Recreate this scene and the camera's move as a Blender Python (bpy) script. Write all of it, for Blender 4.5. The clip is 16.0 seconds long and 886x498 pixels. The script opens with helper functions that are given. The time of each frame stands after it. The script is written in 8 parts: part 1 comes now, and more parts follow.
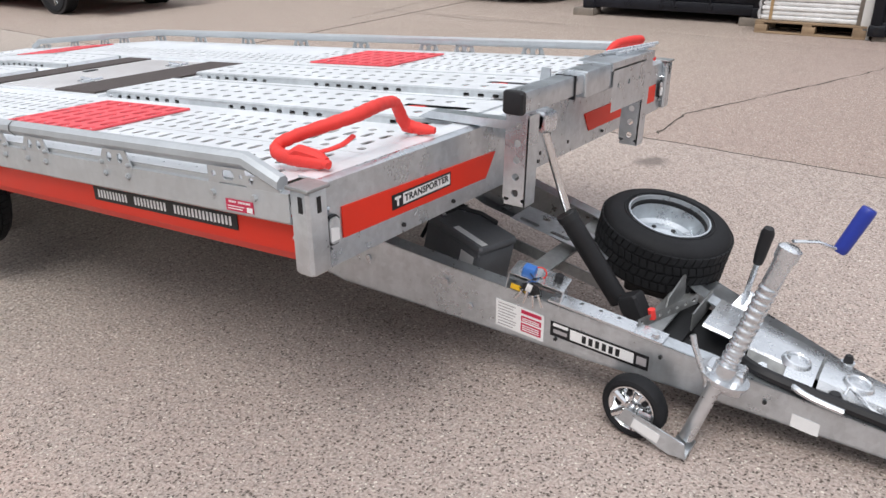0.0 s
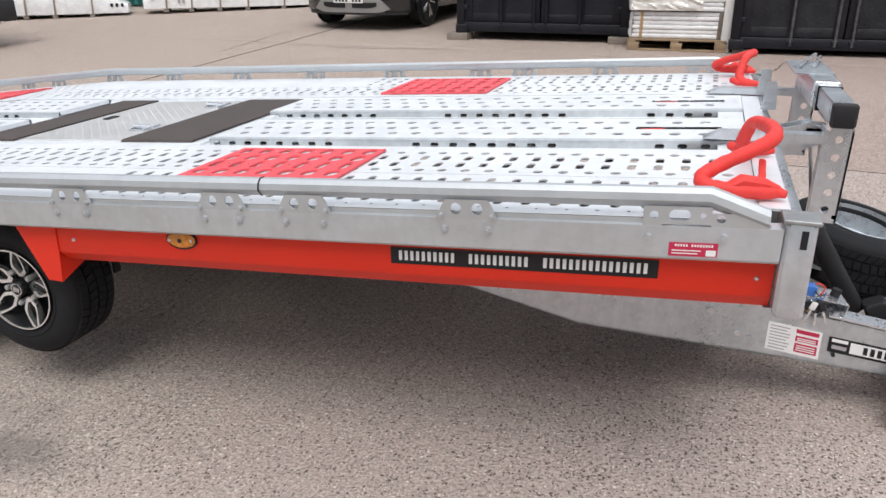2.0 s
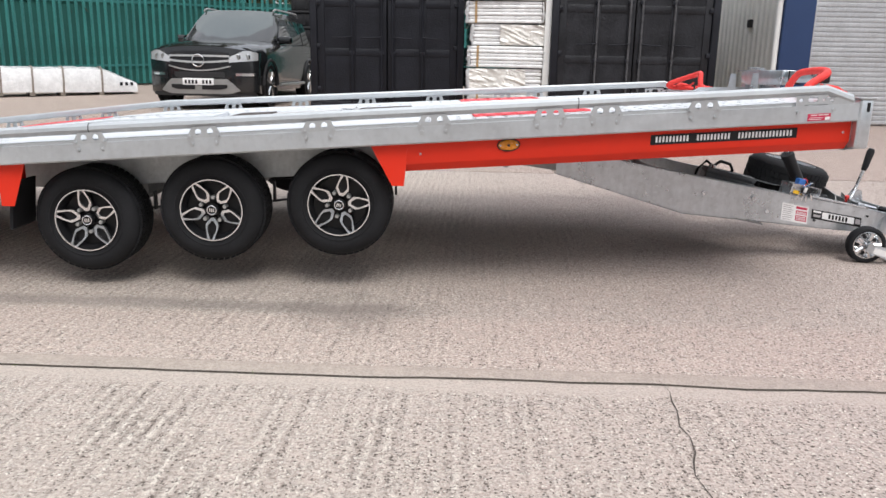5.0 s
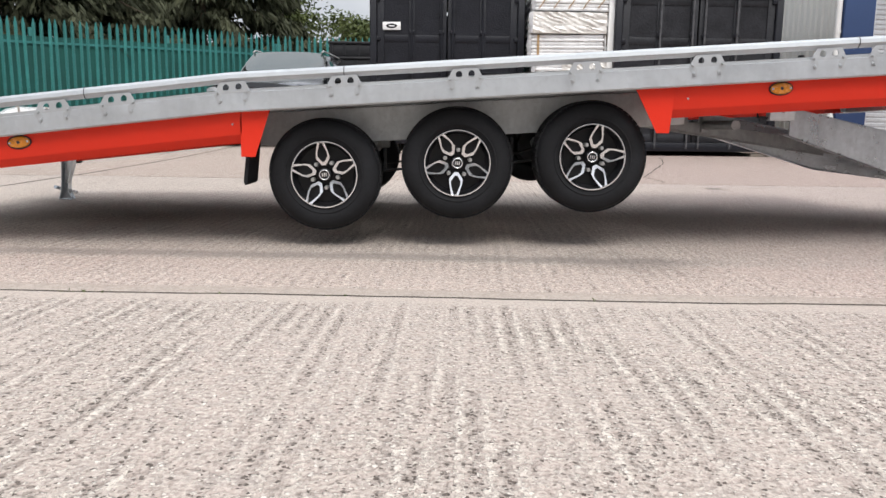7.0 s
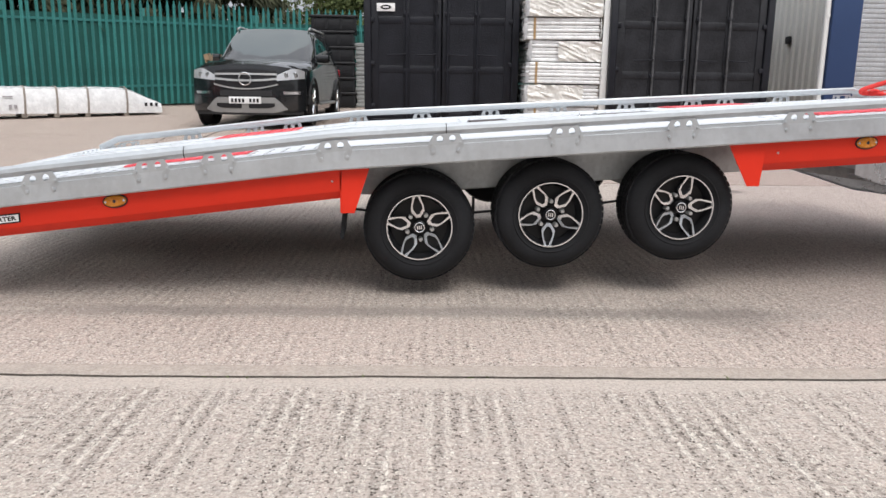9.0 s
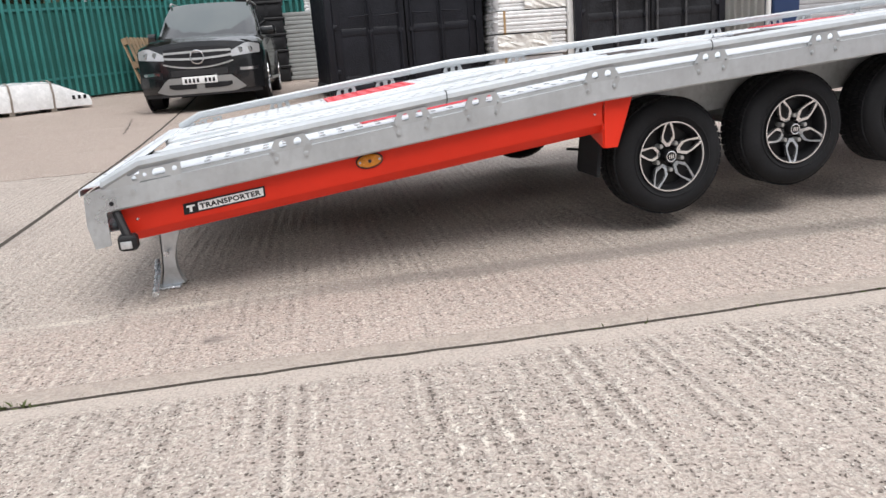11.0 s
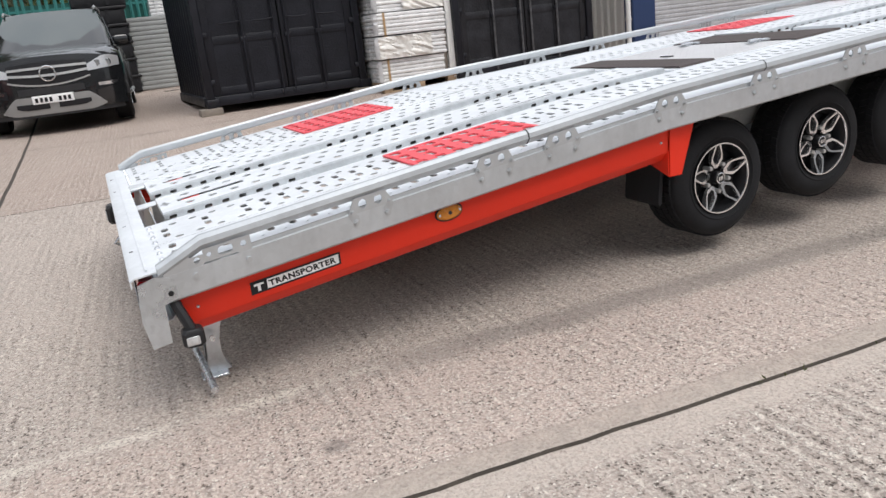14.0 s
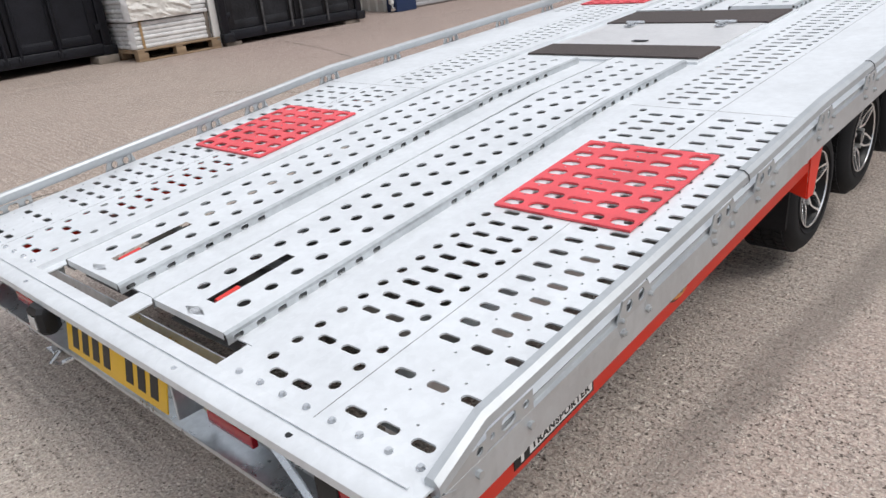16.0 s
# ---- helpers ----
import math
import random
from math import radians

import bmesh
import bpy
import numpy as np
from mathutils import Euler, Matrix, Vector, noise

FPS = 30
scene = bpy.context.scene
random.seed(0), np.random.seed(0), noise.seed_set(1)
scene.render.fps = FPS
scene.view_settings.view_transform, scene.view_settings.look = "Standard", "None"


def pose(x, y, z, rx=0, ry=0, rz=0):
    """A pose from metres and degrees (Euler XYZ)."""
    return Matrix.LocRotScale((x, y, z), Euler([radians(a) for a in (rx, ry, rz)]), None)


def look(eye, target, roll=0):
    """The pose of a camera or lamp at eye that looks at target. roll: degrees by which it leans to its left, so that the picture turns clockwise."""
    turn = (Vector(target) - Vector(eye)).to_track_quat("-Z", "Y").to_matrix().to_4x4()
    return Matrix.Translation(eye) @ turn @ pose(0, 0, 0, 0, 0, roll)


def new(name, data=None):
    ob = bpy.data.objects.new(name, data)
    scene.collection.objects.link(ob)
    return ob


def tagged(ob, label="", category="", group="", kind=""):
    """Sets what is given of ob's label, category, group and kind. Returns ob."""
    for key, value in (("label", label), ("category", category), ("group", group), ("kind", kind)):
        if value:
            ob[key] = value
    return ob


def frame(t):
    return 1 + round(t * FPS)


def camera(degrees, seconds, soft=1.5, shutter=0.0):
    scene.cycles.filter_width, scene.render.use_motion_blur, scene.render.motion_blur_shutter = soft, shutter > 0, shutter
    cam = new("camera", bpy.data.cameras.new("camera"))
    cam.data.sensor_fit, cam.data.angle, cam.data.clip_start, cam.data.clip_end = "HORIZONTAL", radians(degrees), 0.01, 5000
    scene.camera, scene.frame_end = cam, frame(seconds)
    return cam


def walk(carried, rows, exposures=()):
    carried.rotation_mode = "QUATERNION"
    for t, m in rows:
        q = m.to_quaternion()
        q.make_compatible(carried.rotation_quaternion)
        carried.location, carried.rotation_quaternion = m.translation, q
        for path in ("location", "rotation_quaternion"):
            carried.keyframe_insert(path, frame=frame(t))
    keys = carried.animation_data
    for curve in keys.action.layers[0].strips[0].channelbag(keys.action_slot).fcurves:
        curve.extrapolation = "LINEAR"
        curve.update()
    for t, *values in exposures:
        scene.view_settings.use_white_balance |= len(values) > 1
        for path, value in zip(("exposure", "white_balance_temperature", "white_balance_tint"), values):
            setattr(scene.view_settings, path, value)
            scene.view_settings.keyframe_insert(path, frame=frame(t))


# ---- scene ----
cam = camera(60.6, 16.0)
PATH = [
    (0, (3.714, -1.08, 1.358), (2.668, 0.425, 0.558), -0.3),
    (0.5, (3.434, -1.141, 1.37), (2.462, 0.422, 0.588), -0.3),
    (1, (3.121, -1.286, 1.374), (2.239, 0.337, 0.609), -0.2),
    (1.5, (2.802, -1.368, 1.331), (2.041, 0.321, 0.577), -0.3),
    (2, (2.429, -1.479, 1.319), (1.824, 0.279, 0.581), -0.5),
    (2.5, (2.115, -1.762, 1.317), (1.696, 0.063, 0.615), -0.6),
    (3, (1.919, -2.064, 1.257), (1.711, -0.18, 0.619), -0.9),
    (3.2, (1.846, -2.149, 1.209), (1.702, -0.244, 0.617), -1.1),
    (5.3, (0.732, -3.152, 0.946), (0.762, -1.21, 0.47), 1.1),
    (5.5, (0.597, -3.184, 0.942), (0.613, -1.241, 0.466), 1.3),
    (6, (0.246, -3.135, 0.897), (0.222, -1.187, 0.446), 1.0),
    (6.5, (-0.055, -3.013, 0.748), (-0.068, -1.054, 0.345), 1.0),
    (7, (-0.115, -2.925, 0.483), (-0.074, -0.951, 0.164), 0.7),
    (7.5, (-0.124, -2.898, 0.418), (0.02, -0.913, 0.216), 0.5),
    (8, (-0.181, -2.898, 0.474), (-0.051, -0.908, 0.315), 0.2),
    (8.5, (-0.355, -2.907, 0.726), (-0.282, -0.938, 0.379), 1.2),
    (9, (-0.636, -2.877, 0.835), (-0.499, -0.926, 0.417), 0.7),
    (9.5, (-1.044, -2.782, 0.809), (-0.833, -0.847, 0.35), -0.6),
    (10, (-1.466, -2.76, 0.847), (-1.168, -0.844, 0.357), -2.6),
    (10.2, (-1.55, -2.737, 0.882), (-1.244, -0.828, 0.368), -3.1),
    (12.3, (-2.461, -2.183, 0.446), (-1.929, -0.301, 0.027), -6.5),
    (12.5, (-2.473, -2.187, 0.452), (-1.931, -0.304, 0.049), -6.6),
    (13, (-2.513, -2.202, 0.482), (-1.939, -0.333, 0.065), -6.7),
    (13.5, (-2.514, -2.156, 0.636), (-1.88, -0.32, 0.159), -6.7),
    (14, (-2.553, -2.01, 0.933), (-1.796, -0.245, 0.374), -6.6),
    (14.5, (-2.723, -1.759, 1.044), (-1.814, -0.095, 0.408), -6.6),
    (15, (-2.844, -1.43, 1.069), (-1.78, 0.113, 0.371), -6.2),
    (15.5, (-2.962, -1.086, 1.149), (-1.762, 0.336, 0.415), -5.9),
    (16, (-3.11, -0.707, 1.179), (-1.79, 0.592, 0.424), -5.6),
]
EXPOSURE = [(0.0, 0.20), (2.5, 0.25), (3.2, 0.30), (5.5, 0.38), (7.0, 0.44), (7.5, 0.42), (8.0, 0.27), (9.0, 0.34), (12.4, 0.32), (13.0, 0.28), (14.5, 0.10), (15.5, 0.07), (16.0, -0.04)]
walk(cam, [(t, look(eye, target, roll)) for t, eye, target, roll in PATH], EXPOSURE)

# ---- world: bright overcast sky with thin cloud, weak wide sun ----
SUN_EL, SUN_AZ = radians(56), radians(165)
world = bpy.data.worlds.new("world")
scene.world = world
world.use_nodes = True
wn, wl = world.node_tree.nodes, world.node_tree.links
wn.clear()
w_out = wn.new("ShaderNodeOutputWorld")
w_bg = wn.new("ShaderNodeBackground")
w_sky = wn.new("ShaderNodeTexSky")
w_sky.sky_type, w_sky.sun_disc = "NISHITA", False
w_sky.sun_elevation, w_sky.sun_rotation = SUN_EL, SUN_AZ
w_sky.dust_density, w_sky.air_density = 3.0, 1.0
w_dim = wn.new("ShaderNodeVectorMath")
w_dim.operation = "SCALE"
w_dim.inputs["Scale"].default_value = 0.1
w_co = wn.new("ShaderNodeTexCoord")
w_map = wn.new("ShaderNodeMapping")
w_map.inputs["Scale"].default_value = (1.0, 1.0, 2.6)
w_noise = wn.new("ShaderNodeTexNoise")
w_noise.inputs["Scale"].default_value = 3.2
w_noise.inputs["Detail"].default_value = 7.0
w_noise.inputs["Roughness"].default_value = 0.55
w_ramp = wn.new("ShaderNodeValToRGB")
w_ramp.color_ramp.elements[0].position, w_ramp.color_ramp.elements[0].color = 0.30, (0.80, 0.84, 0.93, 1)
w_ramp.color_ramp.elements[1].position, w_ramp.color_ramp.elements[1].color = 0.66, (1.10, 1.12, 1.16, 1)
w_mix = wn.new("ShaderNodeMix")
w_mix.data_type = "RGBA"
w_mix.inputs[0].default_value = 0.82
wl.new(w_co.outputs["Generated"], w_map.inputs["Vector"])
wl.new(w_map.outputs["Vector"], w_noise.inputs["Vector"])
wl.new(w_noise.outputs["Fac"], w_ramp.inputs["Fac"])
wl.new(w_sky.outputs["Color"], w_dim.inputs[0])
wl.new(w_dim.outputs["Vector"], w_mix.inputs[6])
wl.new(w_ramp.outputs["Color"], w_mix.inputs[7])
# an overcast sky is brighter overhead than at the horizon
w_sep = wn.new("ShaderNodeSeparateXYZ")
wl.new(w_co.outputs["Generated"], w_sep.inputs[0])
w_rise = wn.new("ShaderNodeMapRange")
w_rise.inputs["From Min"].default_value, w_rise.inputs["From Max"].default_value = 0.0, 1.0
w_rise.inputs["To Min"].default_value, w_rise.inputs["To Max"].default_value = 0.52, 1.64
wl.new(w_sep.outputs["Z"], w_rise.inputs["Value"])
w_grad = wn.new("ShaderNodeVectorMath")
w_grad.operation = "SCALE"
wl.new(w_mix.outputs[2], w_grad.inputs[0])
wl.new(w_rise.outputs["Result"], w_grad.inputs["Scale"])
wl.new(w_grad.outputs["Vector"], w_bg.inputs["Color"])
w_bg.inputs["Strength"].default_value = 0.84
wl.new(w_bg.outputs["Background"], w_out.inputs["Surface"])

sun_data = bpy.data.lights.new("sun", "SUN")
sun_data.energy, sun_data.angle, sun_data.color = 1.5, radians(30), (1.0, 0.97, 0.93)
sun = new("sun", sun_data)
sun_dir = Vector((math.sin(SUN_AZ) * math.cos(SUN_EL), math.cos(SUN_AZ) * math.cos(SUN_EL), math.sin(SUN_EL)))
sun.matrix_world = look(sun_dir * 50, (0, 0, 0))

# ---- materials ----
def principled(name):
    m = bpy.data.materials.new(name)
    m.use_nodes = True
    return m, m.node_tree.nodes, m.node_tree.links, m.node_tree.nodes["Principled BSDF"]


def coords(nodes, links, scale=(1, 1, 1), rotate=0.0):
    co = nodes.new("ShaderNodeTexCoord")
    mp = nodes.new("ShaderNodeMapping")
    mp.inputs["Scale"].default_value = scale
    mp.inputs["Rotation"].default_value = (0, 0, rotate)
    links.new(co.outputs["Object"], mp.inputs["Vector"])
    return mp.outputs["Vector"]


def noise_node(nodes, links, vec, scale, detail=4.0, rough=0.55):
    n = nodes.new("ShaderNodeTexNoise")
    n.inputs["Scale"].default_value, n.inputs["Detail"].default_value, n.inputs["Roughness"].default_value = scale, detail, rough
    links.new(vec, n.inputs["Vector"])
    return n.outputs["Fac"]


def ramp_node(nodes, links, fac, stops):
    r = nodes.new("ShaderNodeValToRGB")
    e = r.color_ramp.elements
    while len(e) < len(stops):
        e.new(0.5)
    for el, (p, c) in zip(e, stops):
        el.position, el.color = p, (*c, 1) if len(c) == 3 else c
    links.new(fac, r.inputs["Fac"])
    return r.outputs["Color"]


def mix_node(nodes, links, fac, a, b, blend="MIX"):
    m = nodes.new("ShaderNodeMix")
    m.data_type, m.blend_type = "RGBA", blend
    for sock, v in ((m.inputs[0], fac), (m.inputs[6], a), (m.inputs[7], b)):
        if isinstance(v, bpy.types.NodeSocket):
            links.new(v, sock)
        elif isinstance(v, (int, float)):
            sock.default_value = v
        else:
            sock.default_value = (*v, 1)
    return m.outputs[2]


def math_node(nodes, links, op, a, b=0.0):
    m = nodes.new("ShaderNodeMath")
    m.operation = op
    for sock, v in ((m.inputs[0], a), (m.inputs[1], b)):
        if isinstance(v, bpy.types.NodeSocket):
            links.new(v, sock)
        else:
            sock.default_value = v
    return m.outputs[0]


def bump_node(nodes, links, bsdf, height, strength, distance):
    b = nodes.new("ShaderNodeBump")
    b.inputs["Strength"].default_value, b.inputs["Distance"].default_value = strength, distance
    links.new(height, b.inputs["Height"])
    links.new(b.outputs["Normal"], bsdf.inputs["Normal"])


def surface(name, color, rough=0.5, metal=0.0, vary=0.15, scale=6.0, grain=90.0, bump=0.15, depth=0.002, coat=0.0, spread=0.0, spec=0.5):
    """A plain surface with stains at one scale and grain at another."""
    m, n, l, p = principled(name)
    v = coords(n, l)
    big = noise_node(n, l, v, scale, 5)
    fine = noise_node(n, l, v, grain, 3)
    dark = tuple(c * (1 - vary) for c in color)
    light = tuple(min(1.0, c * (1 + vary)) for c in color)
    base = ramp_node(n, l, big, [(0.3, dark), (0.7, light)])
    base = mix_node(n, l, 0.25, base, ramp_node(n, l, fine, [(0.35, dark), (0.65, light)]))
    if spread:
        info = n.new("ShaderNodeObjectInfo")
        tone = ramp_node(n, l, info.outputs["Random"], [(0.0, (1 - spread,) * 3), (1.0, (1.0,) * 3)])
        base = mix_node(n, l, 1.0, base, tone, "MULTIPLY")
    l.new(base, p.inputs["Base Color"])
    l.new(math_node(n, l, "MULTIPLY_ADD", big, 0.25), p.inputs["Roughness"])
    p.inputs["Roughness"].links[0].from_node.inputs[2].default_value = max(0.02, rough - 0.12)
    p.inputs["Metallic"].default_value = metal
    p.inputs["Coat Weight"].default_value = coat
    p.inputs["Specular IOR Level"].default_value = spec
    p.inputs["Coat Roughness"].default_value = 0.06
    if bump:
        bump_node(n, l, p, mix_node(n, l, 0.5, big, fine), bump, depth)
    return m


def galvanised(name, color=(0.66, 0.68, 0.70), rough=0.38, metal=0.75, dull=0.0, mottle=0.24):
    """Hot-dip zinc: pale spangle, cloudy runs, dull grey patches and a soft sheen."""
    m, n, l, p = principled(name)
    v = coords(n, l)
    vor = n.new("ShaderNodeTexVoronoi")
    vor.inputs["Scale"].default_value = 60.0
    l.new(v, vor.inputs["Vector"])
    cloud = noise_node(n, l, v, 4.5, 6, 0.6)
    blotch = noise_node(n, l, v, 19.0, 5, 0.65)
    streak = noise_node(n, l, coords(n, l, (30, 30, 5)), 1.0, 4)
    c0 = tuple(c * (1 - mottle - dull) for c in color)
    c1 = tuple(min(1.0, c * (1 + mottle * 0.4)) for c in color)
    base = ramp_node(n, l, cloud, [(0.32, c0), (0.66, c1)])
    base = mix_node(n, l, 0.35, base, ramp_node(n, l, blotch, [(0.38, c0), (0.62, c1)]))
    sp = ramp_node(n, l, vor.outputs["Color"], [(0.0, c0), (1.0, c1)])
    base = mix_node(n, l, 0.30, base, sp)
    base = mix_node(n, l, 0.2, base, ramp_node(n, l, streak, [(0.35, c0), (0.6, color)]))
    l.new(base, p.inputs["Base Color"])
    p.inputs["Metallic"].default_value = metal
    r = math_node(n, l, "MULTIPLY_ADD", mix_node(n, l, 0.5, cloud, blotch), 0.45)
    r.node.inputs[2].default_value = max(0.03, rough - 0.22)
    l.new(r, p.inputs["Roughness"])
    bump_node(n, l, p, mix_node(n, l, 0.4, mix_node(n, l, 0.4, cloud, blotch), streak), 0.16, 0.003)
    return m


def concrete():
    """Tamped yard concrete: smooth sandy paste with rows of dirt-filled pits across the bays, pale crumbs and trowelled joint edges."""
    m, n, l, p = principled("yard_concrete")
    v = coords(n, l)
    uv = coords(n, l, (1, 1, 1), radians(3))
    sep = n.new("ShaderNodeSeparateXYZ")
    l.new(uv, sep.inputs[0])
    along, across = sep.outputs[0], sep.outputs[1]

    def op(kind, x, y=0.0):
        return math_node(n, l, kind, x, y)

    def scaled(vec, k):
        q = n.new("ShaderNodeVectorMath")
        q.operation = "MULTIPLY"
        q.inputs[1].default_value = k
        l.new(vec, q.inputs[0])
        return q.outputs[0]

    def grey(fac, lo, hi, a=0.0, b=1.0):
        return ramp_node(n, l, fac, [(lo, (a,) * 3), (hi, (b,) * 3)])

    def band(x, lo, hi, soft):
        return op("MULTIPLY", grey(op("ADD", op("SUBTRACT", x, lo), 0.5), 0.5 - soft, 0.5 + soft), grey(op("ADD", op("SUBTRACT", x, hi), 0.5), 0.5 - soft, 0.5 + soft, 1.0, 0.0))
    big = noise_node(n, l, v, 0.35, 6, 0.6)
    mid = noise_node(n, l, v, 1.6, 5, 0.6)
    wob = noise_node(n, l, v, 5.0, 4, 0.6)
    blot = noise_node(n, l, v, 24.0, 3, 0.6)
    fine = noise_node(n, l, v, 130.0, 3, 0.6)
    grit = noise_node(n, l, scaled(uv, (105.0, 95.0, 100.0)), 1.0, 2, 0.55)
    outside = op("LESS_THAN", across, -0.80)
    front = grey(op("MULTIPLY", along, 0.1), 0.06, 0.22)
    # trowelled strips: one closed by a fine line inside the joint, a rougher one outside it
    shaky = op("ADD", across, op("MULTIPLY", op("SUBTRACT", wob, 0.5), 0.013))
    ragged = op("ADD", across, op("MULTIPLY", op("SUBTRACT", wob, 0.5), 0.110))
    inner = band(shaky, -0.810, -0.712, 0.004)
    outer = op("MULTIPLY", band(ragged, -0.895, -0.800, 0.022), 0.85)
    strip = op("MAXIMUM", inner, outer)
    line = op("MULTIPLY", band(shaky, -0.714, -0.710, 0.003), grey(blot, 0.40, 0.60, 0.05, 0.75))
    # rows left by the tamping beam
    drift = noise_node(n, l, scaled(uv, (1.1, 0.5, 1.0)), 1.0, 2, 0.5)
    break_up = noise_node(n, l, scaled(uv, (9.0, 2.2, 1.0)), 1.0, 3, 0.6)
    phase = op("ADD", op("MULTIPLY", along, 2 * math.pi / 0.047), op("MULTIPLY", op("SUBTRACT", drift, 0.5), 8.0))
    row = op("MULTIPLY_ADD", op("SINE", phase), 0.5)
    row.node.inputs[2].default_value = 0.5
    share = op("MULTIPLY", grey(break_up, 0.42, 0.60, 0.05, 1.0), op("SUBTRACT", 1.0, op("MULTIPLY", front, 0.9)))
    share = op("MULTIPLY", share, op("ADD", op("MULTIPLY", outside, 0.50), 0.50))
    share = op("MULTIPLY", share, op("SUBTRACT", 1.0, strip))
    groove = op("MULTIPLY", grey(row, 0.45, 0.85), share)
    crest = op("MULTIPLY", grey(row, 0.10, 0.45, 1.0, 0.0), share)
    # paste
    base = ramp_node(n, l, big, [(0.30, (0.409, 0.348, 0.305)), (0.52, (0.475, 0.407, 0.356)), (0.72, (0.499, 0.439, 0.384))])
    base = mix_node(n, l, 0.45, base, ramp_node(n, l, mid, [(0.30, (0.381, 0.321, 0.287)), (0.50, (0.466, 0.397, 0.348)), (0.75, (0.532, 0.468, 0.406))]))
    base = mix_node(n, l, 0.38, base, ramp_node(n, l, blot, [(0.36, (0.372, 0.329, 0.301)), (0.50, (0.475, 0.404, 0.352)), (0.64, (0.544, 0.439, 0.389))]))
    base = mix_node(n, l, grey(grit, 0.51, 0.60, 0.0, 0.58), base, (0.630, 0.557, 0.495))
    base = mix_node(n, l, grey(grit, 0.38, 0.46, 0.50, 0.0), base, (0.254, 0.213, 0.188))
    # crumbling flecks gather along the rows, with relief light painted in: pale on the crests and dark in the grooves
    rough = noise_node(n, l, scaled(uv, (68.0, 50.0, 60.0)), 1.0, 3, 0.62)
    patch_ = grey(mid, 0.38, 0.60, 0.25, 1.0)
    dark_fleck = op("MULTIPLY", grey(op("ADD", rough, op("MULTIPLY", groove, 0.08)), 0.585, 0.655), patch_)
    pale_fleck = op("MULTIPLY", grey(op("SUBTRACT", rough, op("MULTIPLY", crest, 0.13)), 0.35, 0.42, 1.0, 0.0), patch_)
    quiet = op("SUBTRACT", 1.0, op("MAXIMUM", strip, op("MULTIPLY", front, 0.8)))
    dark_fleck = op("MULTIPLY", dark_fleck, quiet)
    pale_fleck = op("MULTIPLY", pale_fleck, quiet)
    base = mix_node(n, l, op("MULTIPLY", dark_fleck, 0.55), base, (0.205, 0.168, 0.140))
    base = mix_node(n, l, op("MULTIPLY", pale_fleck, 0.74), base, (0.830, 0.760, 0.665))
    # crest light and groove shade put into the colour, beside the dirt
    base = mix_node(n, l, op("MULTIPLY", crest, 0.15), base, (0.654, 0.584, 0.517))
    base = mix_node(n, l, op("MULTIPLY", groove, 0.16), base, (0.245, 0.208, 0.185))
    base = mix_node(n, l, op("MULTIPLY", inner, 0.62), base, mix_node(n, l, grey(blot, 0.40, 0.62), (0.352, 0.303, 0.261), (0.425, 0.367, 0.316)))
    base = mix_node(n, l, op("MULTIPLY", outer, 0.55), base, (0.524, 0.460, 0.403))
    # pinker and darker slabs towards the drawbar, sandier ones behind
    base = mix_node(n, l, op("MULTIPLY", front, 0.8), base, mix_node(n, l, 1.0, base, (0.938, 0.896, 0.925), "MULTIPLY"))
    # a rosier strip of laitance inside the joint, and greyer bays beyond the far joint
    base = mix_node(n, l, op("MULTIPLY", band(ragged, -0.72, -0.23, 0.05), 0.8), base, mix_node(n, l, 1.0, base, (1.065, 1.02, 1.01), "MULTIPLY"))
    base = mix_node(n, l, op("GREATER_THAN", across, 3.87), base, mix_node(n, l, 1.0, base, (0.915, 0.865, 0.845), "MULTIPLY"))
    # crisp pits where aggregate has come out, strung along the rows, and pale crumbs between
    bend = n.new("ShaderNodeTexNoise")
    bend.inputs["Scale"].default_value, bend.inputs["Detail"].default_value = 110.0, 2.0
    l.new(v, bend.inputs["Vector"])
    warp = n.new("ShaderNodeVectorMath")
    warp.operation = "MULTIPLY_ADD"
    warp.inputs[1].default_value = (0.011, 0.011, 0.0)
    l.new(bend.outputs["Color"], warp.inputs[0])
    l.new(v, warp.inputs[2])
    favour = op("ADD", op("MULTIPLY", groove, 0.30), op("MULTIPLY", front, 0.14))
    favour = op("ADD", favour, op("MULTIPLY", op("SUBTRACT", mid, 0.5), 0.35))
    favour = op("SUBTRACT", op("SUBTRACT", favour, 0.05), op("MULTIPLY", strip, 0.30))
    holes = crumbs = None
    for size, least, rim in ((74.0, 0.875, 0.38), (128.0, 0.79, 0.45)):
        vor = n.new("ShaderNodeTexVoronoi")
        vor.inputs["Scale"].default_value = size
        l.new(warp.outputs[0], vor.inputs["Vector"])
        cell = n.new("ShaderNodeSeparateColor")
        l.new(vor.outputs["Color"], cell.inputs[0])
        spot = grey(vor.outputs["Distance"], rim * 0.70, rim, 1.0, 0.0)
        hole = op("MULTIPLY", spot, grey(op("ADD", cell.outputs[0], favour), least, least + 0.10))
        crumb = op("MULTIPLY", spot, grey(op("ADD", cell.outputs[1], op("SUBTRACT", op("MULTIPLY", crest, 0.16), op("MULTIPLY", strip, 0.2))), 0.80, 0.88))
        holes = hole if holes is None else op("MAXIMUM", holes, hole)
        crumbs = crumb if crumbs is None else op("MAXIMUM", crumbs, crumb)
    base = mix_node(n, l, op("MULTIPLY", crumbs, 0.75), base, (0.830, 0.765, 0.685))
    base = mix_node(n, l, op("MULTIPLY", holes, 0.88), base, (0.105, 0.084, 0.070))
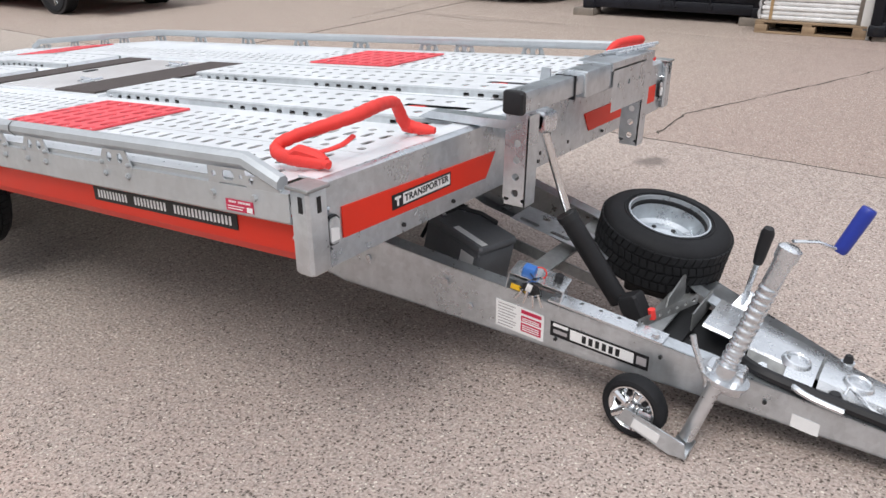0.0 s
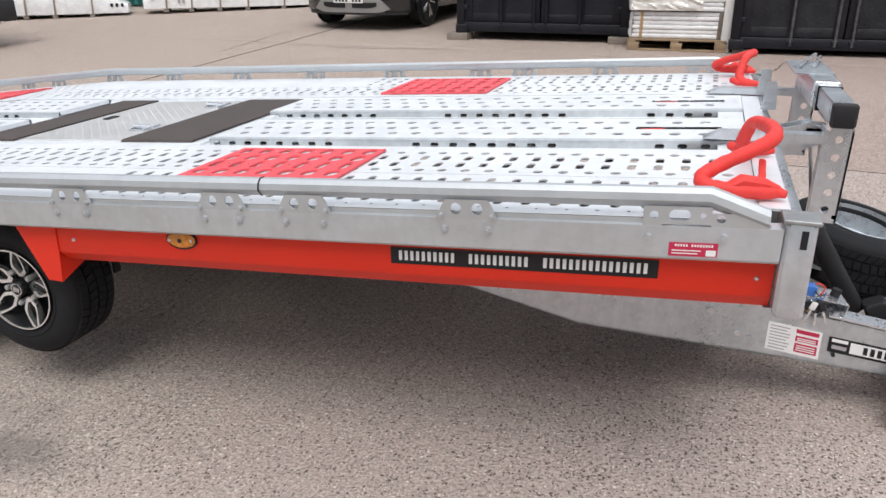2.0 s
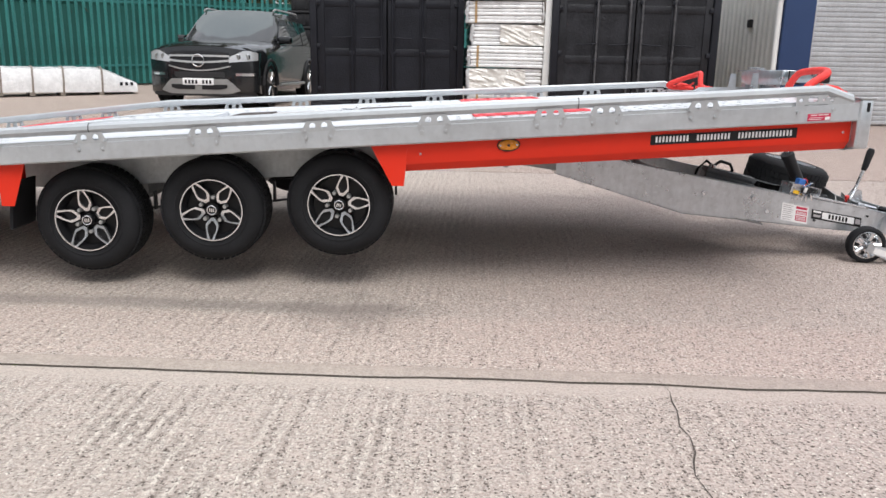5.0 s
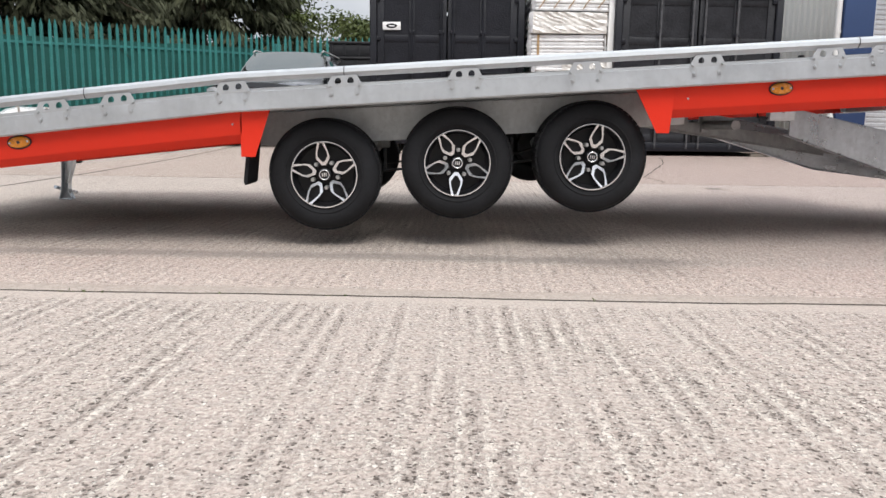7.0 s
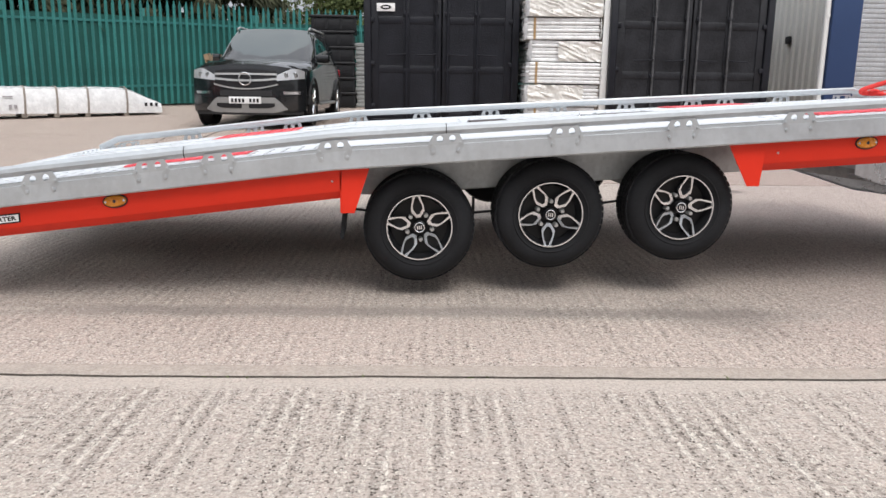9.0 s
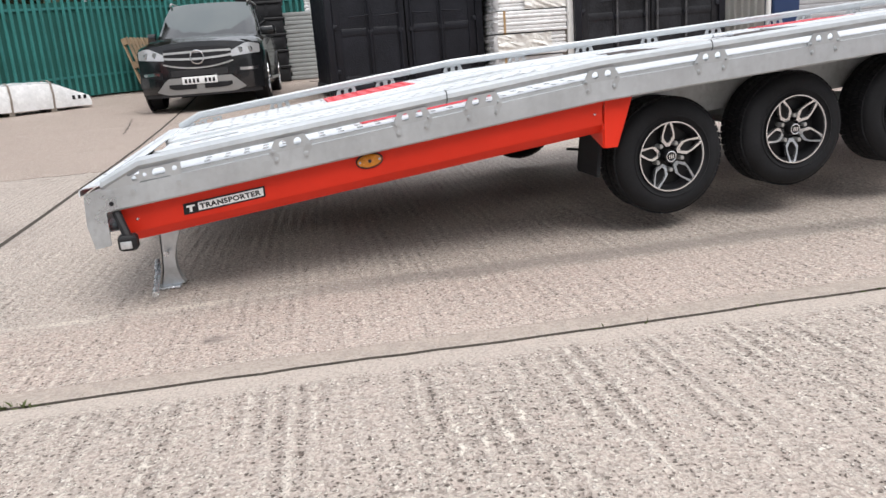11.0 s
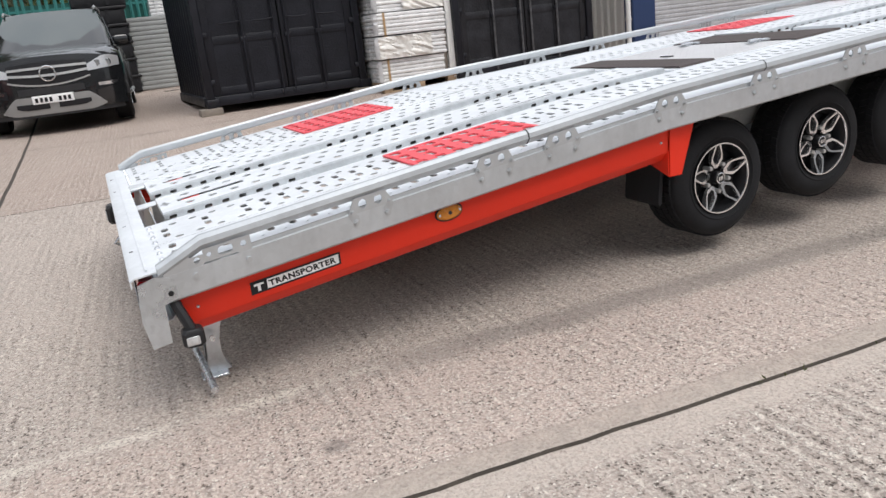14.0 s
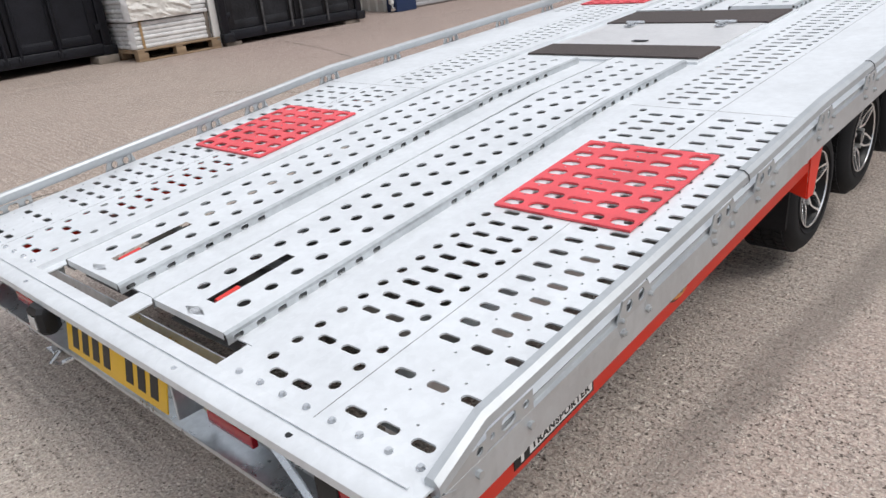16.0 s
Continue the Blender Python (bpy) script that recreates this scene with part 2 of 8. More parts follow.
    base = mix_node(n, l, grey(fine, 0.35, 0.45, 0.45, 0.0), base, (0.24, 0.205, 0.178))
    base = mix_node(n, l, line, base, (0.20, 0.168, 0.142))
    # chalky drag mark beside the trailer's rear end, the trailer's edge shade painted as a dark band along the bay and
    # a dropped stain behind the drawbar
    flat = n.new("ShaderNodeSeparateXYZ")
    l.new(v, flat.inputs[0])
    drag = op("ABSOLUTE", op("ADD", op("ADD", flat.outputs[1], 0.03), op("MULTIPLY", op("SUBTRACT", wob, 0.5), 0.06)))
    drag = op("MULTIPLY", grey(drag, 0.010, 0.034, 1.0, 0.0), op("LESS_THAN", flat.outputs[0], -1.95))
    drag = op("MULTIPLY", op("MULTIPLY", drag, grey(grit, 0.40, 0.54, 0.0, 0.95)), grey(wob, 0.36, 0.56, 0.15, 1.0))
    base = mix_node(n, l, drag, base, (0.72, 0.655, 0.57))
    # painted shade: ragged dark band on the ground below the trailer's near edge
    edge_shade = op("MULTIPLY", band(ragged, -0.205, -0.080, 0.03), band(op("MULTIPLY", along, 0.2), -0.38, 0.16, 0.06))
    base = mix_node(n, l, op("MULTIPLY", edge_shade, grey(blot, 0.34, 0.56, 0.40, 0.60)), base, (0.235, 0.205, 0.182))
    for sx, sy, r0, r1, wild, amt in ((2.25, 3.25, 0.06, 0.13, 0.30, 0.75), (0.62, -0.22, 0.10, 0.30, 0.45, 0.40), (-3.6, 1.6, 0.15, 0.5, 0.45, 0.35), (-2.20, -0.39, 0.02, 0.05, 0.10, 0.55), (3.2, -0.9, 0.1, 0.4, 0.45, 0.3)):
        sp = n.new("ShaderNodeVectorMath")
        sp.operation = "DISTANCE"
        sp.inputs[1].default_value = (sx, sy, 0)
        l.new(v, sp.inputs[0])
        ring = op("ADD", sp.outputs["Value"], op("MULTIPLY", op("SUBTRACT", wob, 0.5), wild))
        base = mix_node(n, l, grey(ring, r0, r1, amt, 0.0), base, (0.17, 0.148, 0.135))
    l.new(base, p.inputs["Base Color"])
    p.inputs["Roughness"].default_value = 0.92
    p.inputs["Specular IOR Level"].default_value = 0.2
    lift = op("ADD", op("MULTIPLY", grit, 0.8), op("MULTIPLY", fine, 0.25))
    lift = op("SUBTRACT", lift, op("MULTIPLY", holes, 0.55))
    lift = op("ADD", lift, op("MULTIPLY", crumbs, 0.30))
    lift = op("ADD", lift, op("MULTIPLY", op("SUBTRACT", pale_fleck, dark_fleck), 0.35))
    lift = op("ADD", lift, op("MULTIPLY", op("SUBTRACT", crest, groove), 0.28))
    bump_node(n, l, p, lift, 1.0, 0.009)
    return m


def clear_glass(name, tint=(0.02, 0.025, 0.03), rough=0.03):
    m, n, l, p = principled(name)
    p.inputs["Base Color"].default_value = (*tint, 1)
    p.inputs["Roughness"].default_value = rough
    p.inputs["Specular IOR Level"].default_value = 0.9
    return m


def foliage(name, dark, light):
    m, n, l, p = principled(name)
    geo = n.new("ShaderNodeNewGeometry")
    v = coords(n, l)
    big = noise_node(n, l, v, 0.9, 3)
    base = ramp_node(n, l, geo.outputs["Random Per Island"], [(0.0, dark), (1.0, light)])
    base = mix_node(n, l, 0.4, base, ramp_node(n, l, big, [(0.3, dark), (0.7, light)]))
    l.new(base, p.inputs["Base Color"])
    p.inputs["Roughness"].default_value = 0.75
    p.inputs["Specular IOR Level"].default_value = 0.2
    return m


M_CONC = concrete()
M_GALV = galvanised("galvanised_steel", (0.64, 0.68, 0.715), 0.30, 0.82, 0.0, 0.36)
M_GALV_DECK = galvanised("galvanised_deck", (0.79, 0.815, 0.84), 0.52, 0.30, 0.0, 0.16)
# darker copy of the deck zinc: side shade put into the colour
M_GALV_SIDE_SHADE = galvanised("galvanised_edge", (0.58, 0.61, 0.63), 0.4, 0.6, 0.0, 0.34)
M_RAIL = galvanised("galvanised_rail", (0.52, 0.545, 0.565), 0.50, 0.6, 0.0, 0.16)
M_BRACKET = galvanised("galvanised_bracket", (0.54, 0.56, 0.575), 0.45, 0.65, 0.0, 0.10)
M_CHANNEL = galvanised("galvanised_channel", (0.60, 0.63, 0.655), 0.42, 0.7, 0.0, 0.20)
M_BEAM = galvanised("galvanised_beam", (0.66, 0.69, 0.70), 0.5, 0.5, 0.0, 0.36)
M_GALV_DULL = galvanised("galvanised_dull", (0.42, 0.43, 0.43), 0.45, 0.75, 0.08, 0.36)
# near-black zinc of the added sheets that deepen shade below the deck
M_UNDER_SHADE = galvanised("grimed_underside", (0.16, 0.155, 0.15), 0.6, 0.3, 0.0, 0.4)
M_ZINC = galvanised("zinc_plate", (0.72, 0.745, 0.775), 0.26, 0.85, 0.0, 0.2)
M_RED = surface("red_powder_coat", (0.74, 0.034, 0.014), 0.40, 0, 0.05, 3, 160, 0.05, 0.001, 0.0, 0.0, 0.28)
M_RED_PAD = surface("red_painted_pad", (0.76, 0.100, 0.118), 0.55, 0, 0.12, 9, 120, 0.1, spec=0.3)
M_STRAP = surface("red_strap", (0.74, 0.055, 0.048), 0.55, 0, 0.15, 14, 300, 0.35, 0.0015, spec=0.25)
M_RUBBER = surface("tyre_rubber", (0.015, 0.0155, 0.0175), 0.72, 0, 0.35, 9, 140, 0.12)
M_RUBBER.node_tree.nodes["Principled BSDF"].inputs["Specular IOR Level"].default_value = 0.22
M_BLACK = surface("black_plastic", (0.018, 0.018, 0.020), 0.5, 0, 0.2, 9, 150, 0.08, spec=0.3)
M_BLACK_MET = surface("black_steel", (0.028, 0.029, 0.031), 0.5, 0.3, 0.3, 6, 90, 0.12, spec=0.3)
M_GREY_PANEL = surface("grey_panel", (0.33, 0.34, 0.335), 0.6, 0.0, 0.15, 5, 60, 0.1, spec=0.3)
M_ALLOY_DARK = surface("alloy_dark", (0.012, 0.0125, 0.014), 0.34, 0.0, 0.15, 12, 120, 0.03, spec=0.25)
M_ALLOY = surface("alloy_polished", (0.80, 0.81, 0.82), 0.17, 0.9, 0.06, 12, 160, 0.02)
M_CHROME = surface("chrome", (0.82, 0.83, 0.84), 0.14, 1.0, 0.05, 12, 160, 0.02)
M_AMBER = surface("amber_lens", (0.60, 0.21, 0.012), 0.25, 0, 0.15, 60, 200, 0.1, 0.001, 0.4)
M_REDLENS = surface("red_lens", (0.38, 0.010, 0.020), 0.2, 0, 0.15, 50, 200, 0.1, 0.001, 0.4)
M_CLEARLENS = surface("clear_lens", (0.56, 0.57, 0.58), 0.15, 0.4, 0.2, 60, 200, 0.2, 0.001, 0.4)
M_MAT = surface("brown_grip_mat", (0.070, 0.056, 0.053), 0.85, 0, 0.2, 12, 300, 0.6, 0.002)
M_TREAD = galvanised("tread_plate", (0.82, 0.81, 0.81), 0.36, 0.55, 0.0, 0.14)
M_STICK_BLACK = surface("black_sticker", (0.014, 0.014, 0.016), 0.42, 0, 0.1, 6, 100, 0, spec=0.3)
M_STICK_WHITE = surface("white_sticker", (0.78, 0.78, 0.78), 0.5, 0, 0.04, 6, 100, 0)
M_STICK_RED = surface("crimson_sticker", (0.50, 0.02, 0.07), 0.45, 0, 0.08, 6, 100, 0)
M_PLATE_Y = surface("yellow_plate", (0.80, 0.48, 0.02), 0.4, 0, 0.05, 6, 100, 0)
M_GREYTXT = surface("grey_print", (0.35, 0.33, 0.34), 0.5, 0, 0.1, 6, 100, 0)
M_BLUE = surface("blue_plastic", (0.015, 0.035, 0.30), 0.4, 0, 0.1, 8, 120, 0.05)
M_BLUE_L = surface("light_blue_plastic", (0.04, 0.16, 0.50), 0.4, 0, 0.1, 8, 120, 0.05)
M_BATTERY = surface("battery_case", (0.120, 0.124, 0.132), 0.45, 0, 0.15, 8, 120, 0.1, spec=0.3)
M_CONTAINER = surface("black_container_paint", (0.0095, 0.0102, 0.0150), 0.44, 0.0, 0.4, 3.2, 40, 0.55, 0.020, spec=0.3)
M_CONT_WORN = surface("worn_container_paint", (0.017, 0.0175, 0.021), 0.46, 0.0, 0.6, 4.0, 30, 0.55, 0.020, spec=0.3)
M_ROD = surface("worn_rod", (0.10, 0.10, 0.105), 0.45, 0.5, 0.6, 14.0, 60, 0.2, 0.003)
M_WOOD = surface("pallet_wood", (0.34, 0.24, 0.15), 0.8, 0, 0.3, 5, 60, 0.3, 0.003, 0, 0.35)
M_WOOD_GREY = surface("grey_timber", (0.22, 0.19, 0.16), 0.85, 0, 0.3, 5, 60, 0.3, 0.003)
M_FILM = surface("yellowed_film", (0.74, 0.72, 0.68), 0.22, 0, 0.14, 6, 20, 0.6, 0.01, 0.4)
M_WRAP = surface("white_film_wrap", (0.80, 0.80, 0.80), 0.26, 0, 0.12, 7, 18, 1.0, 0.020, 0.4, 0.10)
M_PANEL = surface("white_profile", (0.72, 0.72, 0.70), 0.4, 0, 0.12, 5, 60, 0.1)
M_CARD = surface("brown_card", (0.36, 0.24, 0.12), 0.8, 0, 0.2, 6, 60, 0.1)
M_GREEN = surface("green_fence_paint", (0.043, 0.228, 0.212), 0.5, 0.1, 0.25, 1.8, 60, 0.1, 0.002, 0, 0.25)
M_NET = surface("green_screen_net", (0.012, 0.090, 0.076), 0.8, 0, 0.25, 1.2, 200, 0.3, 0.002)
M_CLAD = surface("cream_cladding", (0.74, 0.73, 0.68), 0.5, 0.1, 0.08, 0.8, 60, 0.05)
M_CLAD_BLUE = surface("blue_cladding", (0.022, 0.050, 0.135), 0.5, 0.1, 0.12, 0.9, 60, 0.05)
M_VERGE = surface("blue_grey_trim", (0.16, 0.20, 0.27), 0.45, 0.1, 0.12, 1.5, 60, 0.05)
M_SHUTTER = galvanised("shutter_steel", (0.60, 0.61, 0.63), 0.42, 0.6)
M_WHITE_PVC = surface("white_pvc", (0.76, 0.76, 0.74), 0.4, 0, 0.06, 4, 80, 0.03)
M_BRICK = surface("brown_brick", (0.20, 0.105, 0.062), 0.85, 0, 0.35, 4, 60, 0.4, 0.004, 0, 0.3)
M_CARPAINT = surface("dark_car_paint", (0.013, 0.0140, 0.0155), 0.17, 0.1, 0.1, 2, 200, 0, 0.001, 0.6, spec=0.5)
M_CARRED = surface("red_car_paint", (0.22, 0.018, 0.012), 0.25, 0.25, 0.1, 2, 200, 0, 0.001, 0.8)
M_CARTRIM = surface("dark_trim", (0.030, 0.030, 0.032), 0.55, 0, 0.15, 6, 120, 0.05, spec=0.3)
M_SILVER = surface("silver_trim", (0.46, 0.46, 0.455), 0.35, 0.5, 0.08, 6, 120, 0.03)
M_BAND = surface("grey_brown_strap", (0.24, 0.20, 0.17), 0.6, 0, 0.2, 8, 120, 0.1)
M_GUARD = surface("dull_silver_guard", (0.30, 0.30, 0.295), 0.4, 0.4, 0.08, 6, 120, 0.03)
M_GLASS = clear_glass("dark_glass", (0.012, 0.016, 0.018))
M_WINDSCREEN = clear_glass("windscreen_glass", (0.030, 0.045, 0.042))
M_WINDSCREEN.node_tree.nodes["Principled BSDF"].inputs["IOR"].default_value = 1.75
M_BARK = surface("bark", (0.10, 0.072, 0.05), 0.9, 0, 0.4, 6, 30, 0.6, 0.01)
M_CONIFER = foliage("conifer_sprays", (0.022, 0.027, 0.016), (0.115, 0.122, 0.072))
M_LEAF = foliage("broad_leaves", (0.030, 0.050, 0.018), (0.145, 0.170, 0.062))
M_GRASS = foliage("joint_grass", (0.045, 0.060, 0.020), (0.15, 0.175, 0.075))
M_JOINT = surface("joint_filler", (0.070, 0.058, 0.048), 0.95, 0, 0.35, 9, 80, 0.5, 0.004)
M_LAMP = bpy.data.materials.new("lamp_face")
M_LAMP.use_nodes = True
M_LAMP.node_tree.nodes["Principled BSDF"].inputs["Base Color"].default_value = (0.8, 0.8, 0.76, 1)
M_LAMP.node_tree.nodes["Principled BSDF"].inputs["Emission Color"].default_value = (1.0, 0.93, 0.75, 1)
M_LAMP.node_tree.nodes["Principled BSDF"].inputs["Emission Strength"].default_value = 1.2

# ---- building helpers ----
class Shape:
    """Collects vertices and faces of one mesh."""

    def __init__(self):
        self.v, self.f, self.weld = [], [], False

    def add(self, verts, faces, m=None):
        k = len(self.v)
        self.v += [tuple(m @ Vector(p)) for p in verts] if m is not None else [tuple(p) for p in verts]
        self.f += [tuple(i + k for i in f) for f in faces]
        return self

    def box(self, a, b, m=None, cut=0.0):
        """Box between corners a and b, its edges bevelled by cut."""
        (x0, y0, z0), (x1, y1, z1) = a, b
        if not cut:
            vs = [(x, y, z) for z in (z0, z1) for x, y in ((x0, y0), (x1, y0), (x1, y1), (x0, y1))]
            return self.add(vs, [(3, 2, 1, 0), (4, 5, 6, 7), (0, 1, 5, 4), (1, 2, 6, 5), (2, 3, 7, 6), (3, 0, 4, 7)], m)
        c = min(cut, 0.45 * min(abs(x1 - x0), abs(y1 - y0), abs(z1 - z0)))
        ring = lambda i: [(x0 + i, y0 + c + i), (x0 + c + i, y0 + i), (x1 - c - i, y0 + i), (x1 - i, y0 + c + i), (x1 - i, y1 - c - i), (x1 - c - i, y1 - i), (x0 + c + i, y1 - i), (x0 + i, y1 - c - i)]
        rows = [(z0, c * 0.7), (z0 + c, 0), (z1 - c, 0), (z1, c * 0.7)]
        vs = [(x, y, z) for z, i in rows for x, y in ring(i)]
        fs = [tuple(range(7, -1, -1)), tuple(range(24, 32))]
        fs += [(r * 8 + i, r * 8 + (i + 1) % 8, r * 8 + 8 + (i + 1) % 8, r * 8 + 8 + i) for r in range(3) for i in range(8)]
        return self.add(vs, fs, m)

    def prism(self, outline, a, b, axis="y", m=None):
        """Closed outline extruded from a to b along an axis. Outline coordinates are the two other axes in order."""
        put = {"x": lambda p, q, t: (t, p, q), "y": lambda p, q, t: (p, t, q), "z": lambda p, q, t: (p, q, t)}[axis]
        n = len(outline)
        vs = [put(p, q, t) for t in (a, b) for p, q in outline]
        fs = [tuple(range(n)), tuple(range(2 * n - 1, n - 1, -1))] + [(i, n + i, n + (i + 1) % n, (i + 1) % n) for i in range(n)]
        return self.add(vs, fs, m)

    def tube(self, path, r, sides=10, m=None, close=False, flat=1.0):
        """Round bar swept along a path; r is one radius or one for each point."""
        pts = [Vector(p) for p in path]
        n = len(pts)
        rs = r if isinstance(r, (list, tuple)) else [r] * n
        up = Vector((0.13, 0.29, 0.95)).normalized()
        vs, fs = [], []
        for i, p in enumerate(pts):
            d = (pts[(i + 1) % n] - pts[i - 1]) if close else (pts[min(i + 1, n - 1)] - pts[max(i - 1, 0)])
            d.normalize()
            if abs(d.dot(up)) > 0.97:
                side = d.cross(Vector((1, 0.2, 0))).normalized()
            else:
                side = d.cross(up).normalized()
            nor = side.cross(d)
            vs += [p + rs[i] * (math.cos(t) * side + flat * math.sin(t) * nor) for t in (2 * math.pi * k / sides for k in range(sides))]
        for i in range(n if close else n - 1):
            j = (i + 1) % n
            fs += [(i * sides + k, i * sides + (k + 1) % sides, j * sides + (k + 1) % sides, j * sides + k) for k in range(sides)]
        if not close:
            fs += [tuple(range(sides - 1, -1, -1)), tuple(range((n - 1) * sides, n * sides))]
        return self.add(vs, fs, m)

    def lathe(self, profile, sides=32, m=None, close=False):
        """Profile of (radius, along) turned round the y axis."""
        vs = [(r * math.cos(2 * math.pi * k / sides), h, r * math.sin(2 * math.pi * k / sides)) for r, h in profile for k in range(sides)]
        n = len(profile)
        fs = [(i * sides + k, i * sides + (k + 1) % sides, ((i + 1) % n) * sides + (k + 1) % sides, ((i + 1) % n) * sides + k)
              for i in range(n if close else n - 1) for k in range(sides)]
        if not close:
            fs += [tuple(range(sides)), tuple(range(n * sides - 1, (n - 1) * sides - 1, -1))]
        return self.add(vs, fs, m)

    def sheet(self, profile, stations, place, thick=0.004, closed=False):
        """Folded sheet: 2D profile carried along stations; place(s, p, q) gives the point."""
        pr = [Vector((p[0], p[1])) for p in profile]
        if not closed:
            off = []
            for i in range(len(pr)):
                a, b = pr[max(i - 1, 0)], pr[min(i + 1, len(pr) - 1)]
                t = (b - a).normalized()
                off.append(pr[i] + thick * Vector((-t.y, t.x)))
            pr = pr + off[::-1]
        n = len(pr)
        vs = [place(s, p.x, p.y) for s in stations for p in pr]
        fs = [(i * n + k, i * n + (k + 1) % n, (i + 1) * n + (k + 1) % n, (i + 1) * n + k) for i in range(len(stations) - 1) for k in range(n)]
        e = (len(stations) - 1) * n
        if closed:
            fs += [tuple(range(n)), tuple(range(e + n - 1, e - 1, -1))]
        else:
            h = n // 2
            fs += [(k, k + 1, n - 2 - k, n - 1 - k) for k in range(h - 1)] + [(e + n - 1 - k, e + n - 2 - k, e + k + 1, e + k) for k in range(h - 1)]
        return self.add(vs, fs)

    def mesh(self, name, smooth=None):
        me = bpy.data.meshes.new(name)
        me.from_pydata(self.v, [], self.f)
        bm = bmesh.new()
        bm.from_mesh(me)
        if self.weld:
            bmesh.ops.remove_doubles(bm, verts=bm.verts, dist=2e-5)
        bmesh.ops.recalc_face_normals(bm, faces=bm.faces)
        bm.to_mesh(me)
        bm.free()
        if smooth is not None:
            me.shade_smooth()
            me.set_sharp_from_angle(angle=radians(smooth))
        return me


def part(name, shape, material, parent=None, label="", smooth=35, m=None):
    """One mesh object under a thing or a part."""
    me = shape if isinstance(shape, bpy.types.Mesh) else shape.mesh(name, smooth)
    if not me.materials:
        me.materials.append(material)
    ob = new(name, me)
    if parent is not None:
        ob.parent = parent
    if m is not None:
        ob.matrix_basis = m
    return tagged(ob, label)


def thing(name, label, category, m=None, group="", kind=""):
    ob = new(name)
    ob.empty_display_size = 0.1
    if m is not None:
        ob.matrix_basis = m
    return tagged(ob, label, category, group, kind)


def slot(cx, cy, lx, ly, n=12):
    """Outline of a rounded slot, anticlockwise."""
    r = min(lx, ly) / 2
    out = []
    for k in range(n):
        t = 2 * math.pi * (k + 0.5) / n
        c, s = math.cos(t), math.sin(t)
        out.append((cx + math.copysign(max(lx / 2 - r, 0), c) + r * c, cy + math.copysign(max(ly / 2 - r, 0), s) + r * s))
    return out


def pierced(shape, x0, x1, y0, y1, hole, place, thick):
    """One rectangular cell of sheet with a hole through it (or none). place(x, y, down) gives the point."""
    if hole is None:
        shape.add([place(x0, y0, 0), place(x1, y0, 0), place(x1, y1, 0), place(x0, y1, 0)], [(0, 1, 2, 3)])
        return
    n = len(hole)
    cx, cy, hx, hy = (x0 + x1) / 2, (y0 + y1) / 2, (x1 - x0) / 2, (y1 - y0) / 2
    rim = []
    for k in range(n):
        c, q = math.cos(2 * math.pi * (k + 0.5) / n), math.sin(2 * math.pi * (k + 0.5) / n)
        d = max(abs(c), abs(q))
        rim.append((cx + hx * c / d, cy + hy * q / d))
    vs = [place(x, y, 0) for x, y in rim] + [place(x, y, 0) for x, y in hole] + [place(x, y, thick) for x, y in hole]
    fs = [(i, (i + 1) % n, n + (i + 1) % n, n + i) for i in range(n)] + [(n + i, n + (i + 1) % n, 2 * n + (i + 1) % n, 2 * n + i) for i in range(n)]
    shape.add(vs, fs)


def strip(shape, x0, x1, y0, y1, pitch, kind, place, thick=0.004, shift=0.0, skip=None):
    """A row of cells along x, each with a hole of one kind: (length x, length y)."""
    shape.weld = True
    n = max(1, round((x1 - x0) / pitch))
    w = (x1 - x0) / n
    for i in range(n):
        a, b = x0 + i * w, x0 + (i + 1) * w
        c = (a + b) / 2 + shift
        h = None if kind is None or (skip and skip(c)) else slot(c, (y0 + y1) / 2, kind[0], kind[1])
        pierced(shape, a, b, y0, y1, h, place, thick)


def lettering(parent, n, x0, x1, z0, z1, place, material, gaps=(), bold=0.6):
    """Plain bars of the size of unreadable or unnamed writing."""
    w = (x1 - x0) / n
    for i in range(n):
        if i in gaps:
            continue
        s = Shape()
        a, b = x0 + i * w + w * (1 - bold) / 2, x0 + (i + 1) * w - w * (1 - bold) / 2
        s.add([place(a, z0, 0), place(b, z0, 0), place(b, z1, 0), place(a, z1, 0), place(a, z0, 0.0006), place(b, z0, 0.0006), place(b, z1, 0.0006), place(a, z1, 0.0006)],
              [(0, 1, 2, 3), (4, 5, 6, 7), (0, 1, 5, 4), (1, 2, 6, 5), (2, 3, 7, 6), (3, 0, 4, 7)])
        part("printed_bar", s, material, parent)


def writing(text, height, width, m, material, parent):
    """Readable word in the built-in font, scaled to its height and width, as one thin mesh."""
    cu = bpy.data.curves.new("lettering", "FONT")
    cu.body, cu.size, cu.extrude, cu.offset, cu.space_character = text, 1.0, 0.01, 0.042, 1.10
    tmp = bpy.data.objects.new("lettering", cu)
    me = bpy.data.meshes.new_from_object(tmp)
    bpy.data.objects.remove(tmp)
    bpy.data.curves.remove(cu)
    xs, ys = [v.co.x for v in me.vertices], [v.co.y for v in me.vertices]
    me.transform(Matrix.Diagonal((width / (max(xs) - min(xs)), height / (max(ys) - min(ys)), 0.03, 1)) @ Matrix.Translation((-min(xs), -min(ys), 0)))
    me.materials.clear()
    return tagged(part("lettering", me, material, parent, m=m), kind="stuff")

# ---- ground: one sheet with recessed slab joints ----
TILT_J = radians(-3.0)


def ground_z(y):
    """The yard is level round the trailer and rises gently towards its back edge."""
    d = min(max(0.0, y - 2.0), 14.0)
    return 0.0017 * d * d + (max(0.0, y - 16.0) * 0.01)


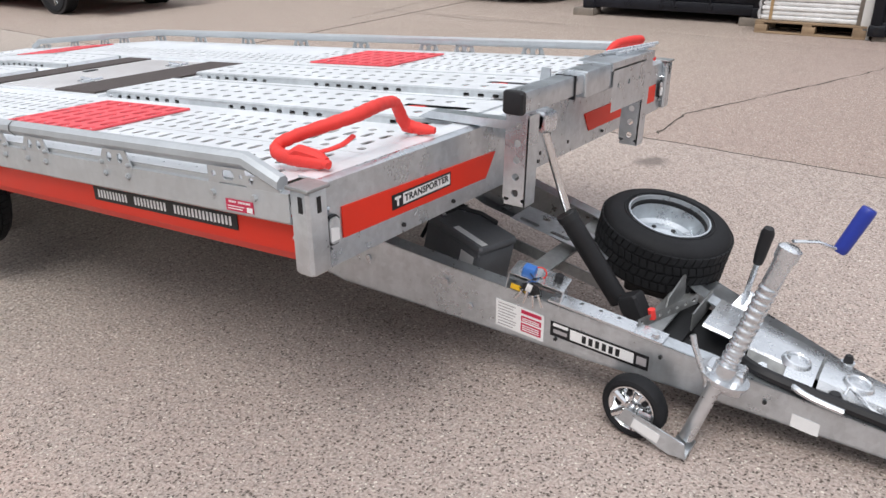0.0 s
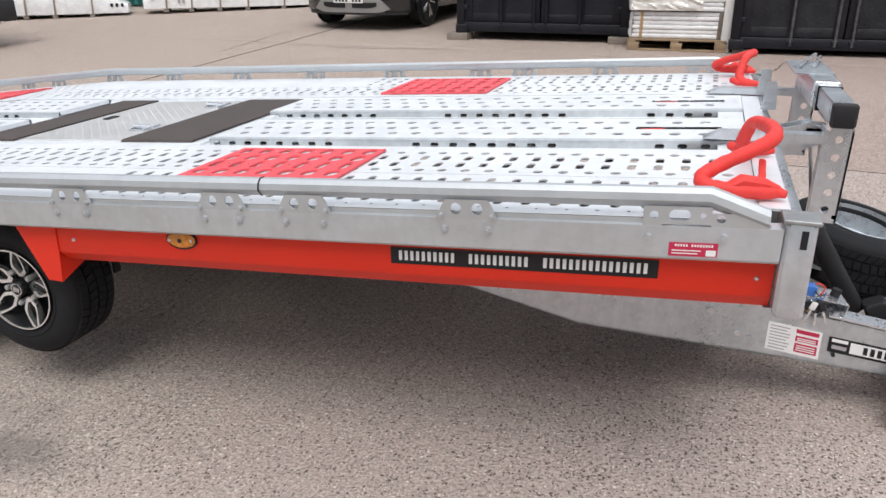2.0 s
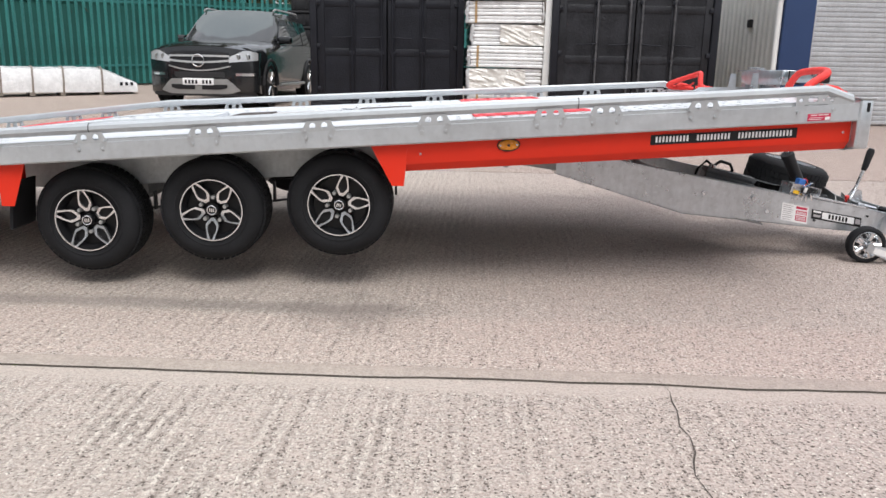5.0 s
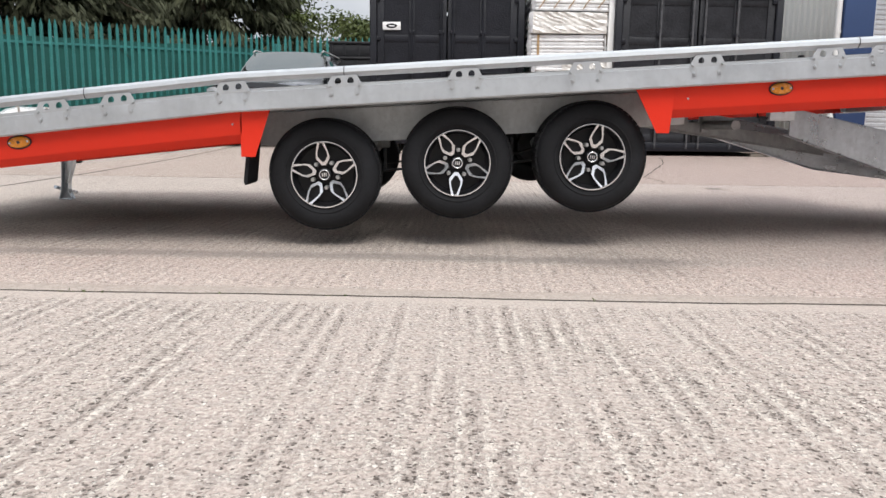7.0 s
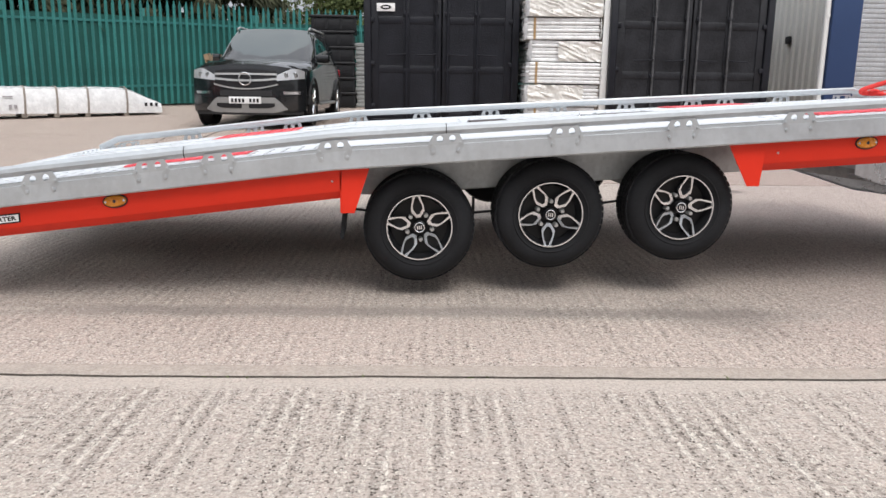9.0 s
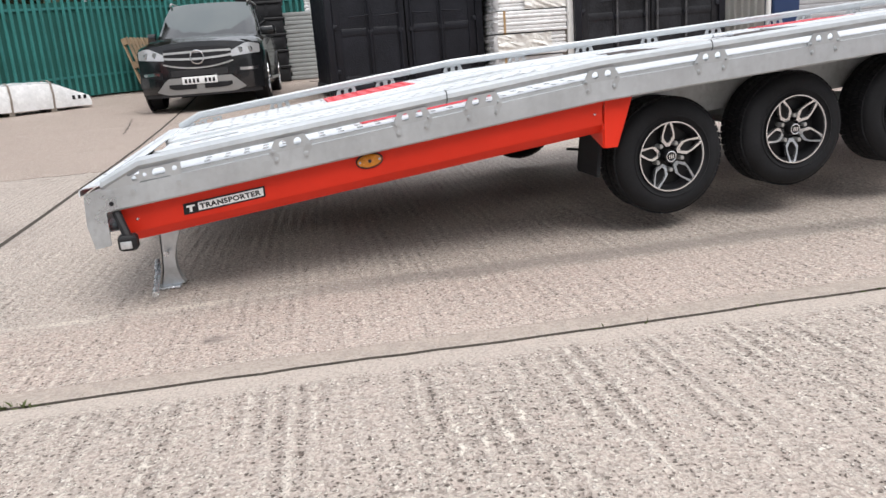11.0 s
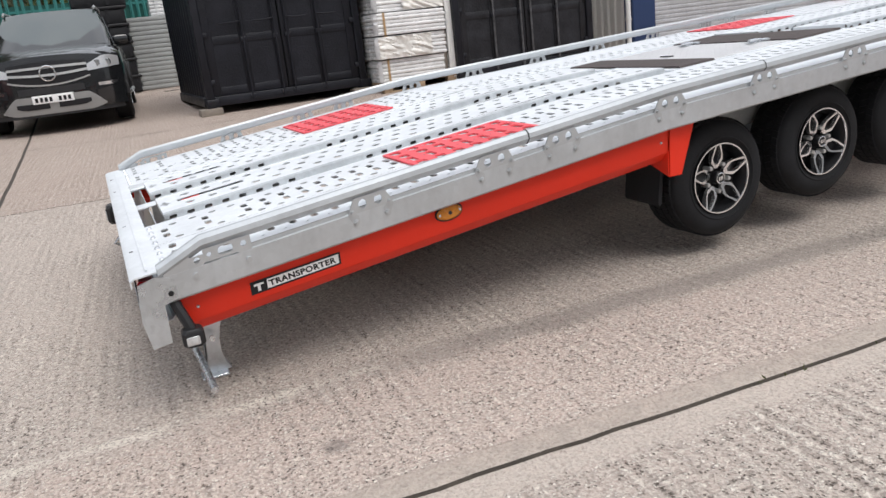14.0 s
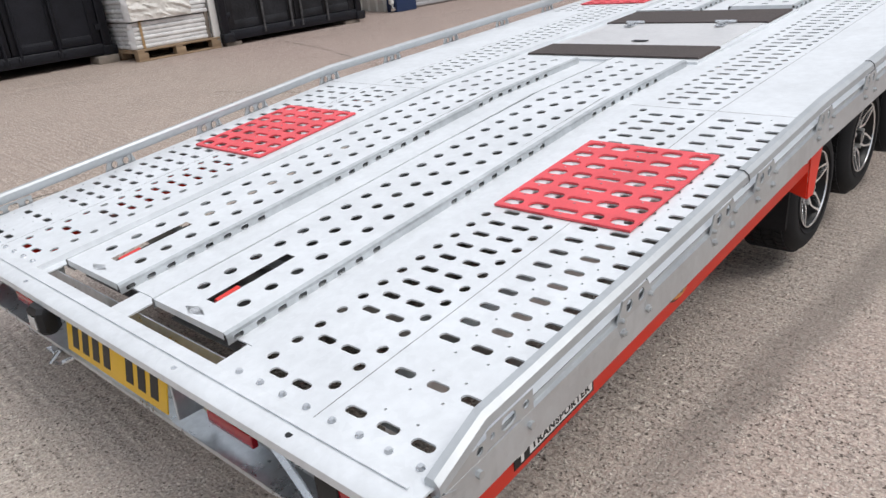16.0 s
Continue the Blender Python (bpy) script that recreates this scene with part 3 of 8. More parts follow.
def joint_uv(u, v):
    """Point of the plan from the distances along and across the long joints."""
    c, s = math.cos(TILT_J), math.sin(TILT_J)
    return u * c - 0.009 * v, u * s + v * c


def yard_z(x, y):
    return ground_z(y) + (0.004 * noise.noise(Vector((x * 0.8, y * 0.8, 7))) if abs(x) < 20 and abs(y) < 20 else 0.0)


J_ACROSS = (-5.45, -0.80, 3.87, 8.4)
J_ALONG = (-3.30, 8.2)
rng = random.Random(3)


def build_ground():
    def lines(joints, span, step):
        t = set(np.round(np.arange(-span, span + 0.01, step), 3)) | {-600.0, -120.0, -40.0, 40.0, 120.0, 600.0}
        t = {q for q in t if all(abs(q - j) > 0.05 for j in joints)}
        for j in joints:
            k = 2.0 if joints is J_ALONG else 1.0
            t |= {j - 0.045, j - 0.008 * k, j - 0.0035 * k, j + 0.0035 * k, j + 0.008 * k, j + 0.045}
        return sorted(t)
    us, vs = lines(J_ALONG, 18.0, 0.09), lines(J_ACROSS, 22.0, 0.5)
    pts = []
    for v in vs:
        for u in us:
            near_v = min(J_ACROSS, key=lambda j: abs(v - j))
            near_u = min(J_ALONG, key=lambda j: abs(u - j))
            dv, du = abs(v - near_v), abs(u - near_u)
            wob = 0.014 * noise.noise(Vector((u * 2.3, near_v, 0))) + 0.008 * noise.noise(Vector((u * 11, near_v, 2)))
            wou = 0.012 * noise.noise(Vector((near_u, v * 2.0, 5)))
            vv = v + (wob if dv < 0.02 else 0)
            uu = u + (wou if du < 0.02 else 0)
            x, y = joint_uv(uu, vv)
            z = ground_z(y)
            chip = 0.5 + 0.5 * noise.noise(Vector((u * 6.0, near_v * 3, 1)))
            if dv < 0.008 or du < 0.0095:
                z -= 0.011
            elif dv < 0.02 or du < 0.02:
                z -= 0.004 * chip
            z += yard_z(x, y) - ground_z(y)
            pts.append((x, y, z))
    n = len(us)
    faces = [(j * n + i, j * n + i + 1, (j + 1) * n + i + 1, (j + 1) * n + i) for j in range(len(vs) - 1) for i in range(n - 1)]
    s = Shape()
    s.add(pts, faces)
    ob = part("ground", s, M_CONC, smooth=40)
    ob.data.materials.append(M_JOINT)
    idx = np.zeros(len(faces), dtype=np.int32)
    k = 0
    for j in range(len(vs) - 1):
        vm = (vs[j] + vs[j + 1]) / 2
        for i in range(n - 1):
            um = (us[i] + us[i + 1]) / 2
            if min(abs(vm - q) for q in J_ACROSS) < 0.0060 or min(abs(um - q) for q in J_ALONG) < 0.0140:
                idx[k] = 1
            k += 1
    ob.data.polygons.foreach_set("material_index", idx)
    tagged(ob, "weathered pinkish tamped concrete yard with slab joints", "ground", "", "structure")


build_ground()


def crack(points, width, seed):
    """Ragged dirt-filled crack in the slab."""
    r = random.Random(seed)
    line = []
    for (x0, y0), (x1, y1) in zip(points, points[1:]):
        k = max(2, int(math.hypot(x1 - x0, y1 - y0) / 0.07))
        line += [(x0 + (x1 - x0) * i / k + r.uniform(-0.014, 0.014), y0 + (y1 - y0) * i / k + r.uniform(-0.014, 0.014)) for i in range(k)]
    line.append(points[-1])
    s = Shape()
    vs = []
    for i, (x, y) in enumerate(line):
        a, b = line[max(0, i - 1)], line[min(len(line) - 1, i + 1)]
        d = Vector((b[0] - a[0], b[1] - a[1])).normalized()
        w = width * r.uniform(0.25, 1.0) * (0.3 if i in (0, len(line) - 1) else 1.0)
        for sg in (-1, 1):
            q = (x - sg * d.y * w, y + sg * d.x * w)
            vs.append((*q, yard_z(*q) + 0.0022))
    s.add(vs, [(2 * i, 2 * i + 1, 2 * i + 3, 2 * i + 2) for i in range(len(line) - 1)])
    tagged(part("crack", s, M_JOINT, None, smooth=None), "ragged dirt-filled crack in the concrete slab", "crack", "cracks in the yard", "structure")


crack([(1.65, -0.86), (1.62, -1.15), (1.54, -1.64), (1.50, -2.1)], 0.0028, 1)
crack([(2.04, 3.87), (2.01, 4.52), (2.31, 5.29), (3.04, 7.21), (3.3, 8.3)], 0.012, 2)
crack([(0.94, 3.95), (0.98, 5.05), (0.7, 5.9)], 0.008, 3)
crack([(-3.76, 7.38), (-4.03, 9.7)], 0.014, 4)
crack([(-3.9, 8.4), (-2.2, 8.15), (-0.8, 8.3)], 0.012, 5)

# ---- the trailer: tilted deck on three axles ----
YC = 1.06
BEND = -0.85
X_FRONT, X_REAR = 2.575, -2.50


def base_z(x):
    return 0.53 + (0.068 if x > BEND else 0.117) * (x - BEND)


def on_deck(x, y, h):
    return (x, y, base_z(x) + h)


def stations(a, b):
    return [a] + ([BEND] if a < BEND < b else []) + [b]


def mirror(y, side):
    return y if side == 0 else 2 * YC - y


trailer = thing("car_transporter_trailer", "galvanised tri-axle car transporter trailer with red panels, deck tilted", "trailer")
DECK = 0.080


def build_side(side):
    Y = lambda y: mirror(y, side)
    # folded side channel
    s = Shape()
    s.sheet([(0.0, 0.0), (-0.033, 0.0), (-0.035, 0.002), (-0.035, 0.0655), (-0.020, 0.0655), (-0.006, 0.0655)], stations(X_REAR + 0.02, X_FRONT + 0.023),
            lambda t, p, q: on_deck(t, Y(p), q))
    part("side_channel", s, M_CHANNEL, trailer)
    # rub rail with sloping ends
    s = Shape()
    prof = [(-0.030, 0.102), (-0.022, 0.108), (-0.013, 0.121), (-0.011, 0.134), (-0.016, 0.142), (-0.032, 0.142), (-0.042, 0.133), (-0.045, 0.119)]
    st = [(-2.492, -0.042), (-2.375, 0.0), (-1.50, 0.0), (BEND, 0.0), (0.0, 0.0), (1.3, 0.0), (2.465, 0.0), (2.572, -0.042)]
    s.sheet(prof, st, lambda t, p, q: on_deck(t[0], Y(p), q + t[1] + 0.010 * side), closed=True)
    rail = part("rub_rail", s, M_RAIL, trailer)
    for xj in (-1.39, -0.43, 1.49):
        j = Shape()
        j.sheet([(-0.0305, 0.1012), (-0.0462, 0.1190), (-0.0432, 0.1336), (-0.032, 0.1432), (-0.016, 0.1432)], [xj - 0.0015, xj + 0.0015], lambda t, p, q: on_deck(t, Y(p), q + 0.010 * side), 0.001)
        part("rail_joint", j, M_BLACK_MET, rail)
    # bolted brackets
    for xb in (1.985, 1.60, 1.38, 0.925, 0.47, 0.02, -0.43, -0.845, -1.27, -1.51, -1.91):
        b = Shape()
        P = lambda x, z, d: on_deck(xb + 0.9 * x, Y(-0.0395 + d), z)
        high = 0.108 + 0.012 * side
        strip(b, -0.052, 0.052, 0.066, high, 0.052, (0.027, 0.027), P, 0.004)
        for sg in (-1, 1):
            ear = [(sg * 0.052, high), (sg * 0.052, 0.066), (sg * 0.042, 0.058), (sg * 0.042, 0.038), (sg * 0.050, 0.030), (sg * 0.060, 0.032), (sg * 0.064, 0.042), (sg * 0.076, 0.064), (sg * 0.070, 0.078)]
            b.add([P(x, z, 0) for x, z in ear] + [P(x, z, 0.004) for x, z in ear], [tuple(range(9)), tuple(range(9, 18))] + [(i, (i + 1) % 9, 9 + (i + 1) % 9, 9 + i) for i in range(9)])
            for k, (bx, bz) in enumerate(((0.053, 0.042), (0.062, 0.072))):
                c = P(sg * bx, bz, 0)
                d = Vector((0, -1 if side == 0 else 1, 0))
                b.tube([Vector(c), Vector(c) + d * 0.006], 0.0085 if k == 0 else 0.006, 6)
                b.tube([Vector(c) + d * 0.006, Vector(c) + d * 0.010], 0.0045, 6)
        part("rail_bracket", b, M_BRACKET, rail)
    # end plates under the sloping rail ends
    for xe, dr in ((2.43, 1), (-2.335, -1)):
        b = Shape()
        P = lambda x, z, d: on_deck(xe + dr * x, Y(-0.0385 + d), z)
        for (a, c, lo, hi, hole) in ((-0.085, -0.045, 0.070, 0.106, (0.016, 0.016)), (-0.045, 0.01, 0.070, 0.106, (0.040, 0.024)), (0.01, 0.04, 0.070, 0.106, (0.012, 0.012)), (0.04, 0.075, 0.070, 0.094, (0.016, 0.016))):
            pierced(b, a, c, lo, hi, slot((a + c) / 2, (lo + hi) / 2, *hole), P, 0.004)
        for poly in ([(-0.085, 0.070), (-0.085, 0.066), (-0.082, 0.036), (-0.072, 0.030), (-0.062, 0.036), (-0.060, 0.062), (-0.045, 0.070)],
                     [(0.04, 0.070), (0.055, 0.040), (0.066, 0.038), (0.074, 0.062), (0.140, 0.062), (0.146, 0.072), (0.075, 0.101), (0.075, 0.070)]):
            n = len(poly)
            b.add([P(x, z, 0) for x, z in poly] + [P(x, z, 0.004) for x, z in poly], [tuple(range(n)), tuple(range(n, 2 * n))] + [(i, (i + 1) % n, n + (i + 1) % n, n + i) for i in range(n)])
        for bx, bz in ((-0.072, 0.042), (0.066, 0.046)):
            c = Vector(P(bx, bz, 0))
            b.tube([c, c + Vector((0, -0.008 if side == 0 else 0.008, 0))], 0.008, 6)
        part("rail_bracket", b, M_BRACKET, rail)
    # red side panels, front and rear of the wheels
    for a, b in ((0.812, X_FRONT + 0.022), (-2.455, -0.822)):
        s = Shape()
        s.sheet([(0.004, 0.004), (0.0, 0.0), (0.0, -0.084), (0.004, -0.090), (0.030, -0.118), (0.055, -0.118)], stations(a, b) if a > 0 else [a, b], lambda t, p, q: on_deck(t, Y(p), q))
        pan = part("side_panel", s, M_RED, trailer, "red powder-coated side panel")
        for xr in ((a + 0.06, b - 0.03) if a > 0 else (a + 0.045, b - 0.035)):
            r = Shape()
            c = Vector(on_deck(xr, Y(-0.001), -0.048))
            r.tube([c, c + Vector((0, -0.004 if side == 0 else 0.004, 0))], [0.0055, 0.003], 8)
            part("rivet", r, M_ZINC, pan)
        xl = 1.225 if a > 0 else -1.66
        lamp = Shape()
        d = -1 if side == 0 else 1
        lamp.lathe([(0.0, 0.0), (1.0, 0.0), (1.0, 0.4), (0.8, 0.75), (0.0, 0.9)], 24, pose(0, 0, 0))
        lm = Matrix.Translation(on_deck(xl, Y(-0.001), -0.030)) @ Matrix.Rotation(-0.068 if a > 0 else -0.117, 4, "Y") @ Matrix.Diagonal((0.0415, d * 0.014, 0.0215, 1))
        lens = Shape().add([lm @ Vector(p) for p in lamp.v], lamp.f)
        lo = part("marker_lamp", lens, M_AMBER, pan, "oval amber side marker lamp")
        ring = Shape()
        ring.tube([lm @ Vector((1.04 * math.cos(t), 0.15, 1.06 * math.sin(t))) for t in (2 * math.pi * k / 24 for k in range(24))], 0.0035, 6, close=True)
        part("lamp_bezel", ring, M_BLACK, lo)
        eye = Shape()
        c = lm @ Vector((0, 0.85, 0))
        eye.tube([c, c + Vector((0, d * 0.002, 0))], 0.006, 12)
        part("lamp_centre", eye, M_CARTRIM, lo)
        for sx in (-0.80, 0.80):
            c = lm @ Vector((sx, 0.45, 0))
            part("lamp_screw", Shape().tube([c, c + Vector((0, d * 0.005, 0))], 0.0042, 8), M_ZINC, lo)
    # red wheel-arch ends with a return across the tyre
    for sgn, x0, zt in ((1, 0.675, 0.0), (-1, -0.715, 0.0)):
        top = base_z(x0)
        if sgn > 0:
            poly = [(0.672, base_z(0.672) - 0.004), (0.818, base_z(0.818) - 0.004), (0.814, 0.545), (0.806, 0.468), (0.758, 0.468)]
        else:
            poly = [(-0.715, base_z(-0.715) - 0.004), (-0.820, base_z(-0.82) - 0.004), (-0.823, 0.445), (-0.824, 0.360), (-0.774, 0.360)]
        s = Shape()
        s.prism(poly, min(Y(-0.004), Y(-0.0005)), max(Y(-0.004), Y(-0.0005)), "y")
        xe, zl = (0.806, 0.468) if sgn > 0 else (-0.824, 0.360)
        zh = base_z(xe) - 0.02
        inner = 0.20
        s.add([(xe - 0.004, Y(0), zl), (xe, Y(0), zl), (xe, Y(inner), zl + 0.07), (xe - 0.004, Y(inner), zl + 0.07),
               (xe - 0.004, Y(0), zh), (xe, Y(0), zh), (xe, Y(inner), zh), (xe - 0.004, Y(inner), zh)],
              [(0, 1, 2, 3), (4, 5, 6, 7), (0, 1, 5, 4), (1, 2, 6, 5), (2, 3, 7, 6), (3, 0, 4, 7)])
        part("arch_end", s, M_RED, trailer, "red painted wheel-arch end")
    s = Shape()
    s.prism([(-0.800, 0.45), (-0.812, 0.45), (-0.834, 0.262), (-0.828, 0.247), (-0.820, 0.254)], min(Y(0.05), Y(0.235)), max(Y(0.03), Y(0.235)), "y")
    part("mudflap", s, M_RUBBER, trailer, "black rubber mudflap")
    # inner chassis beam behind the wheels
    s = Shape()
    s.sheet([(0.325, -0.002), (0.262, -0.002), (0.258, -0.006), (0.258, -0.142), (0.262, -0.146), (0.325, -0.146)], [(-2.30, 0.55), (-0.98, 0.55), (BEND, 0.9), (-0.70, 1.0), (0.95, 1.0)], lambda t, p, q: on_deck(t[0], Y(p), q * t[1]), 0.005)
    part("chassis_beam", s, M_BEAM, trailer, "galvanised chassis beam with weathered streaks")
    s = Shape()
    s.sheet([(0.20, 0.0), (0.004, 0.0)], [-0.80, 0.80], lambda t, p, q: on_deck(t, Y(p), q), 0.004)
    part("wheel_arch_top", s, M_GALV_DULL, trailer)


for side in (0, 1):
    build_side(side)


# deck: perforated side plates, plain centre sheet
def deck_plates(side):
    Y = lambda y: mirror(y, side)
    P = lambda x, y, d: on_deck(x, Y(y), DECK - d)
    SL, RD = (0.0215, 0.050), (0.0265, 0.0265)
    over = lambda c: -0.80 < c < 0.88

    PITCH = 0.0628

    def rows(s, Q, a, b, y0, y1, kind, half, skip=None):
        """A row of holes on the common pitch, with plain sheet at both ends."""
        first = -2.428 + (PITCH / 2 if half else 0.0) - PITCH / 2
        i0, i1 = math.ceil((a - first) / PITCH), math.floor((b - first) / PITCH)
        x0, x1 = first + i0 * PITCH, first + i1 * PITCH
        strip(s, x0, x1, y0, y1, PITCH, kind, Q, skip=skip)
        strip(s, a, x0, y0, y1, 1.0, None, Q)
        strip(s, x1, b, y0, y1, 1.0, None, Q)

    DOT = (0.008, 0.008)

    def outer(s, Q, a, b, first):
        strip(s, a, b, -0.029, -0.006, 1.0, None, Q)
        rows(s, Q, a, b, -0.006, 0.014, DOT, True, over)
        for y0, y1 in ((0.014, 0.090), (0.098, 0.170), (0.178, 0.256)):
            rows(s, Q, a, b, y0, y1, SL, False, lambda c: over(c) or first(c))
        for y0, y1 in ((0.090, 0.098), (0.170, 0.178)):
            rows(s, Q, a, b, y0, y1, (0.0065, 0.0065), True, over)
        strip(s, a, b, 0.256, 0.2735, 1.0, None, Q)

    def inner(s, Q, a, b, first):
        strip(s, a, b, 0.2752, 0.289, 1.0, None, Q)
        rows(s, Q, a, b, 0.289, 0.335, RD, True)
        for y0, y1 in ((0.335, 0.410), (0.410, 0.482)):
            rows(s, Q, a, b, y0, y1, SL, False, first)
        rows(s, Q, a, b, 0.482, 0.530, RD, True)
        strip(s, a, b, 0.530, 0.578, 1.0, None, Q)
    # a dark pierced copy just below each plate is added to deepen the shade
    low = lambda x, y, d: P(x, y, 0.0045)
    for a, b in ((X_REAR + 0.012, BEND - 0.0012), (BEND + 0.0012, X_FRONT - 0.019)):
        first = (lambda c: -2.39 < c < -2.34 or -2.27 < c < -2.21) if a < BEND else (lambda c: False)
        s = Shape()
        outer(s, P, a, b, first)
        plate = part("deck_plate", s, M_GALV_DECK, trailer, "perforated galvanised deck plate", smooth=None)
        # upright edge of the plate, its shade painted with the darker bracket zinc
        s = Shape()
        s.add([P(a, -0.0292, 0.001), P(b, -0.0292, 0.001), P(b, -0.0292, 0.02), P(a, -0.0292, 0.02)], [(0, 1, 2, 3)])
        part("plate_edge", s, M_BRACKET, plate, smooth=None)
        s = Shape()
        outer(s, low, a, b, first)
        part("plate_underside", s, M_UNDER_SHADE, plate, "road-grimed underside", smooth=None)
        s = Shape()
        inner(s, P, a, b, first)
        s.add([P(a, 0.578, 0), P(b, 0.578, 0), P(b, 0.578, 0.03), P(a, 0.578, 0.03)], [(0, 1, 2, 3)])
        plate = part("deck_plate", s, M_GALV_DECK, trailer, "perforated galvanised deck plate", smooth=None)
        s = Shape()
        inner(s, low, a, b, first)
        part("plate_underside", s, M_UNDER_SHADE, plate, "road-grimed underside", smooth=None)
    # small bolt heads along the rear edge
    for k in range(8):
        s = Shape()
        c = Vector(on_deck(X_REAR + 0.032, Y(0.02 + 0.072 * k), DECK))
        s.tube([c, c + Vector((0, 0, 0.006))], [0.009, 0.006], 8)
        part("bolt", s, M_ZINC, trailer)


deck_plates(0)
deck_plates(1)
s = Shape()
s.sheet([(0.578, DECK - 0.020), (2 * YC - 0.578, DECK - 0.020)], stations(-0.34, 0.92), lambda t, p, q: on_deck(t, p, q), 0.004)
for x0, x1 in ((-2.385, -0.34), (0.92, 2.385)):
    for y0, y1 in ((0.578, 0.680), (0.960, 1.170), (1.450, 2 * YC - 0.578)):
        s.sheet([(y0, DECK - 0.020), (y1, DECK - 0.020)], stations(x0, x1), lambda t, p, q: on_deck(t, p, q), 0.004)
for x0, x1 in ((X_REAR + 0.012, -2.387), (2.387, X_FRONT - 0.09)):
    for y0, y1 in ((0.578, 0.618), (1.015, 1.105), (1.505, 2 * YC - 0.578)):
        s.sheet([(y0, DECK - 0.020), (y1, DECK - 0.020)], [x0, x1], lambda t, p, q: on_deck(t, p, q), 0.004)
centre = part("centre_sheet", s, M_GALV_DECK, trailer, "plain galvanised sheet between the deck plates")
# added dark sheets below centre and ramps, so that their holes read as shade
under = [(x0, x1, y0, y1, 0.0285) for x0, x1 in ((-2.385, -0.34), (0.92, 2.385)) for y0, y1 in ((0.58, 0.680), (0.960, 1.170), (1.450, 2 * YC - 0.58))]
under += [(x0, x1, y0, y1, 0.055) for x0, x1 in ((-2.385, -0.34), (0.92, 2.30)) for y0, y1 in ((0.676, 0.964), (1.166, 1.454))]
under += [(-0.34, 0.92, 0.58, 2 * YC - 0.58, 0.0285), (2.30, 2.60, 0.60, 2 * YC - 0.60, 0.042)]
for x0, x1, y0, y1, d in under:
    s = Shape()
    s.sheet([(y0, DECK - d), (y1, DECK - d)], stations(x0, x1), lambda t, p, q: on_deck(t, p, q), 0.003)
    part("sheet_underside", s, M_UNDER_SHADE, centre, "road-grimed underside")


def build_ramp(x0, x1, y0, y1, slot_end):
    """Perforated loading ramp lying along the deck, with turned-down pierced edges."""
    top = DECK + 0.010
    low = DECK - 0.018
    P = lambda x, y, d: on_deck(x, y, top - d)
    s = Shape()
    ym, pitch = (y0 + y1) / 2, 0.0785
    rows = [(ym - 0.131, ym - 0.043, 0.0), (ym - 0.043, ym + 0.043, 0.5), (ym + 0.043, ym + 0.131, 0.0)]
    hx0 = slot_end - 0.0935
    hx = slot_end
    for a, b in ((y0 + 0.012, ym - 0.131), (ym + 0.131, y1 - 0.012)):
        strip(s, x0, x1, a, b, 0.5, None, P)

    def holes(xa, xb, a, b, off):
        """Holes on the ramp's pitch between two ends, with plain sheet over what is left."""
        i0, i1 = math.ceil((xa - hx0 - off) / pitch), math.floor((xb - hx0 - off) / pitch)
        p, q = hx0 + off + i0 * pitch, hx0 + off + i1 * pitch
        strip(s, p, q, a, b, pitch, (0.034, 0.034), P)
        strip(s, xa, p, a, b, 1.0, None, P)
        strip(s, q, xb, a, b, 1.0, None, P)
    for a, b, sh in rows:
        if not sh:
            holes(x0, x1, a, b, 0.0)
            continue
        holes(x0, hx - 0.10, a, b, pitch / 2)
        holes(hx + 0.16, x1, a, b, pitch / 2)
        for q in ((hx - 0.10, hx - 0.09, a, b), (hx + 0.15, hx + 0.16, a, b), (hx - 0.09, hx + 0.15, a, ym - 0.018), (hx - 0.09, hx + 0.15, ym + 0.018, b)):
            pierced(s, *q, None, P, 0.004)
    flanges = []
    for (ya, sg) in ((y0 + 0.012, -1), (y1 - 0.012, 1)):
        s_top = s
        s = Shape()
        flanges.append(s)
        s.sheet([(ya, top), (ya + sg * 0.010, top - 0.004), (ya + sg * 0.012, top - 0.012)], [x0] + ([BEND] if x0 < BEND < x1 else []) + [x1], lambda t, p, q: on_deck(t, p, q), 0.003)
        E = lambda x, z, d: on_deck(x, ya + sg * (0.012 - d), z)
        for i in range(int((x1 - x0) / 0.12)):
            xa = x0 + i * 0.12
            strip(s, xa, xa + 0.12, low, top - 0.010, 0.06, (0.026, 0.013) if i % 6 < 4 else None, E, 0.003)
        xa = x0 + int((x1 - x0) / 0.12) * 0.12
        strip(s, xa, x1, low, top - 0.010, 0.5, None, E)
        s = s_top
    for xe in (x0, x1):
        s.add([on_deck(xe, y0 + 0.012, top), on_deck(xe, y1 - 0.012, top), on_deck(xe, y1 - 0.012, top - 0.018), on_deck(xe, y0 + 0.012, top - 0.018)], [(0, 1, 2, 3)])
    ob = part("loading_ramp", s, M_GALV_DECK, trailer, "perforated galvanised loading ramp", smooth=None)
    # the flanges' shade lies in their darker zinc
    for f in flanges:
        part("side_flange", f, M_GALV_SIDE_SHADE, ob, "turned-down edge with a row of holes", smooth=None)
    g = Shape()
    g.tube([on_deck(hx - 0.075, ym, top - 0.014), on_deck(hx - 0.01, ym, top - 0.012)], 0.012, 8)
    part("ramp_handle", g, M_STRAP, ob, "red plastic grip")
    g = Shape()
    g.box((hx - 0.01, ym - 0.010, base_z(hx) + top - 0.022), (hx + 0.145, ym + 0.010, base_z(hx) + top - 0.012))
    part("latch_bar", g, M_GALV_DULL, ob)


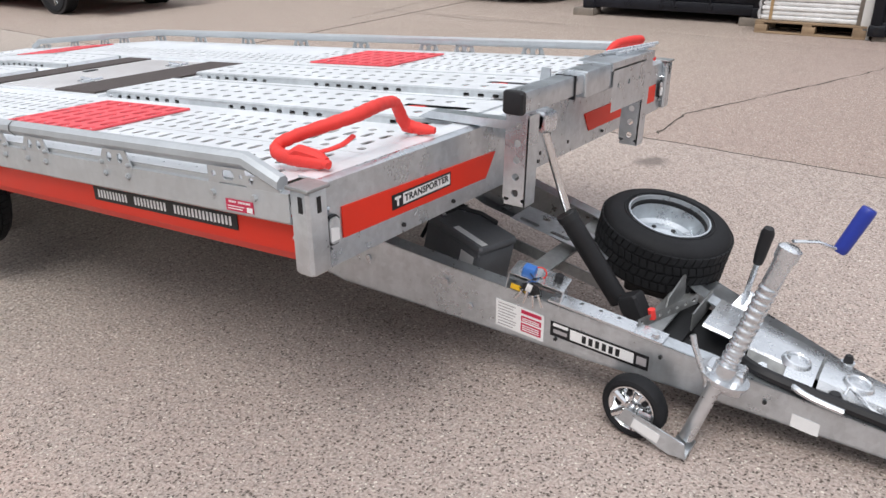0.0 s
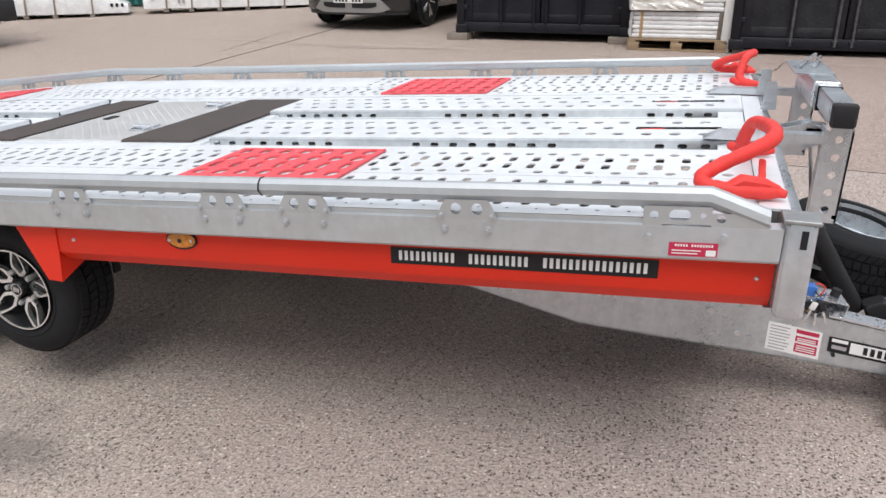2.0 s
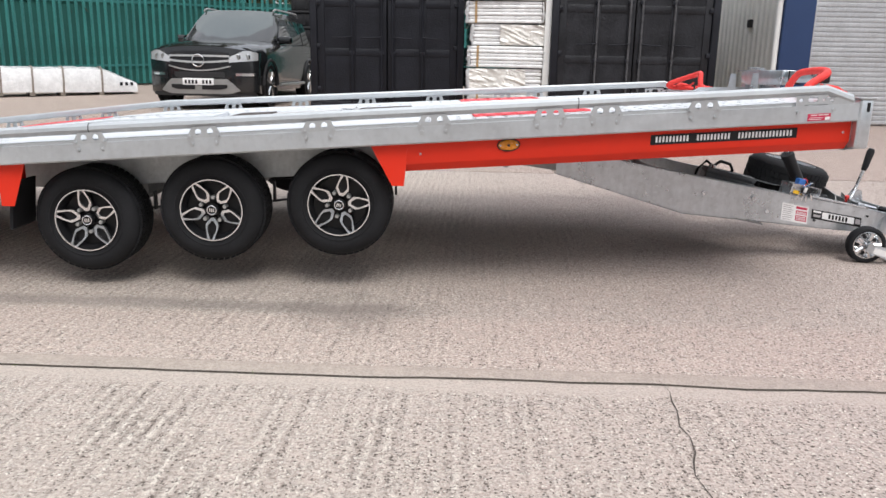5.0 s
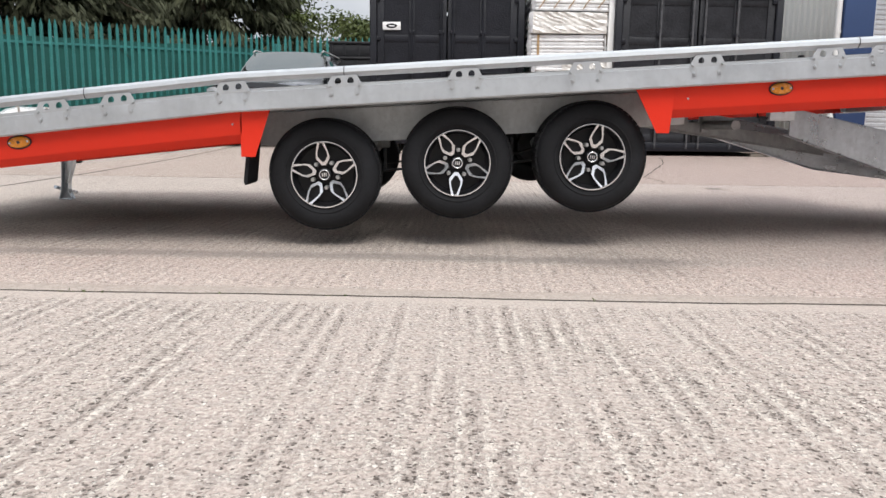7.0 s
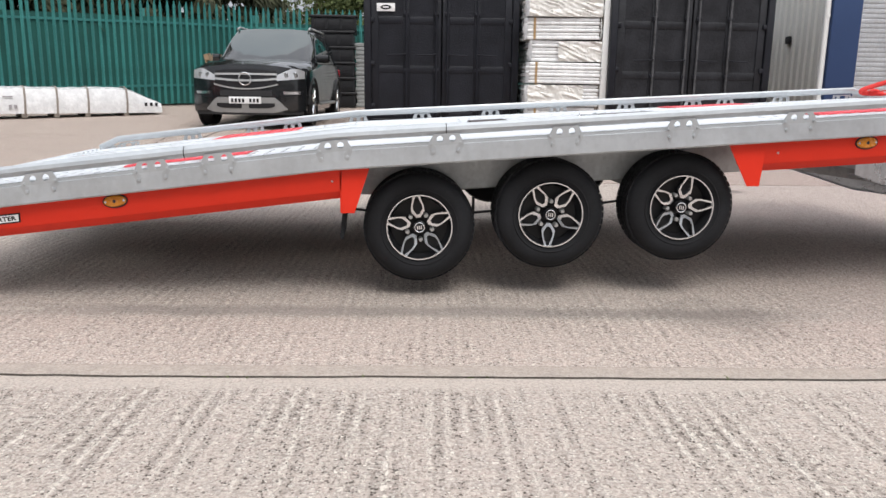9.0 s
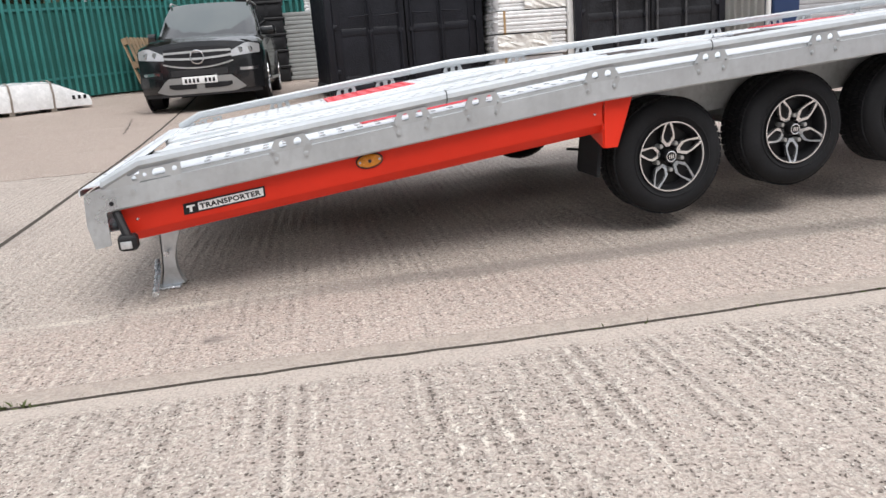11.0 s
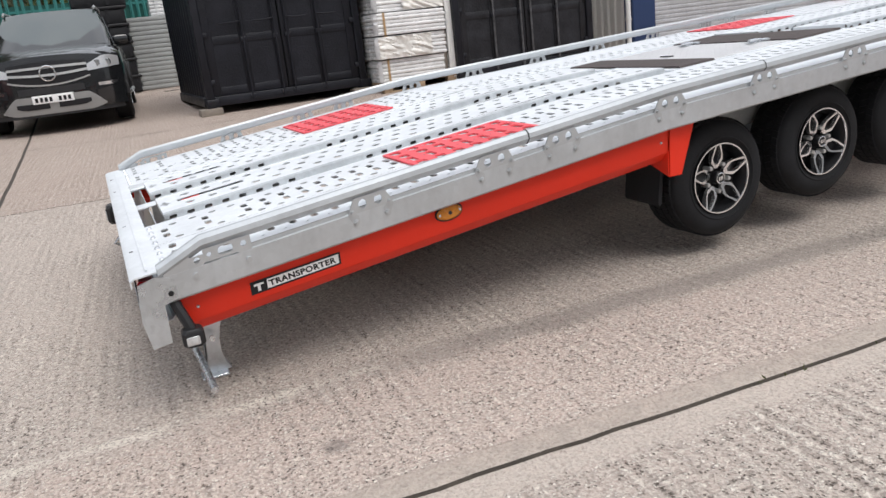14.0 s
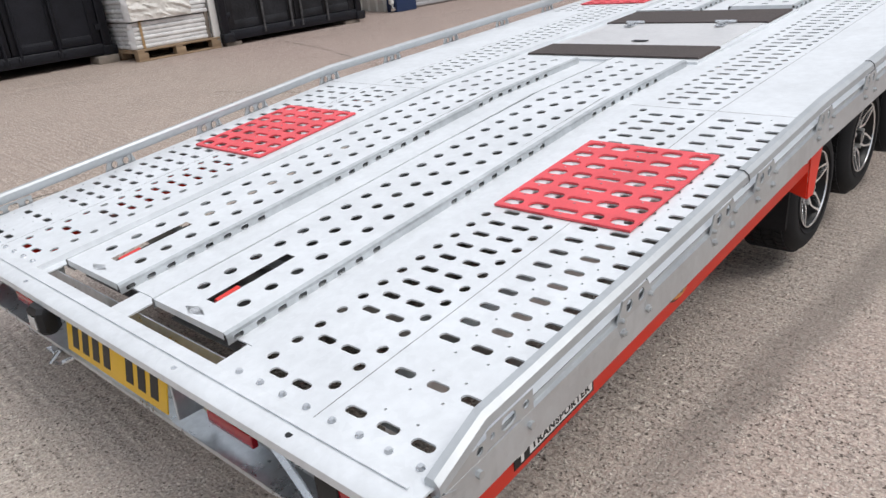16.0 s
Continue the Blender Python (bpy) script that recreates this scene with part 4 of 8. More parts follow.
build_ramp(-2.410, -0.27, 0.658, 0.988, -2.255)
build_ramp(-2.418, -0.28, 1.147, 1.477, -2.260)
build_ramp(0.86, 2.545, 0.655, 0.985, 2.34)
build_ramp(0.80, 2.555, 1.145, 1.475, 2.35)

def build_pad(x0, x1, y0, y1):
    P = lambda x, y, d: on_deck(x, y, DECK + 0.008 - d)
    s = Shape()
    n = 7
    w = (x1 - x0) / n
    for i in range(n):
        a = x0 + i * w
        m = 5
        h = (y1 - y0) / m
        for j in range(m):
            b = y0 + j * h
            k = (0.024, 0.074) if j == 2 else (0.036, 0.060)
            pierced(s, a, a + w, b, b + h, slot(a + w / 2, b + h / 2, *k, n=20), P, 0.006)
    for (a, b) in (((x0, y0), (x1, y0)), ((x1, y0), (x1, y1)), ((x1, y1), (x0, y1)), ((x0, y1), (x0, y0))):
        s.add([P(*a, 0), P(*b, 0), P(*b, 0.006), P(*a, 0.006)], [(0, 1, 2, 3)])
    s.weld = True
    pad = part("grip_pad", s, M_RED_PAD, trailer, "red perforated wheel grip pad", smooth=None)
    r = Shape()
    for i in range(n + 1):
        for j in range(3):
            c = Vector(on_deck(x0 + 0.012 + i * (x1 - x0 - 0.024) / n, y0 + 0.045 + j * (y1 - y0 - 0.09) / 2, DECK + 0.008))
            r.tube([c, c + Vector((0, 0, 0.0015))], 0.0028, 6)
    tagged(part("rivets", r, M_ZINC, pad), kind="stuff")


for x0, x1 in ((-1.66, -1.19), (1.09, 1.57)):
    build_pad(x0, x1, 0.115, 0.515)
    build_pad(x0, x1, 2 * YC - 0.530, 2 * YC - 0.10)

# centre hatch of tread plate between two grip mats
for x0, x1 in ((-0.20, 0.0), (0.50, 0.80)):
    s = Shape()
    s.sheet([(0.640, DECK - 0.004), (0.646, DECK + 0.003), (1.474, DECK + 0.003), (1.480, DECK - 0.004)], [x0, x1], lambda t, p, q: on_deck(t, p, q), -0.006)
    part("grip_mat", s, M_MAT, trailer, "dark brown rough grip mat strip")
s = Shape()
s.sheet([(0.63, DECK - 0.006), (1.49, DECK - 0.006)], [-0.24, 0.84], lambda t, p, q: on_deck(t, p, q), -0.012)
part("hatch_base", s, M_GALV_DECK, trailer)
s = Shape()
s.box((0.012, 0.66, 0), (0.488, 1.46, 0.004))
s.v = [on_deck(x, y, DECK - 0.0055 + z) for x, y, z in s.v]
for i in range(22):
    for j in range(36):
        cx, cy = 0.025 + i * 0.0212, 0.675 + j * 0.0222
        a = 0.75 if (i + j) % 2 else -0.75
        dx, dy = 0.0055 * math.cos(a), 0.0055 * math.sin(a)
        q = [(cx - dx, cy - dy, 0.0), (cx + dy * 0.3, cy - dx * 0.3, 0.0), (cx + dx, cy + dy, 0.0), (cx - dy * 0.3, cy + dx * 0.3, 0.0), (cx, cy, 0.0009)]
        s.add([on_deck(x, y, DECK - 0.0014 + z) for x, y, z in q], [(0, 1, 4), (1, 2, 4), (2, 3, 4), (3, 0, 4)])
hatch = part("hatch", s, M_TREAD, trailer, "tread-plate hatch cover", smooth=None)
for cx, cy in ((0.43, 0.83), (0.43, 1.30)):
    g = Shape()
    g.box((-0.035, -0.022, 0), (0.035, 0.022, 0.004), cut=0.001)
    g.tube([(-0.03, 0.0, 0.012), (0.045, 0.0, 0.012)], 0.008, 8)
    g.tube([(0.05, -0.05, 0.012), (0.05, 0.05, 0.012)], 0.006, 8)
    part("hatch_latch", g, M_ZINC, hatch, m=Matrix.Translation(on_deck(cx, cy, DECK)))
g = Shape()
g.box((-0.016, -0.035, 0.0), (0.016, 0.035, 0.003), cut=0.001)
part("hatch_grip", g, M_BLACK, hatch, m=Matrix.Translation(on_deck(0.09, 1.06, DECK)))


# wheels: ten-inch alloys with five looped spokes, low commercial tyres
def tyre_shape(r=0.219, w=0.19, rim=0.125):
    s = Shape()
    prof = [(rim, 0.012), (rim + 0.012, 0.004), (rim + 0.032, -0.004), (r - 0.035, -0.002), (r - 0.014, 0.010), (r - 0.004, 0.026)]
    prof += [(q, w - h) for q, h in prof[::-1]]
    s.lathe([p for p in prof], 56, close=True)
    # raised rib on the wall
    s.lathe([(rim + 0.022, -0.004), (rim + 0.024, -0.0062), (rim + 0.027, -0.0062), (rim + 0.029, -0.004)], 56, close=True)
    return s.mesh("tyre", 40)


def tread_shape(r=0.219):
    """Tread ribs cut by zigzag sipes."""
    s = Shape()
    n = 52
    for row, (a, b) in enumerate(((0.028, 0.056), (0.062, 0.091), (0.099, 0.128), (0.134, 0.162))):
        for k in range(n):
            t0 = 2 * math.pi * (k + 0.5 * (row % 2)) / n
            t1 = t0 + 2 * math.pi / n * 0.84
            sk = 0.035 if row % 2 else -0.035
            vs = []
            for rr in (r - 0.006, r + 0.003):
                for t, y in ((t0, a), (t1, a), (t1 + sk, b), (t0 + sk, b)):
                    vs.append((rr * math.cos(t), y, rr * math.sin(t)))
            s.add(vs, [(4, 5, 6, 7), (0, 1, 5, 4), (1, 2, 6, 5), (2, 3, 7, 6), (3, 0, 4, 7)])
    return s.mesh("tread", 40)


def loop_outline(r0, r1, wide, angle, tip=0.36):
    """A long angular loop between two radii, narrow at the hub and at the rim."""
    out = [(r0, 0.30 * wide), (r0 + 0.30 * (r1 - r0), wide), (r0 + 0.52 * (r1 - r0), 0.93 * wide), (r1, tip * wide)]
    out = out + [(x, -y) for x, y in out[::-1]]
    return [(x * math.cos(angle) - y * math.sin(angle), x * math.sin(angle) + y * math.cos(angle)) for x, y in out]


def wheel_meshes():
    barrel = Shape()
    barrel.lathe([(0.134, 0.0), (0.135, 0.006), (0.130, 0.016), (0.126, 0.030), (0.122, 0.15), (0.140, 0.178), (0.136, 0.178), (0.117, 0.15), (0.119, 0.030), (0.128, 0.012), (0.133, 0.002)], 48, close=True)
    barrel.lathe([(0.0, 0.055), (0.119, 0.052), (0.119, 0.060), (0.0, 0.063)], 40)
    for k in range(5):
        t = 2 * math.pi * k / 5 + math.pi / 2
        o = loop_outline(0.040, 0.128, 0.022, t)
        barrel.prism([(x, z) for x, z in o], 0.034, 0.052, "y")
    lip = Shape()
    lip.lathe([(0.1365, 0.000), (0.1370, -0.003), (0.1322, -0.003), (0.1308, 0.001)], 56, close=True)
    spokes = []
    for k in range(5):
        t = 2 * math.pi * k / 5 + math.pi / 2
        o, i = loop_outline(0.038, 0.133, 0.0285, t, 0.50), loop_outline(0.053, 0.1300, 0.0200, t, 0.26)
        n = len(o)
        s = Shape()
        vs = []
        for pts, dy in ((o, 0.0), (i, 0.0), (o, 0.014), (i, 0.014)):
            vs += [(x, 0.022 - 0.022 * (math.hypot(x, z) - 0.044) / 0.09 + dy, z) for x, z in pts]
        fs = []
        for a in range(n):
            b = (a + 1) % n
            fs += [(a, b, n + b, n + a), (2 * n + a, 2 * n + b, b, a), (n + a, n + b, 3 * n + b, 3 * n + a)]
        s.add(vs, fs)
        spokes.append(s.mesh("spoke", 30))
    cap = Shape()
    cap.lathe([(0.0, 0.004), (0.021, 0.004), (0.025, 0.008), (0.026, 0.03), (0.0, 0.03)], 28)
    badge = Shape()
    badge.lathe([(0.0175, 0.0030), (0.0195, 0.0022), (0.0215, 0.0030), (0.0195, 0.006)], 28, close=True)
    for dx in (-0.008, 0.0, 0.008):
        badge.box((dx - 0.0022, 0.002, -0.008), (dx + 0.0022, 0.005, 0.008))
    nut = Shape()
    nut.lathe([(0.0, 0.012), (0.0075, 0.013), (0.009, 0.018), (0.009, 0.05), (0.0, 0.05)], 6)
    drum = Shape()
    drum.lathe([(0.0, 0.08), (0.085, 0.08), (0.09, 0.09), (0.09, 0.20), (0.0, 0.21)], 28)
    squeeze = Matrix.Diagonal((0.955, 1, 0.955, 1))
    rim_parts = dict(barrel=barrel.mesh("rim", 35), lip=lip.mesh("rim_lip", 35), cap=cap.mesh("hub_cap", 35), badge=badge.mesh("hub_badge", 35))
    for me in (*rim_parts.values(), *spokes):
        me.transform(squeeze)
    return dict(rim_parts, tyre=tyre_shape(), tread=tread_shape(), spokes=spokes, nut=nut.mesh("wheel_nut", 30), drum=drum.mesh("brake_drum", 35))


WM = wheel_meshes()


def build_wheel(m):
    w = part("wheel", WM["barrel"], M_ALLOY_DARK, trailer, "black and polished alloy wheel with low tyre", m=m)
    part("tyre", WM["tyre"], M_RUBBER, w)
    tagged(part("tread", WM["tread"], M_RUBBER, w), kind="stuff")
    part("rim_lip", WM["lip"], M_ALLOY, w)
    for sp in WM["spokes"]:
        part("spoke", sp, M_ALLOY, w, "polished alloy loop spoke")
    part("hub_cap", WM["cap"], M_ALLOY_DARK, w)
    part("hub_badge", WM["badge"], M_ALLOY, w)
    for k in range(5):
        t = 2 * math.pi * (k + 0.5) / 5 + math.pi / 2
        part("wheel_nut", WM["nut"], M_SILVER, w, m=Matrix.Translation((0.052 * math.cos(t), 0, 0.052 * math.sin(t))))
    part("brake_drum", WM["drum"], M_BLACK_MET, w)


for k, (wx, wz) in enumerate(((-0.523, 0.290), (0.0, 0.341), (0.532, 0.371))):
    turn = (-6, 184, 12)[k]
    build_wheel(Matrix.Translation((wx, 0.070, wz)) @ Matrix.Rotation(radians(turn), 4, "Y"))
    build_wheel(Matrix.Translation((wx, 2 * YC - 0.070, wz)) @ Matrix.Rotation(math.pi, 4, "Z") @ Matrix.Rotation(radians(turn + 20), 4, "Y"))
    s = Shape()
    s.tube([(wx + 0.02, 0.26, wz + 0.02), (wx + 0.02, 2 * YC - 0.26, wz + 0.02)], 0.036, 6)
    part("axle", s, M_GALV_DULL, trailer)
    for side in (0, 1):
        s = Shape()
        y = mirror(0.30, side)
        s.tube([(wx + 0.13, y, wz + 0.10), (wx + 0.02, y, wz + 0.01)], [0.030, 0.040], 8)
        s.box((wx + 0.09, y - 0.035, wz + 0.06), (wx + 0.17, y + 0.035, wz + 0.16), cut=0.006)
        part("suspension_arm", s, M_GALV_DULL, trailer)
        s = Shape()
        s.box((wx + 0.225, mirror(0.245, side) - 0.012, wz + 0.02), (wx + 0.235, mirror(0.245, side) + 0.012, wz + 0.10))
        part("bump_stop", s, M_BLACK_MET, trailer)
# brake cables sagging between the axles
for y in (0.42, 1.2):
    s = Shape()
    s.tube([(-0.8, y, 0.31), (-0.5, y, 0.27), (-0.2, y, 0.30), (0.1, y, 0.31), (0.36, y, 0.345), (0.5, y, 0.39)], 0.006, 6)
    part("brake_cable", s, M_BLACK, trailer)
for xx in (-2.1, -1.5, -1.0, 1.1, 1.7, 2.2):
    s = Shape()
    s.box((xx - 0.02, 0.06, base_z(xx) - 0.03), (xx + 0.02, 2 * YC - 0.06, base_z(xx) + 0.045))
    part("cross_member", s, M_GALV_DULL, trailer)

# writing on the red sides, as bars of its size
def on_side(x, h, d):
    return (x, -0.0012 - d, base_z(x) + h)


def sticker(name, x0, x1, h0, h1, material, label=""):
    s = Shape()
    s.add([on_side(x, h, d) for d in (0, 0.0012) for x, h in ((x0, h0), (x1, h0), (x1, h1), (x0, h1))], [(0, 1, 2, 3), (4, 5, 6, 7), (0, 1, 5, 4), (1, 2, 6, 5), (2, 3, 7, 6), (3, 0, 4, 7)])
    return part(name, s, material, trailer, label)


st = sticker("maker_sticker", 1.795, 2.382, -0.060, -0.020, M_STICK_BLACK, "black sticker with white lettering bars")
lettering(st, 40, 1.812, 2.364, -0.051, -0.028, lambda x, h, d: on_side(x, h, 0.0013 + d), M_STICK_WHITE, (10, 11, 22, 23), 0.55)
st = sticker("model_sticker", -2.268, -2.008, -0.070, -0.034, M_STICK_BLACK, "black and white model sticker")
s = Shape()
s.add([on_side(x, h, 0.0016) for x, h in ((-2.222, -0.065), (-2.014, -0.065), (-2.014, -0.039), (-2.222, -0.039))], [(0, 1, 2, 3)])
part("sticker_field", s, M_STICK_WHITE, st)
writing("TRANSPORTER", 0.0175, 0.196, Matrix.Translation(on_side(-2.216, -0.061, 0.0016)) @ Matrix.Rotation(math.atan(-0.117), 4, "Y") @ Matrix.Rotation(radians(90), 4, "X"), M_STICK_BLACK, st)
lettering(st, 1, -2.262, -2.228, -0.048, -0.042, lambda x, h, d: on_side(x, h, 0.002 + d), M_STICK_WHITE, (), 0.8)
lettering(st, 1, -2.262, -2.228, -0.064, -0.048, lambda x, h, d: on_side(x, h, 0.002 + d), M_STICK_WHITE, (), 0.25)


def on_channel(x, h, d):
    return (x, -0.0396 - d, base_z(x) + h)


s = Shape()
s.add([on_channel(x, h, d) for d in (0, 0.001) for x, h in ((2.398, 0.006), (2.488, 0.006), (2.488, 0.034), (2.398, 0.034))], [(0, 1, 2, 3), (4, 5, 6, 7), (0, 1, 5, 4), (1, 2, 6, 5), (2, 3, 7, 6), (3, 0, 4, 7)])
st = part("small_sticker", s, M_STICK_RED, trailer, "crimson sticker with pale print")
lettering(st, 14, 2.408, 2.480, 0.026, 0.031, lambda x, h, d: on_channel(x, h, 0.0012 + d), M_STICK_WHITE, (5,), 0.6)
lettering(st, 1, 2.404, 2.458, 0.017, 0.019, lambda x, h, d: on_channel(x, h, 0.0012 + d), M_STICK_WHITE, (), 1.0)
lettering(st, 1, 2.404, 2.452, 0.011, 0.013, lambda x, h, d: on_channel(x, h, 0.0012 + d), M_STICK_WHITE, (), 1.0)
lettering(st, 1, 2.466, 2.486, 0.008, 0.020, lambda x, h, d: on_channel(x, h, 0.0012 + d), M_STICK_WHITE, (), 0.9)

# ---- trailer front: corner posts, cross beam, winch frame ----
for side in (0, 1):
    Y = lambda y: mirror(y, side)
    s = Shape()
    ya, yb = sorted((Y(-0.041), Y(0.022)))
    # hollow post with two slots near its top
    s.box((2.600, ya, 0.652), (2.655, yb, 0.846), cut=0.007)
    post = part("corner_post", s, M_GALV, trailer, "galvanised corner post")
    s = Shape()
    s.box((2.594, ya - 0.004, 0.844), (2.660, yb + 0.004, 0.852), cut=0.002)
    part("post_cap", s, M_GALV_DULL, post)
    for c in ((2.634, Y(-0.0415), 0.815),):
        s = Shape()
        s.box((c[0] - 0.006, min(c[1], c[1]) - 0.0008, c[2] - 0.018), (c[0] + 0.006, c[1] + 0.0008, c[2] + 0.018))
        part("post_slot", s, M_STICK_BLACK, post)
    s = Shape()
    s.box((2.6545, Y(-0.008) - 0.006, 0.794), (2.6558, Y(-0.008) + 0.006, 0.830))
    part("post_slot", s, M_STICK_BLACK, post)
    # white front marker lamp: a long octagon let into the beam
    oct_ = lambda w, h, c: [(Y(0.043) + p, 0.736 + q) for p, q in ((-w + c, -h), (w - c, -h), (w, -h + c), (w, h - c), (w - c, h), (-w + c, h), (-w, h - c), (-w, -h + c))]
    lamp = part("front_marker", Shape().prism(oct_(0.0200, 0.034, 0.009), 2.636, 2.6445, "x"), M_BLACK, trailer, "white front marker lamp in a black bezel")
    part("lens", Shape().prism(oct_(0.0165, 0.0300, 0.008), 2.640, 2.6480, "x"), M_CLEARLENS, lamp)
    part("reflector", Shape().prism([(Y(0.043) - 0.013, 0.712), (Y(0.043) + 0.013, 0.712), (Y(0.043) + 0.013, 0.740), (Y(0.043) - 0.013, 0.746)], 2.6470, 2.6486, "x"), M_STICK_WHITE, lamp)
    for z in (0.690, 0.785):
        part("rivet", Shape().tube([(2.636, Y(0.036), z), (2.6445, Y(0.036), z)], [0.007, 0.004], 8), M_ZINC, lamp)
s = Shape()
s.sheet([(2.612, 0.850), (2.622, 0.850), (2.634, 0.844), (2.634, 0.646), (2.590, 0.640)], [0.022, 2 * YC - 0.022], lambda t, p, q: (p, t, q), -0.005)
beam = part("front_beam", s, M_GALV, trailer, "folded galvanised front cross beam")
s = Shape()
s.sheet([(2.557, 0.849), (2.612, 0.850)], [0.034, 2 * YC - 0.034], lambda t, p, q: (p, t, q), -0.005)
s.sheet([(2.480, 0.836), (2.556, 0.841)], [0.582, 2 * YC - 0.582], lambda t, p, q: (p, t, q), -0.005)
part("front_sheet", s, M_GALV_DECK, trailer, "plain bright galvanised front deck sheet")
for y0, y1 in ((0.080, 0.735), (1.335, 1.70), (1.90, 2.03)):
    ya, yb = (y0, y1 - 0.050) if y0 < 0.09 else (y0 + (0.045 if y0 < 1.5 else 0.0), y1)
    s = Shape().prism([(ya, 0.692 + (0.012 if y0 < 0.09 else 0.0)), (yb, 0.692), (y1, 0.760), (y0, 0.760 + (0.018 if y0 < 0.09 else 0.0))], 2.6345, 2.6375, "x")
    part("red_panel", s, M_RED, beam, "red painted infill panel")
s = Shape()
s.box((2.6378, 0.255, 0.718), (2.6388, 0.505, 0.756))
st = part("model_sticker", s, M_STICK_BLACK, trailer, "black and white model sticker")
s = Shape()
s.box((2.6389, 0.298, 0.723), (2.6392, 0.500, 0.751))
part("sticker_field", s, M_STICK_WHITE, st)
writing("TRANSPORTER", 0.0185, 0.190, Matrix.Translation((2.6393, 0.304, 0.728)) @ Matrix.Rotation(radians(90), 4, "Z") @ Matrix.Rotation(radians(90), 4, "X"), M_STICK_BLACK, st)
lettering(st, 1, 0.262, 0.292, 0.742, 0.749, lambda y, z, d: (2.6390 + d, y, z), M_STICK_WHITE, (), 0.8)
lettering(st, 1, 0.262, 0.292, 0.725, 0.742, lambda y, z, d: (2.6390 + d, y, z), M_STICK_WHITE, (), 0.25)
for y in (0.30, 0.52, 0.88, 1.0, 1.5, 1.8):
    s = Shape()
    s.tube([(2.634, y, 0.668), (2.641, y, 0.668)], 0.006, 6)
    part("bolt", s, M_BLACK_MET, beam)

winch = part("winch_frame", Shape().box((2.737, 0.612, 0.909), (2.793, 1.53, 0.966), cut=0.004), M_GALV, trailer, "galvanised winch frame of box beam and pierced uprights")
part("end_cap", Shape().box((2.735, 0.596, 0.907), (2.795, 0.622, 0.968), cut=0.006), M_BLACK, winch, "black plastic end cap")
for y, sg in ((0.630, -1), (1.440, 1)):
    s = Shape()
    P = lambda x, z, d: (x - 0.06 * (0.90 - z) * 0.35, y + d, z)
    strip(s, 2.745, 2.790, 0.0, 0.01, 0.1, None, lambda a, b, d: P(a, 0.895 + b, d))
    for k in range(5):
        z0 = 0.662 + 0.0466 * k
        pierced(s, 2.735, 2.800, z0, z0 + 0.0466, slot(2.7675, z0 + 0.0233, 0.021, 0.021), P, 0.005)
    pierced(s, 2.735, 2.800, 0.650, 0.662, None, P, 0.005)
    s.weld = True
    s.sheet([(2.800, y), (2.800, y + 0.055)], [0.650, 0.902], lambda t, p, q: (p - 0.06 * (0.90 - t) * 0.35, q, t), 0.005)
    s.sheet([(2.735, y), (2.735, y + 0.045)], [0.665, 0.902], lambda t, p, q: (p - 0.06 * (0.90 - t) * 0.35, q, t), 0.005)
    part("upright", s, M_GALV, winch, "pierced galvanised upright")
    s = Shape()
    s.prism([(2.44, 0.852), (2.76, 0.858), (2.76, 0.882), (2.48, 0.874)], y + 0.002, y + 0.050, "y")
    part("stay_arm", s, M_GALV, winch)
s = Shape()
P = lambda y, z, d: (2.806 - d, y, z)
for k, h in enumerate((0.014, 0.018, 0.014)):
    pierced(s, 1.15 + 0.09 * k, 1.24 + 0.09 * k, 0.82, 0.955, slot(1.195 + 0.09 * k, 0.90, h, h), P, 0.004)
s.weld = True
part("winch_plate", s, M_GALV, winch)
part("sleeve", Shape().box((2.729, 0.965, 0.896), (2.801, 1.455, 0.972), cut=0.004), M_GALV, winch, "galvanised sliding sleeve")
part("beam_gap", Shape().box((2.733, 0.900, 0.900), (2.797, 0.906, 0.968)), M_STICK_BLACK, winch)
part("top_cover", Shape().prism([(2.690, 0.975), (2.806, 0.975), (2.806, 0.950), (2.802, 0.950), (2.802, 0.971), (2.690, 0.971)], 1.14, 1.50, "y"), M_GALV, winch, "folded galvanised top cover")
part("rope_guide", Shape().tube([(2.72, 1.28, 0.984), (2.79, 1.56, 0.992)], 0.006, 8), M_ZINC, winch)
part("rope_guide", Shape().tube([(2.76, 1.28, 0.984), (2.80, 1.50, 0.990)], 0.006, 8), M_ZINC, winch)
for y in (0.800, 0.866):
    part("ram_bracket", Shape().prism([(2.634, 0.780), (2.690, 0.790), (2.748, 0.830), (2.752, 0.862), (2.720, 0.882), (2.634, 0.858)], y, y + 0.006, "y"), M_GALV, winch)
for y, z in ((0.95, 0.80), (0.93, 0.73), (1.02, 0.69), (1.08, 0.74), (0.98, 0.745), (1.22, 0.685)):
    part("punched_hole", Shape().tube([(2.6335, y, z), (2.6350, y, z)], 0.007, 10), M_STICK_BLACK, beam)
for y in (1.05, 1.36):
    part("eye_plate", Shape().prism([(2.60, 0.87), (2.645, 0.87), (2.640, 0.955), (2.610, 0.955)], y, y + 0.006, "y"), M_GALV, winch)

def smooth_path(pts, n=6):
    out = []
    p = [Vector(q) for q in pts]
    for i in range(len(p) - 1):
        a, b, c, d = p[max(i - 1, 0)], p[i], p[i + 1], p[min(i + 2, len(p) - 1)]
        for k in range(n):
            t = k / n
            out.append(0.5 * ((2 * b) + (c - a) * t + (2 * a - 5 * b + 4 * c - d) * t * t + (3 * b - a - 3 * c + d) * t ** 3))
    return out + [p[-1]]


# ---- drawbar: converging beams, overrun cover, coupling gear ----
def bar_y(x):
    return 0.719 + 0.175 * (x - 2.862)


